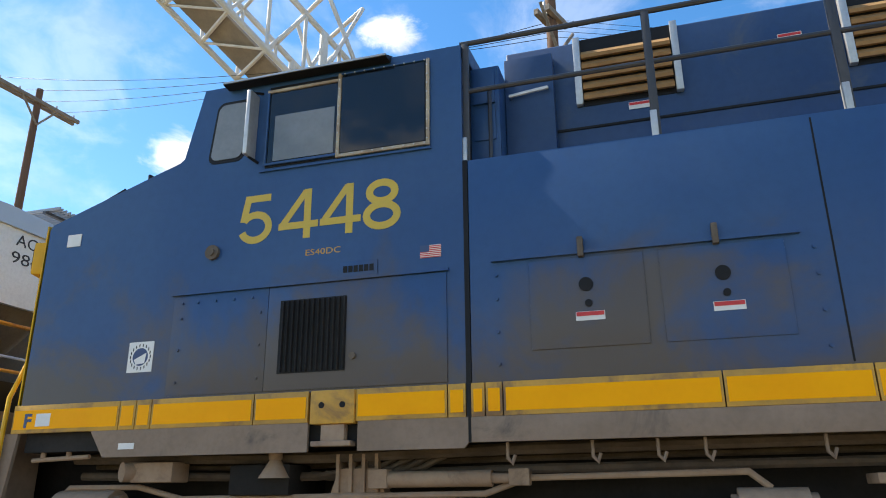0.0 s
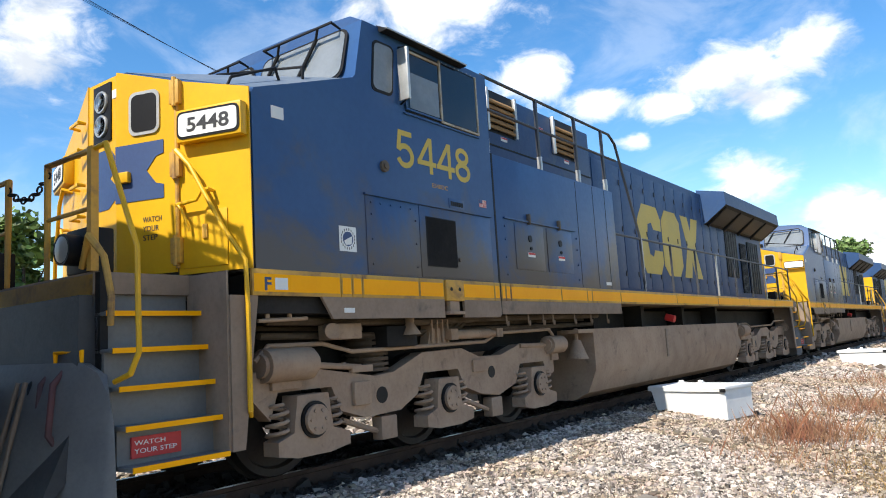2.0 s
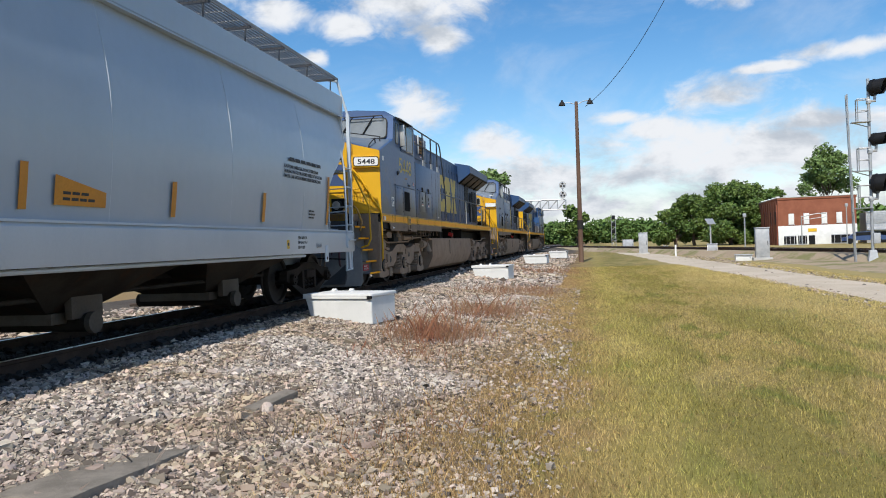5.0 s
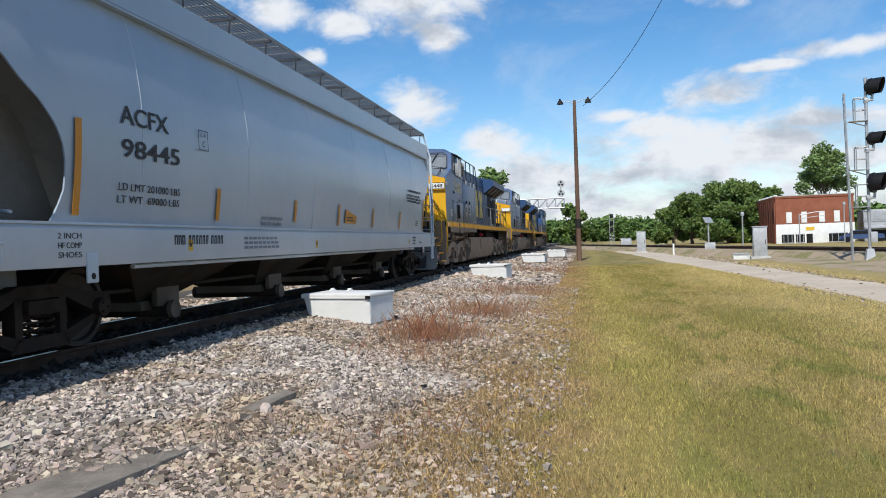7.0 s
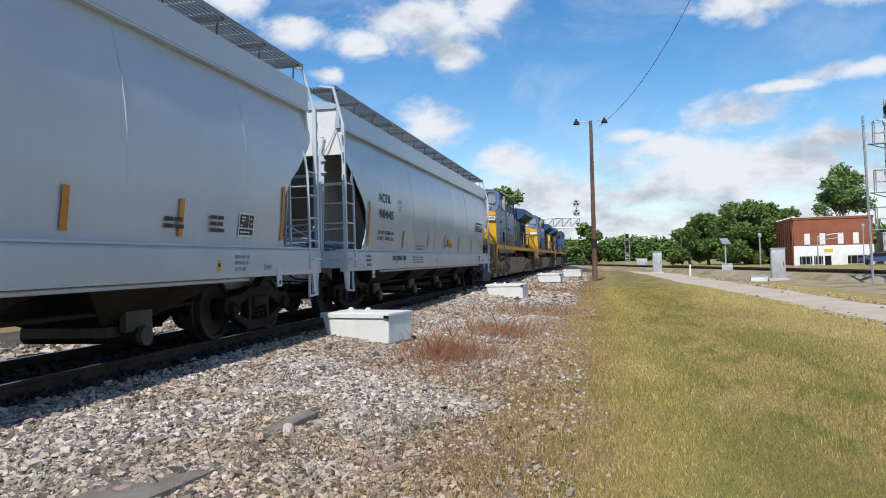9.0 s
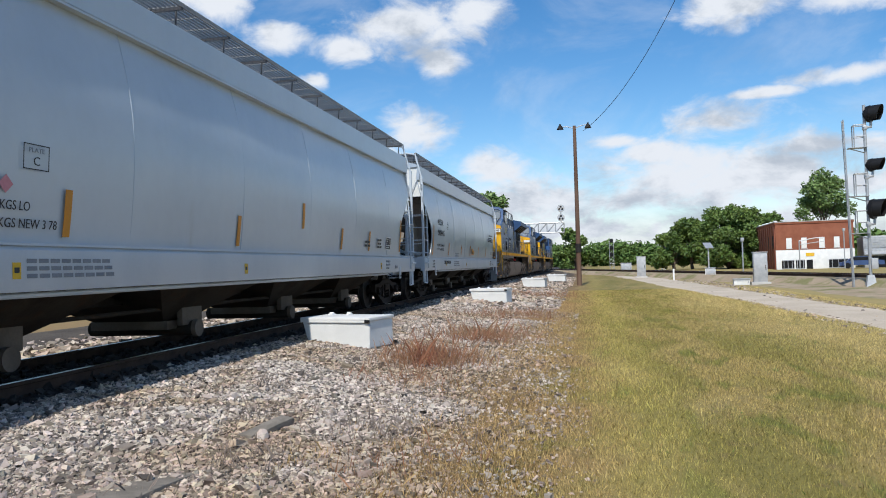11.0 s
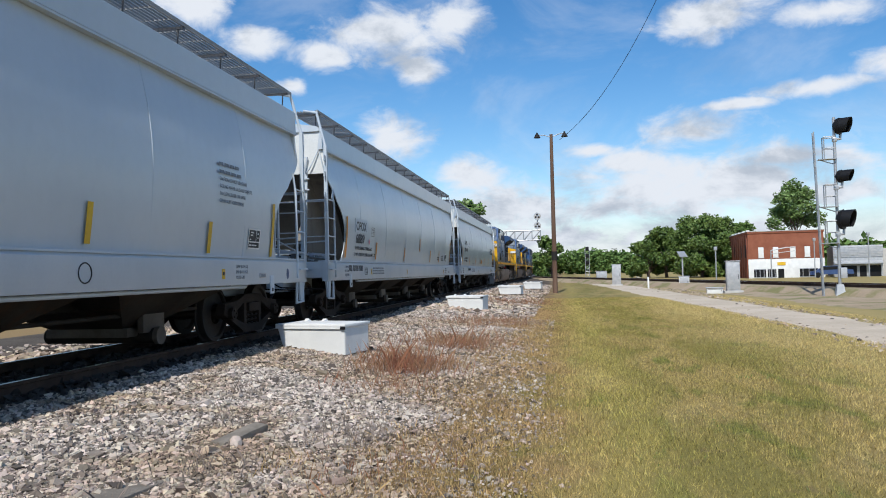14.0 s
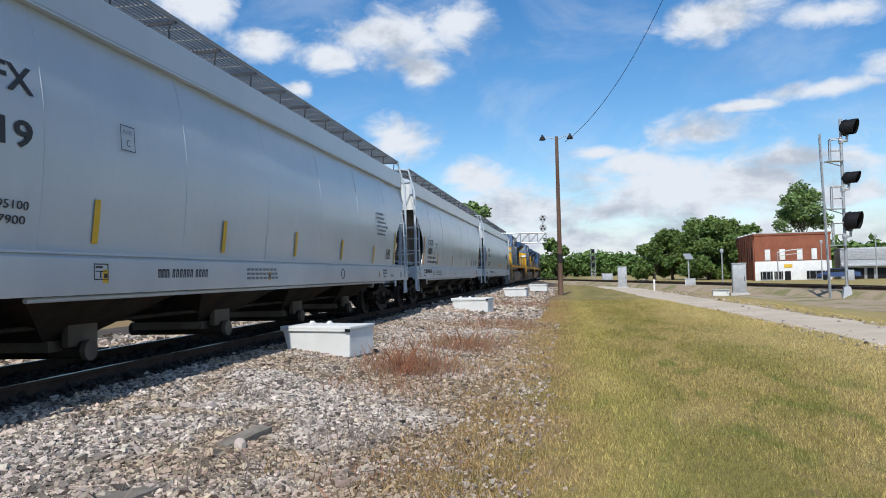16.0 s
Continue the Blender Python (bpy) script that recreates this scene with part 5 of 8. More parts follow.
def loco_truck(loco, axles, s_dir=1):
    a0, a1, a2 = axles
    for ax in axles:
        wheelset(loco, ax, 0.535)
    for s in (-1, 1):
        X0, X1 = (1.08, 1.24) if s > 0 else (-1.24, -1.08)
        bm = bmesh.new()
        prof = [(a0 - 0.62, 1.30), (a0 - 0.62, 1.52), (a0 - 0.35, 1.58), (a0 + 0.15, 1.52), (a0 + 0.95, 1.40), (a0 + 1.25, 1.42), (a0 + 1.75, 1.60), (a1 + 0.42, 1.62), (a1 + 0.8, 1.50), (a1 + 1.3, 1.50), (a2 - 0.3, 1.62), (a2 + 0.35, 1.62), (a2 + 0.62, 1.55), (a2 + 0.62, 1.2),
                (a2 + 0.42, 1.14), (a2 + 0.32, 1.36), (a2 - 0.32, 1.36), (a2 - 0.45, 1.12), (a1 + 1.2, 1.0), (a1 + 0.8, 1.05), (a1 + 0.45, 1.16), (a1 + 0.33, 1.38), (a1 - 0.33, 1.38), (a1 - 0.45, 1.16), (a1 - 0.75, 1.02), (a0 + 0.8, 1.0), (a0 + 0.45, 1.10), (a0 + 0.33, 1.34), (a0 - 0.33, 1.34), (a0 - 0.42, 1.1)]
        prism(bm, prof, "x", X0, X1)
        bmesh.ops.triangulate(bm, faces=[f for f in bm.faces if len(f.verts) > 4])
        fr = part("side_frame", bm, DUST, loco, "dust-caked cast truck side frame")
        o = X1 if s > 0 else X0
        for y, z, r in ((a0 + 1.05, 1.2, 0.085), (a1 + 1.05, 1.3, 0.075), (a0 + 0.72, 1.24, 0.04)):
            part("lightening_hole", rod(bmesh.new(), (o - s * 0.01, y, z), (o + s * 0.006, y, z), r, n=20), BLACK, fr)
        part("bracket", bx(bmesh.new(), o, o + s * 0.05, a0 + 0.6, a0 + 0.84, 1.13, 1.36, 0.015), DUST, fr)
        part("bracket", bx(bmesh.new(), o, o + s * 0.03, a1 + 0.62, a1 + 0.92, 1.32, 1.47, 0.01), DUST, fr)
        for ax in axles:
            bm = bmesh.new()
            y = ax
            prism(bm, [(y - 0.42, 0.80), (y - 0.42, 0.92), (y - 0.24, 0.98), (y - 0.19, 1.30), (y + 0.19, 1.30), (y + 0.24, 0.98), (y + 0.46, 0.92), (y + 0.46, 0.80), (y + 0.2, 0.76), (y - 0.2, 0.76)], "x", o - s * 0.1, o + s * 0.10)
            bmesh.ops.recalc_face_normals(bm, faces=bm.faces[:])
            jb = part("journal_box", bm, DUST, loco, "dusty axle journal box")
            bm = rod(bmesh.new(), (o + s * 0.10, y, 1.075), (o + s * 0.125, y, 1.075), 0.165, n=28)
            part("seal_ring", bm, BLACK, jb)
            bm = rod(bmesh.new(), (o + s * 0.11, y, 1.075), (o + s * 0.16, y, 1.075), 0.135, n=28)
            for k in range(6):
                a = k * 1.047
                rod(bm, (o + s * 0.16, y + 0.09 * math.cos(a), 1.075 + 0.09 * math.sin(a)), (o + s * 0.175, y + 0.09 * math.cos(a), 1.075 + 0.09 * math.sin(a)), 0.016, n=6)
            part("end_cap", bm, DUST, jb)
            for dy in (-0.33, 0.33):
                part("coil_spring", coil(bmesh.new(), o - s * 0.02, y + dy, 0.92, 1.24, 0.095, 4), DUST, jb, "dusty coil spring")
        for y0, y1 in ((a0 - 0.52, a0 + 0.02), (a2 + 0.42, a2 + 0.82)):
            bm = bmesh.new()
            r = 0.15 if y0 < a1 else 0.125
            rod(bm, (o + s * 0.03, y0, 1.58), (o + s * 0.03, y1, 1.58), r, n=20)
            rod(bm, (o + s * 0.03, y0 - 0.04, 1.58), (o + s * 0.03, y0, 1.58), r * 0.7, n=16)
            rod(bm, (o + s * 0.03, y1, 1.58), (o + s * 0.03, y1 + 0.05, 1.58), r * 0.75, n=16)
            bx(bm, o - s * 0.06, o + s * 0.04, y0 + 0.1, y1 - 0.1, 1.36, 1.5, 0.01)
            part("brake_cylinder", bm, DUST, loco, "dusty brake cylinder on the truck")
        bm = bmesh.new()
        rod(bm, (o, a0 + 0.05, 1.56), (o, a0 + 0.75, 1.50), 0.03)
        bx(bm, o - s * 0.03, o + s * 0.03, a0 + 0.6, a0 + 0.9, 1.45, 1.52, 0.01)
        part("push_rod", bm, DUST, loco)
        part("push_rod", rod(bmesh.new(), (o, a2 - 0.3, 1.6), (o, a2 + 0.42, 1.58), 0.03), DUST, loco)
        for y in (a0 + 0.55, a1 + 0.55):
            bm = bmesh.new()
            rod(bm, (o - s * 0.1, y, 1.0), (o - s * 0.1, y + 0.55, 0.82), 0.03)
            bx(bm, o - s * 0.16, o - s * 0.02, y + 0.5, y + 0.75, 0.74, 0.98, 0.02)
            part("brake_rigging", bm, DUST, loco)
        bm = tube(bmesh.new(), [(o + s * 0.03, a0 - 0.6, 1.62), (o + s * 0.03, a0 - 0.45, 1.75), (o + s * 0.03, a0 + 0.2, 1.75), (o + s * 0.03, a0 + 0.6, 1.66), (o + s * 0.03, a1 + 0.9, 1.68), (o + s * 0.03, a1 + 1.2, 1.78), (o + s * 0.03, a2 + 0.5, 1.8), (o + s * 0.03, a2 + 0.62, 1.7)], 0.022)
        part("air_pipe", bm, DUST, loco)
    bm = box(-1.0, 1.0, a0 + 0.5, a1 - 0.5, 1.1, 1.45)
    bx(bm, -1.0, 1.0, a1 + 0.5, a2 - 0.5, 1.1, 1.45)
    part("traction_motor", bm, DARK, loco)


def build_loco():
    L = thing("locomotive", (XC, 0, 0), "blue and yellow six-axle diesel freight locomotive, dusty underneath", "locomotive", "locomotives of the train")
    W = 1.56
    # underframe and deck
    bm = box(-0.75, 0.75, -5.6, 16.2, 1.55, 2.1)
    bx(bm, -W + 0.06, W - 0.06, -4.9, 2.5, 2.02, 2.36)
    part("underframe", bm, DARK, L)
    bm = box(-W + 0.02, W - 0.02, 2.5, 16.3, 2.18, 2.36, 0.01)
    part("walkway", bm, SKIRT, L, "steel side walkway")
    # stripe along the sill
    for s in (-1, 1):
        a, b = (W - 0.02, W + 0.012) if s > 0 else (-W - 0.012, -W + 0.02)
        cuts = [-5.0, -3.97, -3.82, -3.68, -2.80, -2.36, -2.0, -1.33, -1.2]
        for y0, y1 in zip(cuts, cuts[1:]):
            if y0 == -2.36:
                continue
            st = part("sill_panel", box(a, b, y0 + 0.004, y1 - 0.004, 2.165, 2.385, 0.004), OCHRE, L, "yellow sill panel with reflective tape")
            if y1 - y0 > 0.1:
                part("tape", box(b if s > 0 else a - 0.003, b + 0.003 if s > 0 else a, y0 + 0.02, y1 - 0.02, 2.195, 2.345), STRIPE, st)
        cuts = [-1.17, -1.07, -0.95, 0.42, 1.25, 1.42, 2.5, 5.2, 7.9, 10.6, 13.3, 15.7]
        for y0, y1 in zip(cuts, cuts[1:]):
            st = part("sill_panel", box(a, b, y0 + 0.004, y1 - 0.004, 2.165, 2.385, 0.004), OCHRE, L, "yellow sill panel with reflective tape")
            part("tape", box(b if s > 0 else a - 0.003, b + 0.003 if s > 0 else a, y0 + 0.02, y1 - 0.02, 2.195, 2.345), STRIPE, st)
        # skirts
        bm = prism(bmesh.new(), [(-4.22, 2.165), (-4.08, 1.965), (-2.36, 1.965), (-2.36, 2.165)], "x", a, b - 0.004 * s)
        part("skirt", bm, SKIRT, L, "dusty grey skirt plate")
        part("skirt", prism(bmesh.new(), [(-1.98, 2.165), (-1.98, 1.965), (-1.22, 1.965), (-1.19, 2.0), (-1.19, 2.165)], "x", a, b - 0.004 * s), SKIRT, L)
        part("skirt", box(a, b - 0.004, -1.17, 2.5, 2.0, 2.165, 0.004), SKIRT, L)
        # jacking pad
        jx = (W - 0.06, W + 0.03) if s > 0 else (-W - 0.03, -W + 0.06)
        jp = part("jacking_pad", box(jx[0], jx[1], -2.34, -2.0, 2.15, 2.385, 0.012), OCHRE, L, "rust-streaked yellow jacking pad")
        bm = bmesh.new()
        for y in (-2.25, -2.09):
            rod(bm, (jx[1] - 0.005 if s > 0 else jx[0] + 0.005, y, 2.28), (jx[1] + 0.004 if s > 0 else jx[0] - 0.004, y, 2.28), 0.022, n=14)
        part("hole", bm, BLACK, jp)
        bm = box(jx[0], jx[1] - 0.02, -2.26, -2.08, 2.03, 2.15, 0.01)
        bx(bm, jx[0], jx[1] + 0.01, -2.32, -2.02, 2.0, 2.035, 0.006)
        part("lifting_lug", bm, DUST, L)
    # nose
    nose = [(sx * W, y, z) for sx in (-1, 1) for y, z in ((-4.94, 2.38), (-4.94, 3.93), (-3.66, 4.36), (-3.4, 2.38), (-3.4, 4.36))]
    nose += [(sx * 0.25, -5.37, z) for sx in (-1, 1) for z in (2.38, 4.31)] + [(sx * 0.25, -3.4, 4.46) for sx in (-1, 1)]
    nose = [(x * 0.997, y, z - 0.004 if z > 4 else z) for x, y, z in nose]
    part("nose", hull(nose), BLUE, L, "blue painted short hood")
    prof = [(-4.945, 2.375), (-4.95, 3.90), (-4.92, 3.945), (-3.68, 4.365), (-3.64, 4.40), (-3.50, 5.03), (-1.2, 5.03), (-1.2, 2.375)]
    bm = prism(bmesh.new(), prof, "x", -W, W)
    part("cab_side", bm, BLUE, L, "blue painted cab and nose side", angle=50)
    # the roof of the nose, greyer
    part("nose_roof", moved(hull([(1.5, -4.9, 3.965), (0.25, -5.31, 4.33), (-0.25, -5.31, 4.33), (-1.5, -4.9, 3.965), (1.5, -3.68, 4.37), (-1.5, -3.68, 4.37), (0.25, -3.68, 4.475), (-0.25, -3.68, 4.475)]), pose(0, 0, 0.002)), ROOF, L)
    # cab
    cab = [(sx * (W - 0.004), y, z) for sx in (-1, 1) for y, z in ((-3.5, 4.98), (-3.49, 5.03), (-1.2, 5.03), (-1.2, 4.9))]
    cab += [(sx * 1.3, y, 5.19) for sx in (-1, 1) for y in (-3.40, -1.2)] + [(sx * 0.5, y, 5.27) for sx in (-1, 1) for y in (-3.36, -1.2)]
    part("cab_roof", hull(cab, 0.02), BLUE_TOP, L, "rounded cab roof", angle=50)
    for s in (-1, 1):
        o = s * W

        def sb(y0, y1, z0, z1, d0, d1, bev=0.0):
            return box(min(o + s * d0, o + s * d1), max(o + s * d0, o + s * d1), y0, y1, z0, z1, bev)

        def plate(pts, d0, d1):
            return prism(bmesh.new(), pts, "x", min(o + s * d0, o + s * d1), max(o + s * d0, o + s * d1))
        # side windows: dark opening, frame, pane
        w0 = [(-3.21 + u, 4.59 + v) for u, v in rounded(0.34, 0.57, 0.07)]
        w0 = [(u + (v - 4.59) * 0.10, v) for u, v in w0]
        win = part("small_window", plate(w0, 0.0, 0.006), BLACK, L, "small rounded quarter window with a black rubber seal")
        part("pane", plate([(-3.21 + (u + 3.21) * 0.86, 4.59 + (v - 4.59) * 0.9) for u, v in w0], 0.008, 0.012), SHEENGLASS, win)
        win = part("sliding_window", sb(-2.86, -1.46, 4.20, 4.94, 0.0, 0.006), BLACK, L, "sliding cab window with riveted aluminium frame")
        for y0, y1, z0, z1, mt in ((-2.205, -1.455, 4.198, 4.225, WORN), (-2.205, -1.455, 4.935, 4.95, BLUE), (-2.228, -2.200, 4.195, 4.95, WORN), (-1.478, -1.45, 4.195, 4.95, WORN), (-2.87, -2.23, 4.215, 4.235, BLUE), (-2.87, -2.85, 4.235, 4.88, BLUE), (-2.87, -2.23, 4.88, 4.905, WORN)):
            part("frame", sb(y0, y1, z0, z1, 0.006, 0.026, 0.003), mt, win)
        bm = bmesh.new()
        for k in range(9):
            for z in (4.215, 4.937):
                rod(bm, (o + s * 0.02, -2.17 + k * 0.085, z), (o + s * 0.03, -2.17 + k * 0.085, z), 0.007, n=6)
            rod(bm, (o + s * 0.02, -2.215, 4.25 + k * 0.08), (o + s * 0.03, -2.215, 4.25 + k * 0.08), 0.007, n=6)
            rod(bm, (o + s * 0.02, -1.47, 4.25 + k * 0.08), (o + s * 0.03, -1.47, 4.25 + k * 0.08), 0.007, n=6)
        part("rivet", bm, ALUM, win)
        part("pane", sb(-2.195, -1.49, 4.235, 4.925, 0.012, 0.018), GLASS, win)
        part("pane", sb(-2.84, -2.235, 4.24, 4.88, 0.008, 0.012), GLASS, win)
        part("inner_sash", sb(-2.79, -2.255, 4.25, 4.66, 0.013, 0.016), SHEENGLASS, win, "lowered sash, sky reflection and dust in its grey")
        part("rail", sb(-2.9, -1.44, 4.165, 4.18, 0.0, 0.02), BLUE, win)
        # mirror and sun awning
        mi = part("mirror", sb(-2.985, -2.945, 4.28, 4.86, 0.02, 0.16, 0.01), ALUM, L, "folding rear-view mirror panel")
        part("bracket", rod(rod(bmesh.new(), (o, -2.93, 4.26), (o + s * 0.1, -2.965, 4.28), 0.012), (o, -2.93, 4.9), (o + s * 0.1, -2.965, 4.86), 0.012), BLACK, mi)
        aw = [(o - s * 0.03, 5.06), (o + s * 0.11, 4.99), (o + s * 0.115, 4.975), (o + s * 0.02, 4.97), (o - s * 0.03, 5.02)]
        part("awning", prism(bmesh.new(), aw, "y", -3.25, -1.78), BLACK, L, "black sun awning over the cab windows")
        part("drip_rail", sb(-3.25, -1.78, 4.982, 4.998, 0.09, 0.122), ALUM, L)
        # nose and cab side details
        part("data_plate", sb(-4.74, -4.60, 3.72, 3.83, 0.0, 0.006), WHITE, L, "small white data plate")
        bm = rod(bmesh.new(), (o - s * 0.02, -3.27, 3.52), (o + s * 0.03, -3.27, 3.52), 0.06, n=20)
        rod(bm, (o + s * 0.03, -3.27, 3.52), (o + s * 0.045, -3.27, 3.52), 0.03, n=12)
        part("vent_cap", bm, CAP, L, "round rusty vent cap")
        # recessed panel with louvre grille
        pn = part("side_panel", sb(-3.58, -2.74, 2.40, 3.185, 0.0, 0.008, 0.003), BLUE, L, "bolted equipment panel")
        part("bolt", bolts(bmesh.new(), [(o + s * 0.008 if s > 0 else o - 0.02, y, z) for y in (-3.5, -3.36, -3.2, -3.04, -2.88) for z in (3.12,)] + [(o + s * 0.008 if s > 0 else o - 0.02, y, z) for y in (-3.5, -2.80) for z in (2.5, 2.75, 3.0)]), BLUE, pn)
        pn = part("grille_panel", sb(-2.735, -1.33, 2.40, 3.18, 0.0, 0.012, 0.003), BLUE, L, "equipment door with a louvred grille")
        part("drip_edge", sb(-3.6, -1.31, 3.185, 3.205, 0.0, 0.03), BLUE, pn)
        gr = part("grille", sb(-2.63, -2.09, 2.52, 3.07, 0.012, 0.016), BLACK, pn, "black vertical louvre grille")
        for k in range(13):
            y = -2.615 + k * 0.0415
            part("louvre", hull([(o + s * 0.014, y, 2.53), (o + s * 0.014, y, 3.06), (o + s * 0.034, y + 0.02, 2.53), (o + s * 0.034, y + 0.02, 3.06), (o + s * 0.014, y + 0.026, 2.53), (o + s * 0.014, y + 0.026, 3.06)]), DARK, gr)
        part("latch", rod(bmesh.new(), (o, -2.03, 2.62), (o + s * 0.035, -2.03, 2.62), 0.025, n=14), CAP, pn)
        vt = part("small_vent", sb(-2.16, -1.86, 3.21, 3.33, 0.0, 0.008, 0.002), BLUE, L, "small slotted vent")
        for k in range(6):
            part("slot", sb(-2.13 + k * 0.042, -2.098 + k * 0.042, 3.245, 3.295, 0.008, 0.012), BLACK, vt)
        # joint between cab and equipment cabinets
        part("joint", sb(-1.20, -1.165, 2.0, 4.03, -0.03, 0.004), BLACK, L)
    # front facets in yellow
    for s in (-1, 1):
        c, h, d = Vector((s * W, -4.965, 0)), Vector((s * 0.87, -5.185, 0)), Vector((s * 0.25, -5.385, 0))
        n = Vector((-s * (d.y - c.y), s * (d.x - c.x), 0)).normalized()
        if n.y > 0:
            n = -n

        def slab(a, b, za, zb, z0, t0=0.004, t1=0.016):
            return hull([a + n * t0 + Vector((0, 0, z0)), b + n * t0 + Vector((0, 0, z0)), a + n * t0 + Vector((0, 0, za)), b + n * t0 + Vector((0, 0, zb)),
                         a + n * t1 + Vector((0, 0, z0)), b + n * t1 + Vector((0, 0, z0)), a + n * t1 + Vector((0, 0, za)), b + n * t1 + Vector((0, 0, zb))])
        fp = part("nose_panel", slab(c, h, 3.94, 4.11, 2.39), YELLOW, L, "yellow angled nose panel")
        dr = part("nose_door", slab(h + (d - h) * 0.03, d, 4.115, 4.30, 2.42, 0.004, 0.028) if s > 0 else slab(h, d, 4.11, 4.30, 2.39), YELLOW, L, "yellow nose door" if s > 0 else "yellow nose panel")
        along = (h - c).normalized()
        right = -along if s > 0 else along
        if s < 0:
            right = along
        # right hand direction seen from in front
        face_r = (c - h).normalized() if s > 0 else (h - c).normalized()
        if s > 0:
            wp = h + (d - h) * 0.52 + n * 0.03 + Vector((0, 0, 3.87))
            m = facing(wp, face_r, (0, 0, 1))
            fr_ = part("door_window", moved(prism(bmesh.new(), rounded(0.33, 0.40, 0.07), "z", 0, 0.012), m), ALUM, dr, "rounded window with bright rubber rim")
            part("pane", moved(prism(bmesh.new(), rounded(0.27, 0.34, 0.055), "z", 0.012, 0.016), m), BLACK, fr_)
            for z in (2.6, 3.35, 4.0):
                bm = box(-0.05, 0.05, -0.11, 0.11, -0.01, 0.05, 0.01, m=facing(h + n * 0.02 + Vector((0, 0, z)), face_r, (0, 0, 1)))
                rod(bm, h + n * 0.06 + Vector((0, 0, z - 0.13)), h + n * 0.06 + Vector((0, 0, z + 0.13)), 0.022)
                part("hinge", bm, OCHRE, dr, "rusty door hinge")
            part("hinge_post", rod(bmesh.new(), h + n * 0.03 + Vector((0, 0, 2.45)), h + n * 0.03 + Vector((0, 0, 4.1)), 0.018), OCHRE, dr)
            # plain block mark on the nose, half of a large emblem
            mm = facing(h + (d - h) * 0.58 + n * 0.031 + Vector((0, 0, 3.34)), face_r, (0, 0, 1))
            part("emblem", moved(prism(bmesh.new(), [(-0.28, 0.26), (0.24, 0.26), (0.24, 0.14), (0.16, 0.12), (0.06, 0.0), (0.16, -0.12), (0.24, -0.14), (0.24, -0.26), (-0.28, -0.26)], "z", 0, 0.003), mm), NAVY, dr, "blue block emblem")
            for i, wd in enumerate(("WATCH", "YOUR", "STEP")):
                writing(wd, 0.05, facing(h + (d - h) * 0.42 + n * 0.031 + Vector((0, 0, 2.88 - i * 0.08)) - face_r * 0.09, face_r, (0, 0, 1)), INK, dr, width=(0.2, 0.17, 0.15)[i])
            lk = part("door_lock", moved(box(-0.07, 0.07, -0.05, 0.05, 0, 0.05, 0.015), facing(h + (d - h) * 0.85 + n * 0.03 + Vector((0, 0, 3.3)), face_r, (0, 0, 1))), YELLOW, dr, "yellow door lock handle")
        # equipment hatch low on the panel
        hb = facing(c + (h - c) * 0.62 + n * 0.017 + Vector((0, 0, 2.68)), face_r, (0, 0, 1))
        ht = part("hatch", moved(box(-0.22, 0.22, -0.24, 0.24, 0, 0.012, 0.004), hb), YELLOW, fp)
        part("latch", moved(box(-0.02, 0.03, 0.0, 0.12, 0.012, 0.03, 0.005), hb), OCHRE, ht)
        # number board
        nbm = facing(c + (h - c) * 0.47 + n * 0.016 + Vector((0, 0, 3.655)), face_r, (0, 0, 1))
        nb = part("number_board", moved(box(-0.325, 0.325, -0.145, 0.145, 0, 0.10, 0.02), nbm), YELLOW, L, "number board housing")
        part("rim", moved(prism(bmesh.new(), rounded(0.62, 0.24, 0.05), "z", 0.10, 0.106), nbm), BLACK, nb)
        part("plate", moved(prism(bmesh.new(), rounded(0.58, 0.20, 0.04), "z", 0.106, 0.110), nbm), WHITE, nb, "white lit number plate")
        L["nb%d" % s] = 0
        # grab irons
        def G(u, z, o_=0.07):
            return c + (h - c) * u + n * o_ + Vector((0, 0, z))
        part("handrail", tube(bmesh.new(), [G(0.92, 3.42, 0.03), G(0.9, 3.44, 0.12), G(0.72, 3.3, 0.13), G(0.3, 2.75, 0.12), G(0.02, 2.45, 0.10), G(0.0, 2.1, 0.10), G(0.0, 1.25, 0.10), G(0.06, 1.2, 0.03)], 0.02), YELLOW, L, "yellow bent grab rail")
        part("grab_iron", tube(bmesh.new(), [G(0.93, 2.98, 0.02), G(0.93, 2.98, 0.1), G(0.66, 3.0, 0.1), G(0.58, 3.08, 0.1), G(0.5, 3.08, 0.1), G(0.5, 3.08, 0.02)], 0.014), YELLOW, L)
        part("grab_iron", tube(bmesh.new(), [G(0.92, 2.98, 0.1), G(0.85, 2.92, 0.11), G(0.8, 2.75, 0.06)], 0.012), YELLOW, L)
    bm = hull([(-0.25, -5.375, 2.39), (0.25, -5.375, 2.39), (-0.25, -5.375, 4.29), (0.25, -5.375, 4.29), (-0.25, -5.39, 2.39), (0.25, -5.39, 2.39), (-0.25, -5.39, 4.29), (0.25, -5.39, 4.29)])
    ctr = part("nose_panel", bm, YELLOW, L, "yellow centre nose panel with headlights")
    hl = part("headlight", box(-0.15, 0.15, -5.405, -5.39, 3.70, 4.25, 0.005), BLACK, L, "twin sealed-beam headlight")
    for z in (3.85, 4.08):
        part("reflector", rod(rod(bmesh.new(), (0, -5.405, z), (0, -5.42, z), 0.105, n=28), (0, -5.42, z), (0, -5.425, z), 0.1, n=28), ALUM, hl)
        bm = rod(bmesh.new(), (0, -5.425, z), (0, -5.442, z), 0.088, 0.06, n=28)
        part("lens", bm, LENS, hl)
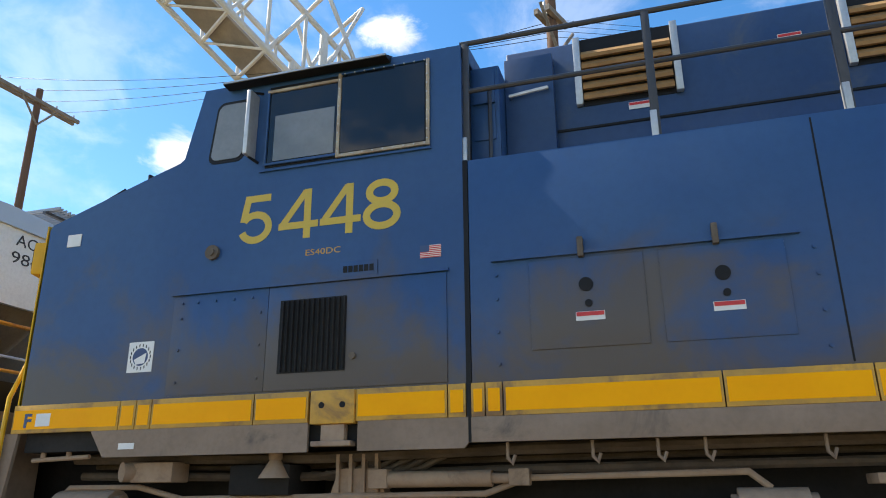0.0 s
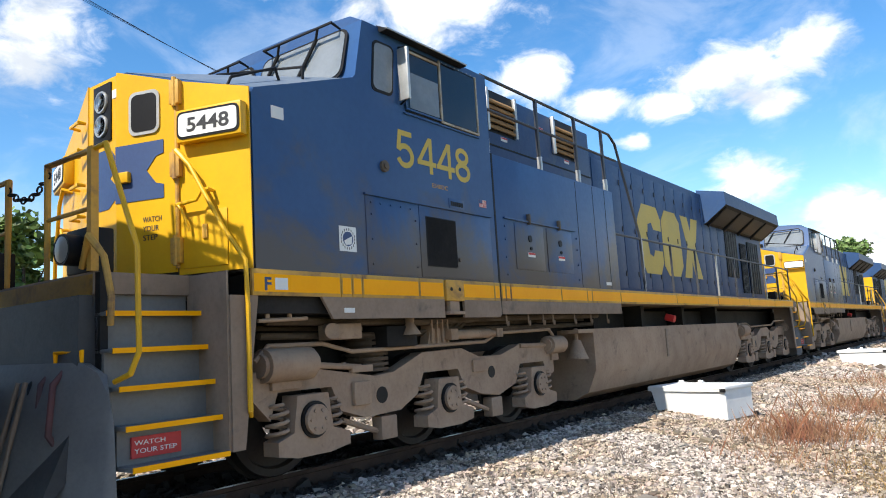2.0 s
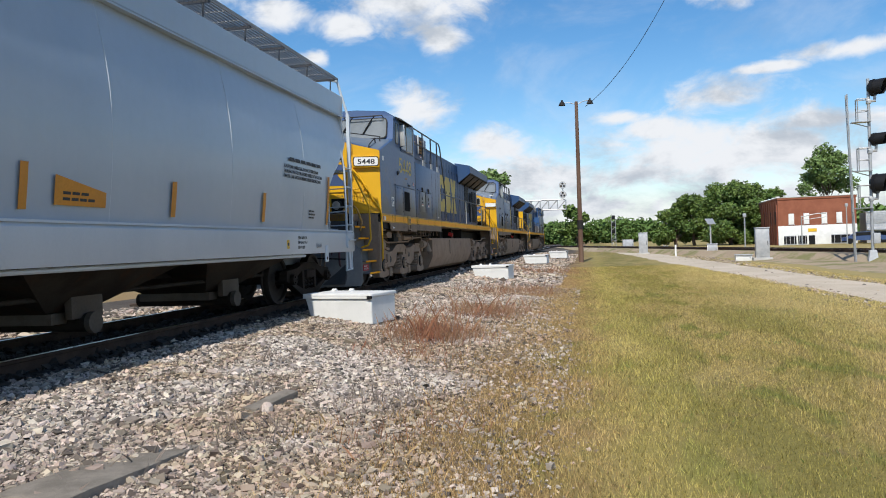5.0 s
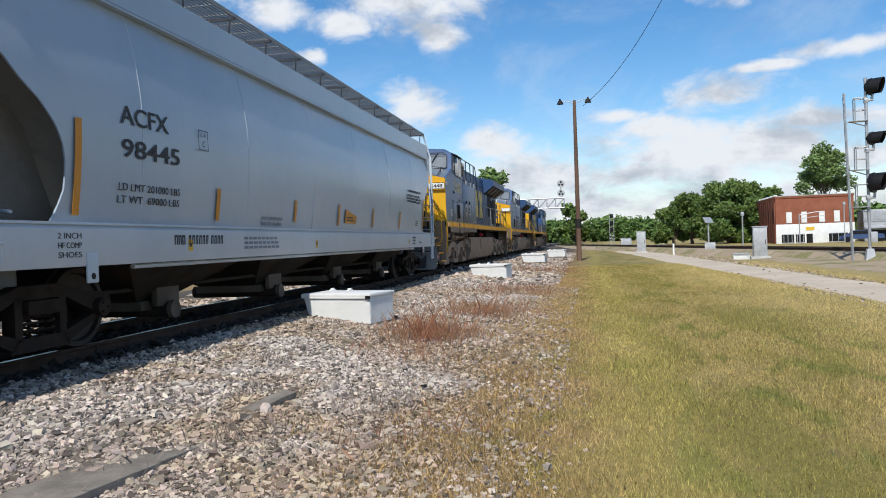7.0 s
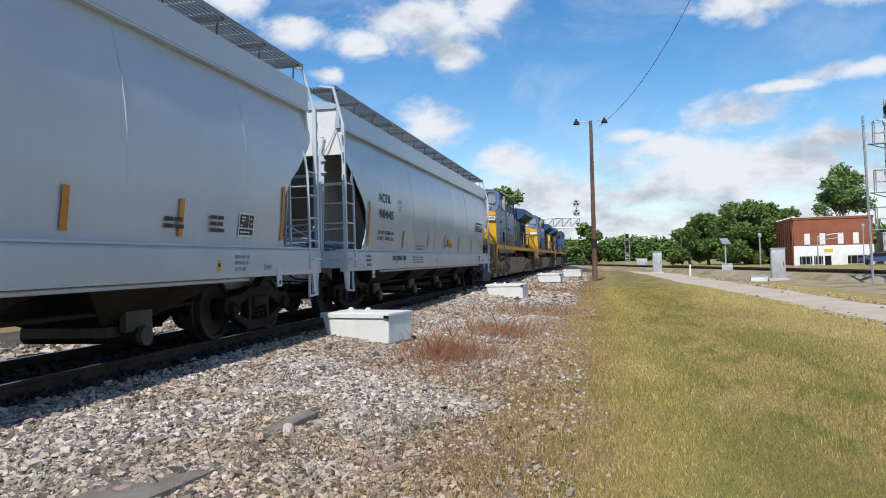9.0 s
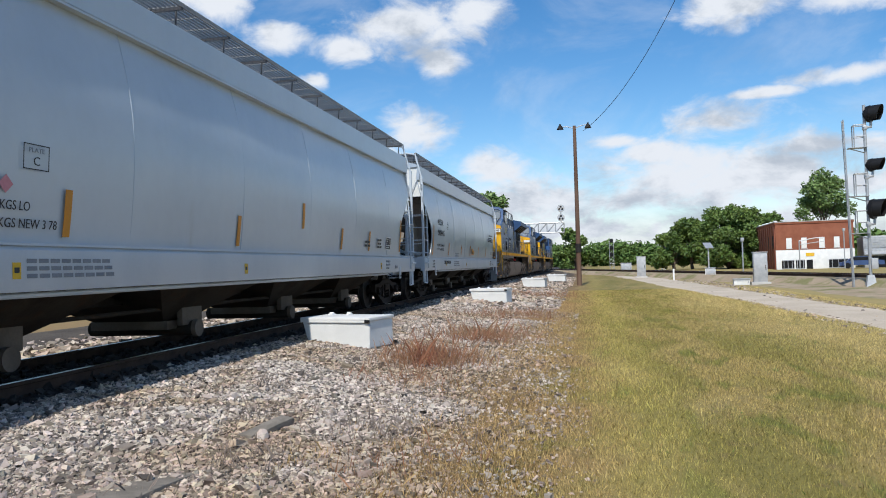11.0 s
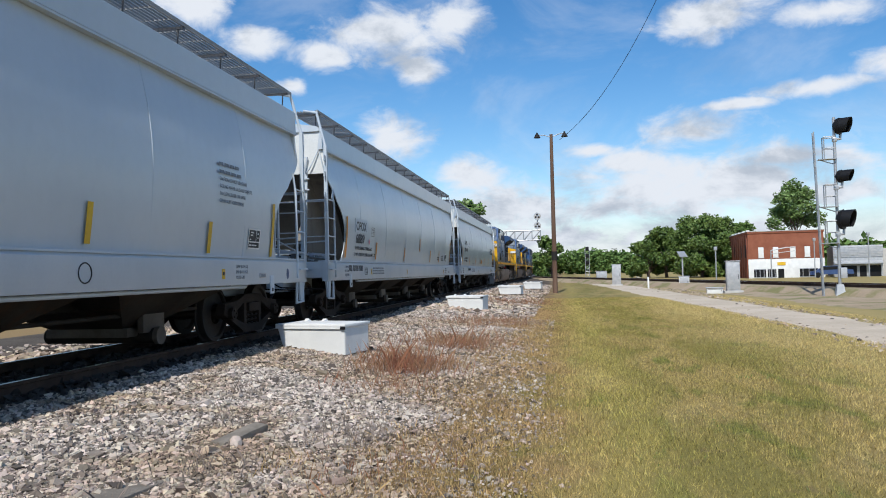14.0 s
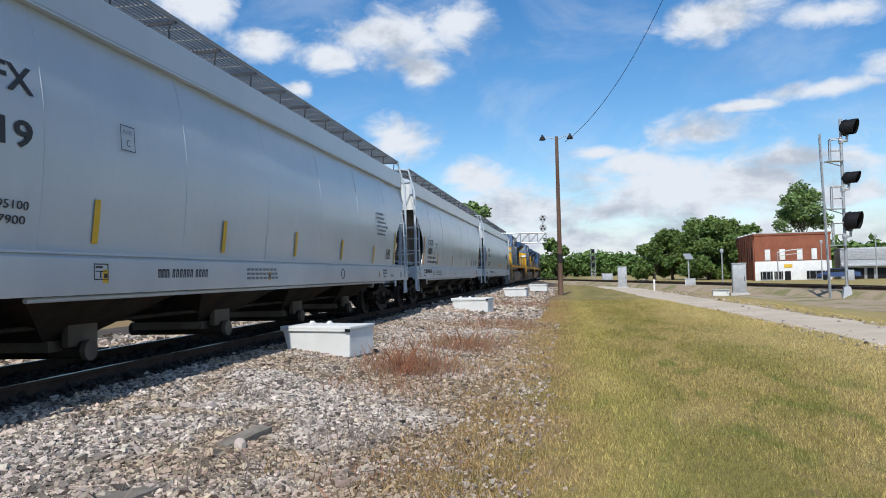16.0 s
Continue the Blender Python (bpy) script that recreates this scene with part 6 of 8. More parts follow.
    # block emblem across the front, plain shapes
    for s, pts in ((0, [(-0.22, 0.2), (-0.1, 0.28), (0.12, 0.28), (0.2, 0.2), (0.2, 0.06), (0.12, 0.0), (0.22, -0.08), (0.22, -0.2), (0.1, -0.28), (-0.1, -0.28), (-0.22, -0.18), (-0.2, -0.06), (-0.12, 0.0), (-0.2, 0.06)]),):
        bm = prism(bmesh.new(), pts, "z", 0, 0.003)
        bmesh.ops.triangulate(bm, faces=[f for f in bm.faces if len(f.verts) > 4])
        part("emblem", moved(bm, facing((0.0, -5.391, 3.34), (1, 0, 0), (0, 0, 1))), NAVY, ctr, "blue block emblem")
    # grab irons down the far corner of the nose, and the chain across the end rails
    for z in (2.75, 3.05, 3.35, 3.68, 3.95):
        part("grab_iron", tube(bmesh.new(), [(-0.30, -5.40, z), (-0.30, -5.47, z), (-0.52, -5.43, z), (-0.54, -5.33, z)], 0.014), YELLOW, L)
    bm = bmesh.new()
    for k in range(11):
        u = k / 10
        c = Vector((-0.35 + 0.7 * u, -6.05, 3.22 - 0.55 * u * (1 - u)))
        n = 8
        ring = [c + Vector((0.045 * math.cos(6.2832 * i / n), 0.028 * math.sin(6.2832 * i / n) * (k % 2), 0.028 * math.sin(6.2832 * i / n) * (1 - k % 2))) for i in range(n)]
        tube(bm, ring + ring[:1], 0.008, n=5)
    part("chain", bm, DARK, L, "rusty safety chain across the end platform")
    part("placard", box(0.16, 0.24, -5.396, -5.392, 4.08, 4.16), WHITE, L)
    # windshield
    ws_n = Vector((0, -(5.03 - 4.36), -(3.66 - 3.5))).normalized()
    ws_up = Vector((0, 0.16, 0.67)).normalized()
    for s in (-1, 1):
        m = facing((s * 0.74, -3.583, 4.70), (1, 0, 0), ws_up)
        w = part("windshield", moved(prism(bmesh.new(), rounded(1.34, 0.60, 0.12), "z", 0.012, 0.022), m), BLACK, L, "rounded windshield with black rubber seal")
        part("pane", moved(prism(bmesh.new(), rounded(1.28, 0.54, 0.10), "z", 0.024, 0.03), m), SHEENGLASS, w)
        P = lambda u, v, d: m @ Vector((u, v, d))
        bm = tube(bmesh.new(), [P(-0.5, 0.3, 0.03), P(-0.5, 0.3, 0.16), P(0.55, 0.3, 0.16), P(0.55, 0.3, 0.03)], 0.012)
        for u in (-0.25, 0.35):
            tube(bm, [P(u, 0.3, 0.16), P(u - 0.12, 0.22, 0.06), P(u - 0.32, -0.12, 0.05)], 0.014)
            rod(bm, P(u - 0.1, 0.25, 0.07), P(u - 0.34, -0.15, 0.045), 0.02)
        part("wiper", bm, BLACK, w, "black windshield wipers on a rail")
    bm = tube(bmesh.new(), [(1.35, -4.15, 4.28), (1.35, -4.15, 4.40), (0.25, -4.3, 4.58), (0.25, -4.3, 4.46)], 0.014)
    part("grab_iron", bm, BLACK, L, "black grab iron on the nose roof")
    bm = tube(bmesh.new(), [(-1.35, -4.15, 4.28), (-1.35, -4.15, 4.40), (-0.35, -4.3, 4.58), (-0.35, -4.3, 4.46)], 0.014)
    part("grab_iron", bm, BLACK, L, "black grab iron on the nose roof")
    bm = tube(bmesh.new(), [(1.3, -5.0, 4.0), (1.3, -4.95, 4.1), (1.3, -4.45, 4.32), (1.3, -4.4, 4.2)], 0.013)
    part("grab_iron", bm, BLACK, L, "black grab irons on the nose roof")
    bm = rod(bmesh.new(), (0.05, -4.2, 4.42), (0.05, -4.2, 4.56), 0.11, n=18)
    part("antenna", bm, BLACK, L)
    # equipment cabinets at full width with a set-back upper body
    bm = box(-W, W, -1.165, 2.55, 2.36, 4.03, 0.015)
    part("cabinet", bm, BLUE, L, "blue equipment cabinet at full width")
    bm = hull([(sx * 1.0, y, z) for sx in (-1, 1) for y in (-0.95, 3.0) for z in (4.02, 5.24)] + [(sx * 0.6, y, 5.32) for sx in (-1, 1) for y in (-0.95, 3.0)], 0.015)
    part("upper_body", bm, BLUE_TOP, L, "blue upper body with filter vents")
    for s in (-1, 1):
        o = s * 1.0
        def ub(y0, y1, z0, z1, d0, d1, bev=0.0):
            return box(min(o + s * d0, o + s * d1), max(o + s * d0, o + s * d1), y0, y1, z0, z1, bev)
        part("seam", ub(-0.94, 3.0, 4.43, 4.45, 0.0, 0.012), BLACK, L)
        part("locker", ub(-0.95, -0.55, 4.03, 5.12, 0.0, 0.10, 0.01), BLUE_TOP, L)
        for y0 in (-0.38, 1.60):
            v = part("filter_vent", ub(y0, y0 + 0.82, 4.63, 5.25, 0.0, 0.006), BLACK, L, "filter vent with tan slats")
            for k in range(6):
                z = 4.68 + k * 0.095
                if z < 5.15:
                    part("slat", hull([(o + s * a, y, z + b) for y in (y0 + 0.06, y0 + 0.76) for a, b in ((0.006, 0), (0.05, -0.01), (0.055, 0.02), (0.006, 0.075))]), TAN, v)
            for ya in (y0, y0 + 0.77):
                part("frame", ub(ya, ya + 0.055, 4.63, 5.25, 0.006, 0.06, 0.005), ALUM, v)
        for y, z in ((0.02, 4.58), (1.16, 4.97), (2.0, 4.58)):
            lb = part("warning_label", ub(y, y + 0.17, z - 0.035, z + 0.025, 0.0, 0.008), WHITE, L)
            part("band", ub(y + 0.005, y + 0.165, z - 0.002, z + 0.02, 0.008, 0.010), RED, lb)
        o = s * W
        # access doors on the cabinet
        part("drip_edge", box(min(o, o + s * 0.03), max(o, o + s * 0.03), -1.0, 0.98, 3.215, 3.235), BLUE, L)
        for y0 in (-0.74, 0.12):
            d = part("access_door", box(min(o, o + s * 0.01), max(o, o + s * 0.01), y0, y0 + 0.76, 2.58, 3.19, 0.003), BLUE, L, "hinged access door")
            hx = y0 + 0.36
            part("hinge", box(min(o, o + s * 0.05), max(o, o + s * 0.05), hx - 0.02, hx + 0.02, 3.19, 3.33, 0.008), CAP, d)
            part("lock", rod(bmesh.new(), (o, hx + 0.02, 3.0), (o + s * 0.02, hx + 0.02, 3.0), 0.048, n=20), BLACK, d)
            part("latch", rod(bmesh.new(), (o, hx + 0.03, 2.87), (o + s * 0.025, hx + 0.03, 2.87), 0.024, n=14), BLACK, d)
            lb = part("warning_label", box(min(o, o + s * 0.014), max(o, o + s * 0.014), hx - 0.06, hx + 0.13, 2.755, 2.815), WHITE, d, "small red and white warning label")
            part("band", box(min(o, o + s * 0.017), max(o, o + s * 0.017), hx - 0.055, hx + 0.125, 2.785, 2.812), RED, lb)
        bm = bmesh.new()
        for y in (-0.97, 1.05):
            for z in (2.5, 2.72, 2.95, 3.12):
                rod(bm, (o, y, z), (o + s * 0.014, y, z), 0.014, n=6)
        part("bolt", bm, BLUE, L)
        for y in (1.15, 1.75, 2.2):
            part("seam", box(min(o - s * 0.005, o + s * 0.002), max(o - s * 0.005, o + s * 0.002), y, y + 0.012, 2.4, 4.0), BLACK, L)
        # upper handrail
        hr = part("handrail", tube(bmesh.new(), [(s * 1.5, -1.22, 5.07), (s * 1.5, 2.75, 5.07), (s * 1.5, 2.98, 4.95), (s * 1.5, 3.75, 3.40), (s * 1.5, 3.8, 2.38)], 0.022), RAILB, L, "dark steel handrail")
        part("mid_rail", tube(bmesh.new(), [(s * 1.5, -1.25, 4.64), (s * 1.5, 2.95, 4.64)], 0.02), RAILB, hr)
        for y, z0 in ((-1.18, 4.03), (0.20, 4.03), (1.42, 4.03), (2.42, 4.03)):
            bm = box(s * 1.5 - 0.02, s * 1.5 + 0.02, y - 0.03, y + 0.03, z0 - 0.02, 5.07, 0.006)
            part("post", bm, RAILB, hr)
            part("post_foot", box(s * 1.5 - 0.02, s * 1.5 + 0.045, y - 0.035, y + 0.012, z0 - 0.05, z0 + 0.2, 0.005), ALUM, hr)
        part("bracket", tube(bmesh.new(), [(s * 1.02, -0.9, 4.75), (s * 1.14, -0.9, 4.75), (s * 1.14, -0.6, 4.78), (s * 1.02, -0.6, 4.84)], 0.012), ALUM, L)
    # conduit cabinet behind the cab
    for s in (-1, 1):
        cc = part("conduit_cabinet", box(min(s * 0.9, s * 1.30), max(s * 0.9, s * 1.30), -1.195, -0.955, 4.03, 4.96, 0.012), BLUE, L, "narrow blue conduit cabinet behind the cab")
        part("cover", box(min(s * 1.30, s * 1.32), max(s * 1.30, s * 1.32), -1.17, -0.99, 4.62, 4.92, 0.006), BLUE, cc)
        part("cover", box(min(s * 1.30, s * 1.315), max(s * 1.30, s * 1.315), -1.17, -0.99, 4.30, 4.58, 0.006), BLUE, cc)
        part("conduit", tube(bmesh.new(), [(s * 1.33, -1.03, 4.03), (s * 1.33, -1.03, 4.7), (s * 1.25, -0.99, 4.8)], 0.016), RAILB, cc)
    # long hood
    bm = hull([(sx * 0.95, y, z) for sx in (-1, 1) for y in (3.0, 15.1) for z in (2.36, 5.0)] + [(sx * 0.6, y, 5.14) for sx in (-1, 1) for y in (3.0, 15.1)], 0.015)
    part("long_hood", bm, BLUE_TOP, L, "blue engine hood with tall doors")
    for s in (-1, 1):
        o = s * 0.95
        for k in range(14):
            y = 3.15 + k * 0.62
            hd = part("hood_door", box(min(o, o + s * 0.012), max(o, o + s * 0.012), y, y + 0.595, 2.52, 4.86, 0.005), BLUE_TOP, L, "hinged hood door")
            bm = bmesh.new()
            for z in (2.75, 3.6, 4.5):
                bx(bm, min(o, o + s * 0.03), max(o, o + s * 0.03), y + 0.53, y + 0.56, z, z + 0.1, 0.004)
            part("latch", bm, RAILB, hd)
        for y0, y1, z0, z1 in ((11.2, 12.3, 3.0, 4.3), (12.6, 13.2, 2.6, 4.0), (13.4, 14.6, 2.6, 4.1)):
            g = part("side_grille", box(min(o, o + s * 0.03), max(o, o + s * 0.03), y0, y1, z0, z1, 0.01), BLACK, L, "black mesh side grille")
            for k in range(5):
                yy = y0 + (y1 - y0) * (k + 0.5) / 5
                part("bar", box(min(o, o + s * 0.045), max(o, o + s * 0.045), yy - 0.012, yy + 0.012, z0, z1), RAILB, g)
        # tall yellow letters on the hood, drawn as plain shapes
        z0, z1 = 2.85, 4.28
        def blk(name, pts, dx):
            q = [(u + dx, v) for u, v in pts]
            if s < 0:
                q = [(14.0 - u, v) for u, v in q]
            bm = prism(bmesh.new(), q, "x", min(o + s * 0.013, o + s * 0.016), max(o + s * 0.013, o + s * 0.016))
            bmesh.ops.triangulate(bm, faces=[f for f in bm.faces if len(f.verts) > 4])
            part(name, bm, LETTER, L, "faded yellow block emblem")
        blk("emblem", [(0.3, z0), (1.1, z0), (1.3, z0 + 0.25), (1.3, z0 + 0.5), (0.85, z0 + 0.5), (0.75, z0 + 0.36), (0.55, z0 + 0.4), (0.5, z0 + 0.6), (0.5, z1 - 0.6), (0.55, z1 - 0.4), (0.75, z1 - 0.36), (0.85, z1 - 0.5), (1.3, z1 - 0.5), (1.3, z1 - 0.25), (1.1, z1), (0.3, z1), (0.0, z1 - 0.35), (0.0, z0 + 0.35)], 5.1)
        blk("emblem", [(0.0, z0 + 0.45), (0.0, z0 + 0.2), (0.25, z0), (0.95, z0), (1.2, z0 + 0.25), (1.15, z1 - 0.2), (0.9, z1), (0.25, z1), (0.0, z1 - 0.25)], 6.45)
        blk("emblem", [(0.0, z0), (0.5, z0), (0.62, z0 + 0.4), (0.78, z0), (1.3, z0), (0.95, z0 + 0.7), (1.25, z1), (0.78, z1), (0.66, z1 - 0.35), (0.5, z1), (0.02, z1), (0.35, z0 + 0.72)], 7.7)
        # walkway handrail
        hr = part("handrail", tube(bmesh.new(), [(s * 1.5, 2.56, 3.34), (s * 1.5, 15.9, 3.34)], 0.02), RAILB, L, "grey walkway handrail")
        for k in range(9):
            y = 3.8 + k * 1.5
            part("post", box(s * 1.5 - 0.018, s * 1.5 + 0.018, y - 0.022, y + 0.022, 2.36, 3.36, 0.005), RAILB if k % 3 else ALUM, hr)
        # radiator wing
        wing = [(o * 0.9, 5.12), (s * 1.52, 4.98), (s * 1.54, 4.66), (s * 1.50, 4.62), (s * 1.0, 4.25), (o * 0.9, 4.25)]
        rw = part("radiator_wing", prism(bmesh.new(), wing, "y", 9.5, 15.15), [BLUE_TOP, DARK], L, "overhanging radiator wing")
        # faces that point down take the darker second material
        for f in rw.data.polygons:
            f.material_index = int(f.normal.z < -0.3)
        for k in range(4):
            y0 = 9.75 + k * 1.35
            part("screen", hull([(s * 1.47, y, 4.59) for y in (y0, y0 + 1.05)] + [(s * 1.06, y, 4.285) for y in (y0, y0 + 1.05)] + [(s * 1.49, y, 4.585) for y in (y0, y0 + 1.05)] + [(s * 1.08, y, 4.27) for y in (y0, y0 + 1.05)]), BLACK, rw)
            part("rib", hull([(s * 1.52, y0 - 0.12, 4.60), (s * 1.52, y0 - 0.04, 4.60), (s * 1.02, y0 - 0.12, 4.18), (s * 1.02, y0 - 0.04, 4.18), (s * 1.48, y0 - 0.12, 4.63), (s * 1.48, y0 - 0.04, 4.63), (s * 1.0, y0 - 0.12, 4.25), (s * 1.0, y0 - 0.04, 4.25)]), DARK, rw)
        # fuel tank
    ft = [(-1.36, 1.78), (1.36, 1.78), (1.38, 1.70), (1.38, 1.15), (1.22, 0.80), (0.95, 0.68), (-0.95, 0.68), (-1.22, 0.80), (-1.38, 1.15), (-1.38, 1.70)]
    tank = part("fuel_tank", prism(bmesh.new(), ft, "y", 1.75, 9.95), DUST, L, "large dusty fuel tank")
    part("gauge", box(1.375, 1.40, 4.9, 4.98, 1.2, 1.72, 0.005), SKIRT, tank)
    for y in (2.4, 4.5, 6.8, 9.2):
        part("tank_hanger", box(-1.1, 1.1, y, y + 0.15, 1.78, 2.2), DARK, L)
    part("filler_cap", rod(bmesh.new(), (1.25, 5.4, 1.95), (1.42, 5.4, 1.9), 0.07, n=14), RED, L, "red fuel filler cap")
    bm = rod(bmesh.new(), (1.28, 1.35, 1.62), (1.28, 1.35, 1.36), 0.06, 0.155, n=24)
    rod(bm, (1.28, 1.35, 1.36), (1.28, 1.35, 1.335), 0.165, n=24)
    rod(bm, (1.28, 1.35, 1.62), (1.28, 1.35, 1.8), 0.03)
    bx(bm, 1.1, 1.4, 1.2, 1.7, 1.72, 1.78, 0.01)
    part("bell", bm, DUST, L, "dusty warning bell")
    # pipes and fittings under the cab
    bm = bmesh.new()
    tube(bm, [(1.32, -3.9, 1.86), (1.45, -3.98, 1.86)], 0.075, n=16)
    bx(bm, 1.2, 1.42, -3.93, -3.55, 1.78, 1.93, 0.015)
    part("sand_trap", bm, DUST, L)
    bm = rod(bmesh.new(), (1.35, -2.72, 1.93), (1.35, -2.72, 1.80), 0.04, 0.12, n=18)
    rod(bm, (1.35, -2.72, 1.98), (1.35, -2.72, 1.93), 0.05, n=12)
    part("horn_bell", bm, DUST, L)
    for s in (-1, 1):
        bm = bmesh.new()
        for k, (z, x) in enumerate(((1.92, 1.0), (1.84, 1.15), (1.97, 1.25))):
            bm = tube(bmesh.new(), [(s * x, -4.6, z), (s * x, -3.0 + 0.3 * k, z - 0.03), (s * x, -1.0, z), (s * x, 2.2, z + 0.02)], 0.025 + 0.008 * k)
            part("pipe_run", bm, GRIME, L)
        bm = bmesh.new()
        for k in range(5):
            y = -1.85 + k * 0.12
            bm = tube(bmesh.new(), [(s * 1.2, y, 1.98), (s * 1.22, y - 0.25, 1.86), (s * 1.15, y - 0.75, 1.80), (s * 1.0, y - 1.1, 1.84)], 0.022)
            part("cable", bm, GRIME, L)
        bm = rod(bmesh.new(), (s * 1.3, -1.85, 1.78), (s * 1.3, -1.1, 1.78), 0.055, n=16)
        rod(bm, (s * 1.3, -1.1, 1.78), (s * 1.3, -0.9, 1.78), 0.035, n=12)
        bx(bm, s * 1.3 - 0.05, s * 1.3 + 0.05, -0.98, -0.84, 1.73, 1.84, 0.01)
        bx(bm, s * 1.3 - 0.06, s * 1.3 + 0.06, -1.98, -1.84, 1.72, 1.85, 0.01)
        part("damper", bm, DUST, L)
        bm = bmesh.new()
        prism(bm, [(-2.32, 1.66), (-2.25, 1.86), (-1.95, 1.86), (-1.88, 1.66)], "x", s * 1.2 - 0.06, s * 1.2 + 0.06)
        for k in range(4):
            bx(bm, s * 1.2 - 0.07, s * 1.2 + 0.09, -2.26 + k * 0.1, -2.235 + k * 0.1, 1.7, 1.96)
        part("bolster_bracket", bm, DUST, L)
        bm = bmesh.new()
        for y in (-0.95, -0.4, 0.0, 0.28, 0.95, 1.5, 2.1):
            bm = tube(bmesh.new(), [(s * 1.48, y, 2.0), (s * 1.48, y, 1.9), (s * 1.48, y + 0.03, 1.87), (s * 1.48, y + 0.05, 1.92)], 0.011, n=6)
            part("hose_hook", bm, SKIRT, L)
        bm = bmesh.new()
        for y in (-4.75, -4.5):
            tube(bm, [(s * 1.45, y, 2.2), (s * 1.45, y, 1.98)], 0.022)
        tube(bm, [(s * 1.45, -4.85, 1.96), (s * 1.45, -4.3, 1.98)], 0.018)
        part("pipe_bracket", bm, DUST, L)
        bm = box(s * 1.0 - 0.35, s * 1.0 + 0.35, -3.1, -2.6, 1.68, 1.9, 0.02)
        part("air_box", bm, DARK, L)
        bm = bmesh.new()
        for k in range(7):
            rod(bm, (s * 0.95, -3.02, 1.44 + k * 0.055), (s * 0.95, -3.02, 1.475 + k * 0.055), 0.25, n=20)
            rod(bm, (s * 0.95, -3.02, 1.47 + k * 0.055), (s * 0.95, -3.02, 1.50 + k * 0.055), 0.2, n=16)
        part("rubber_spring", bm, GRIME, L, "ribbed rubber spring stack")
    loco_truck(L, (-4.15, -2.06, 0.02))
    loco_truck(L, (11.0, 13.05, 15.1))
    # front platform, steps, plow
    for end, y_out, y_in in ((0, -6.05, -4.9), (1, 16.4, 15.15)):
        d = -1 if end == 0 else 1
        part("platform", box(-1.05, 1.05, min(y_out, y_in), max(y_out, y_in), 2.2, 2.37, 0.01), SKIRT, L, "steel end platform")
        part("platform_edge", box(-1.05, 1.05, min(y_out, y_out - d * 0.012) if d < 0 else y_out, y_out if d < 0 else y_out + 0.012, 2.19, 2.35), OCHRE, L)
        bm = bmesh.new()
        prism(bm, [(y_out, 2.19), (y_out - d * 0.1, 1.2), (y_out + d * 0.32, 0.72), (y_out + d * 0.38, 0.72), (y_out + d * 0.12, 1.3), (y_out + d * 0.10, 2.19)], "x", -1.05, 1.05)
        bmesh.ops.recalc_face_normals(bm, faces=bm.faces[:])
        part("pilot", bm, PILOT, L, "dusty black pilot plate")
        for s in (-1, 1):
            hullpts = [(s * 0.02, y_out + d * 0.55, 0.66), (s * 0.02, y_out + d * 0.22, 1.72), (s * 1.35, y_out + d * 0.10, 0.66), (s * 1.08, y_out + d * 0.10, 1.70), (s * 1.25, y_out + d * 0.07, 1.62), (s * 1.35, y_out + d * 0.04, 1.45), (s * 1.38, y_out + d * 0.02, 1.25), (s * 1.38, y_out, 0.75), (s * 1.25, y_out, 1.60), (s * 1.08, y_out + d * 0.03, 1.69), (s * 0.02, y_out + d * 0.50, 0.66), (s * 0.02, y_out + d * 0.16, 1.72)]
            pw = part("snow_plow", hull(hullpts), PLOW, L, "black curved plow under the coupler")
            for dx in (0.50, 0.60):
                yb, yt = 0.60 - 0.30 * dx, 0.30 - 0.06 * dx
                part("stiffener", tube(bmesh.new(), [(s * (dx - 0.06), y_out + d * yb, 0.78), (s * dx, y_out + d * yt, 1.58)], 0.018), SKIRT, pw)
            part("grab_iron", tube(bmesh.new(), [(s * 0.75, y_out + d * 0.12, 1.70), (s * 0.75, y_out + d * 0.12, 1.78), (s * 1.05, y_out + d * 0.08, 1.78), (s * 1.05, y_out + d * 0.08, 1.70)], 0.014), STRIPE, pw)
        bm = box(-0.16, 0.16, min(y_out, y_out + d * 0.75), max(y_out, y_out + d * 0.75), 1.28, 1.52, 0.03)
        bx(bm, -0.2, 0.2, min(y_out + d * 0.45, y_out + d * 0.8), max(y_out + d * 0.45, y_out + d * 0.8), 1.2, 1.6, 0.04)
        part("coupler", bm, TRUCK, L, "knuckle coupler")
        bm = bmesh.new()
        for x in (-0.85, -0.55, -0.4, 0.4, 0.55, 0.7, 0.88):
            bm = tube(bmesh.new(), [(x, y_out + d * 0.02, 1.75), (x, y_out + d * 0.2, 1.55), (x * 1.02, y_out + d * 0.24, 1.2), (x * 1.05, y_out + d * 0.12, 1.0)], 0.024)
            part("air_hose", bm, HOSE if abs(x) > 0.6 else BLACK, L, "worn air brake hose")
        for s in (-1, 1):
            # step well
            y0, y1 = y_out + (0.02 if d < 0 else -0.02), y_out - d * 0.82
            st = part("stepwell", box(s * 1.30 - 0.28, s * 1.30 + 0.24, min(y1, y1 - d * 0.02), max(y1, y1 - d * 0.02), 0.95, 2.36), SKIRT, L, "grey step well side sheet")
            bm = prism(bmesh.new(), [(y1 - d * 0.02, 2.165), (y1 - d * 0.30, 2.165), (y1 - d * 0.14, 0.95), (y1 - d * 0.02, 0.95)], "x", s * W - 0.03 * (s > 0), s * W + 0.03 * (s < 0))
            bmesh.ops.recalc_face_normals(bm, faces=bm.faces[:])
            part("side_sheet", bm, SKIRT, st)
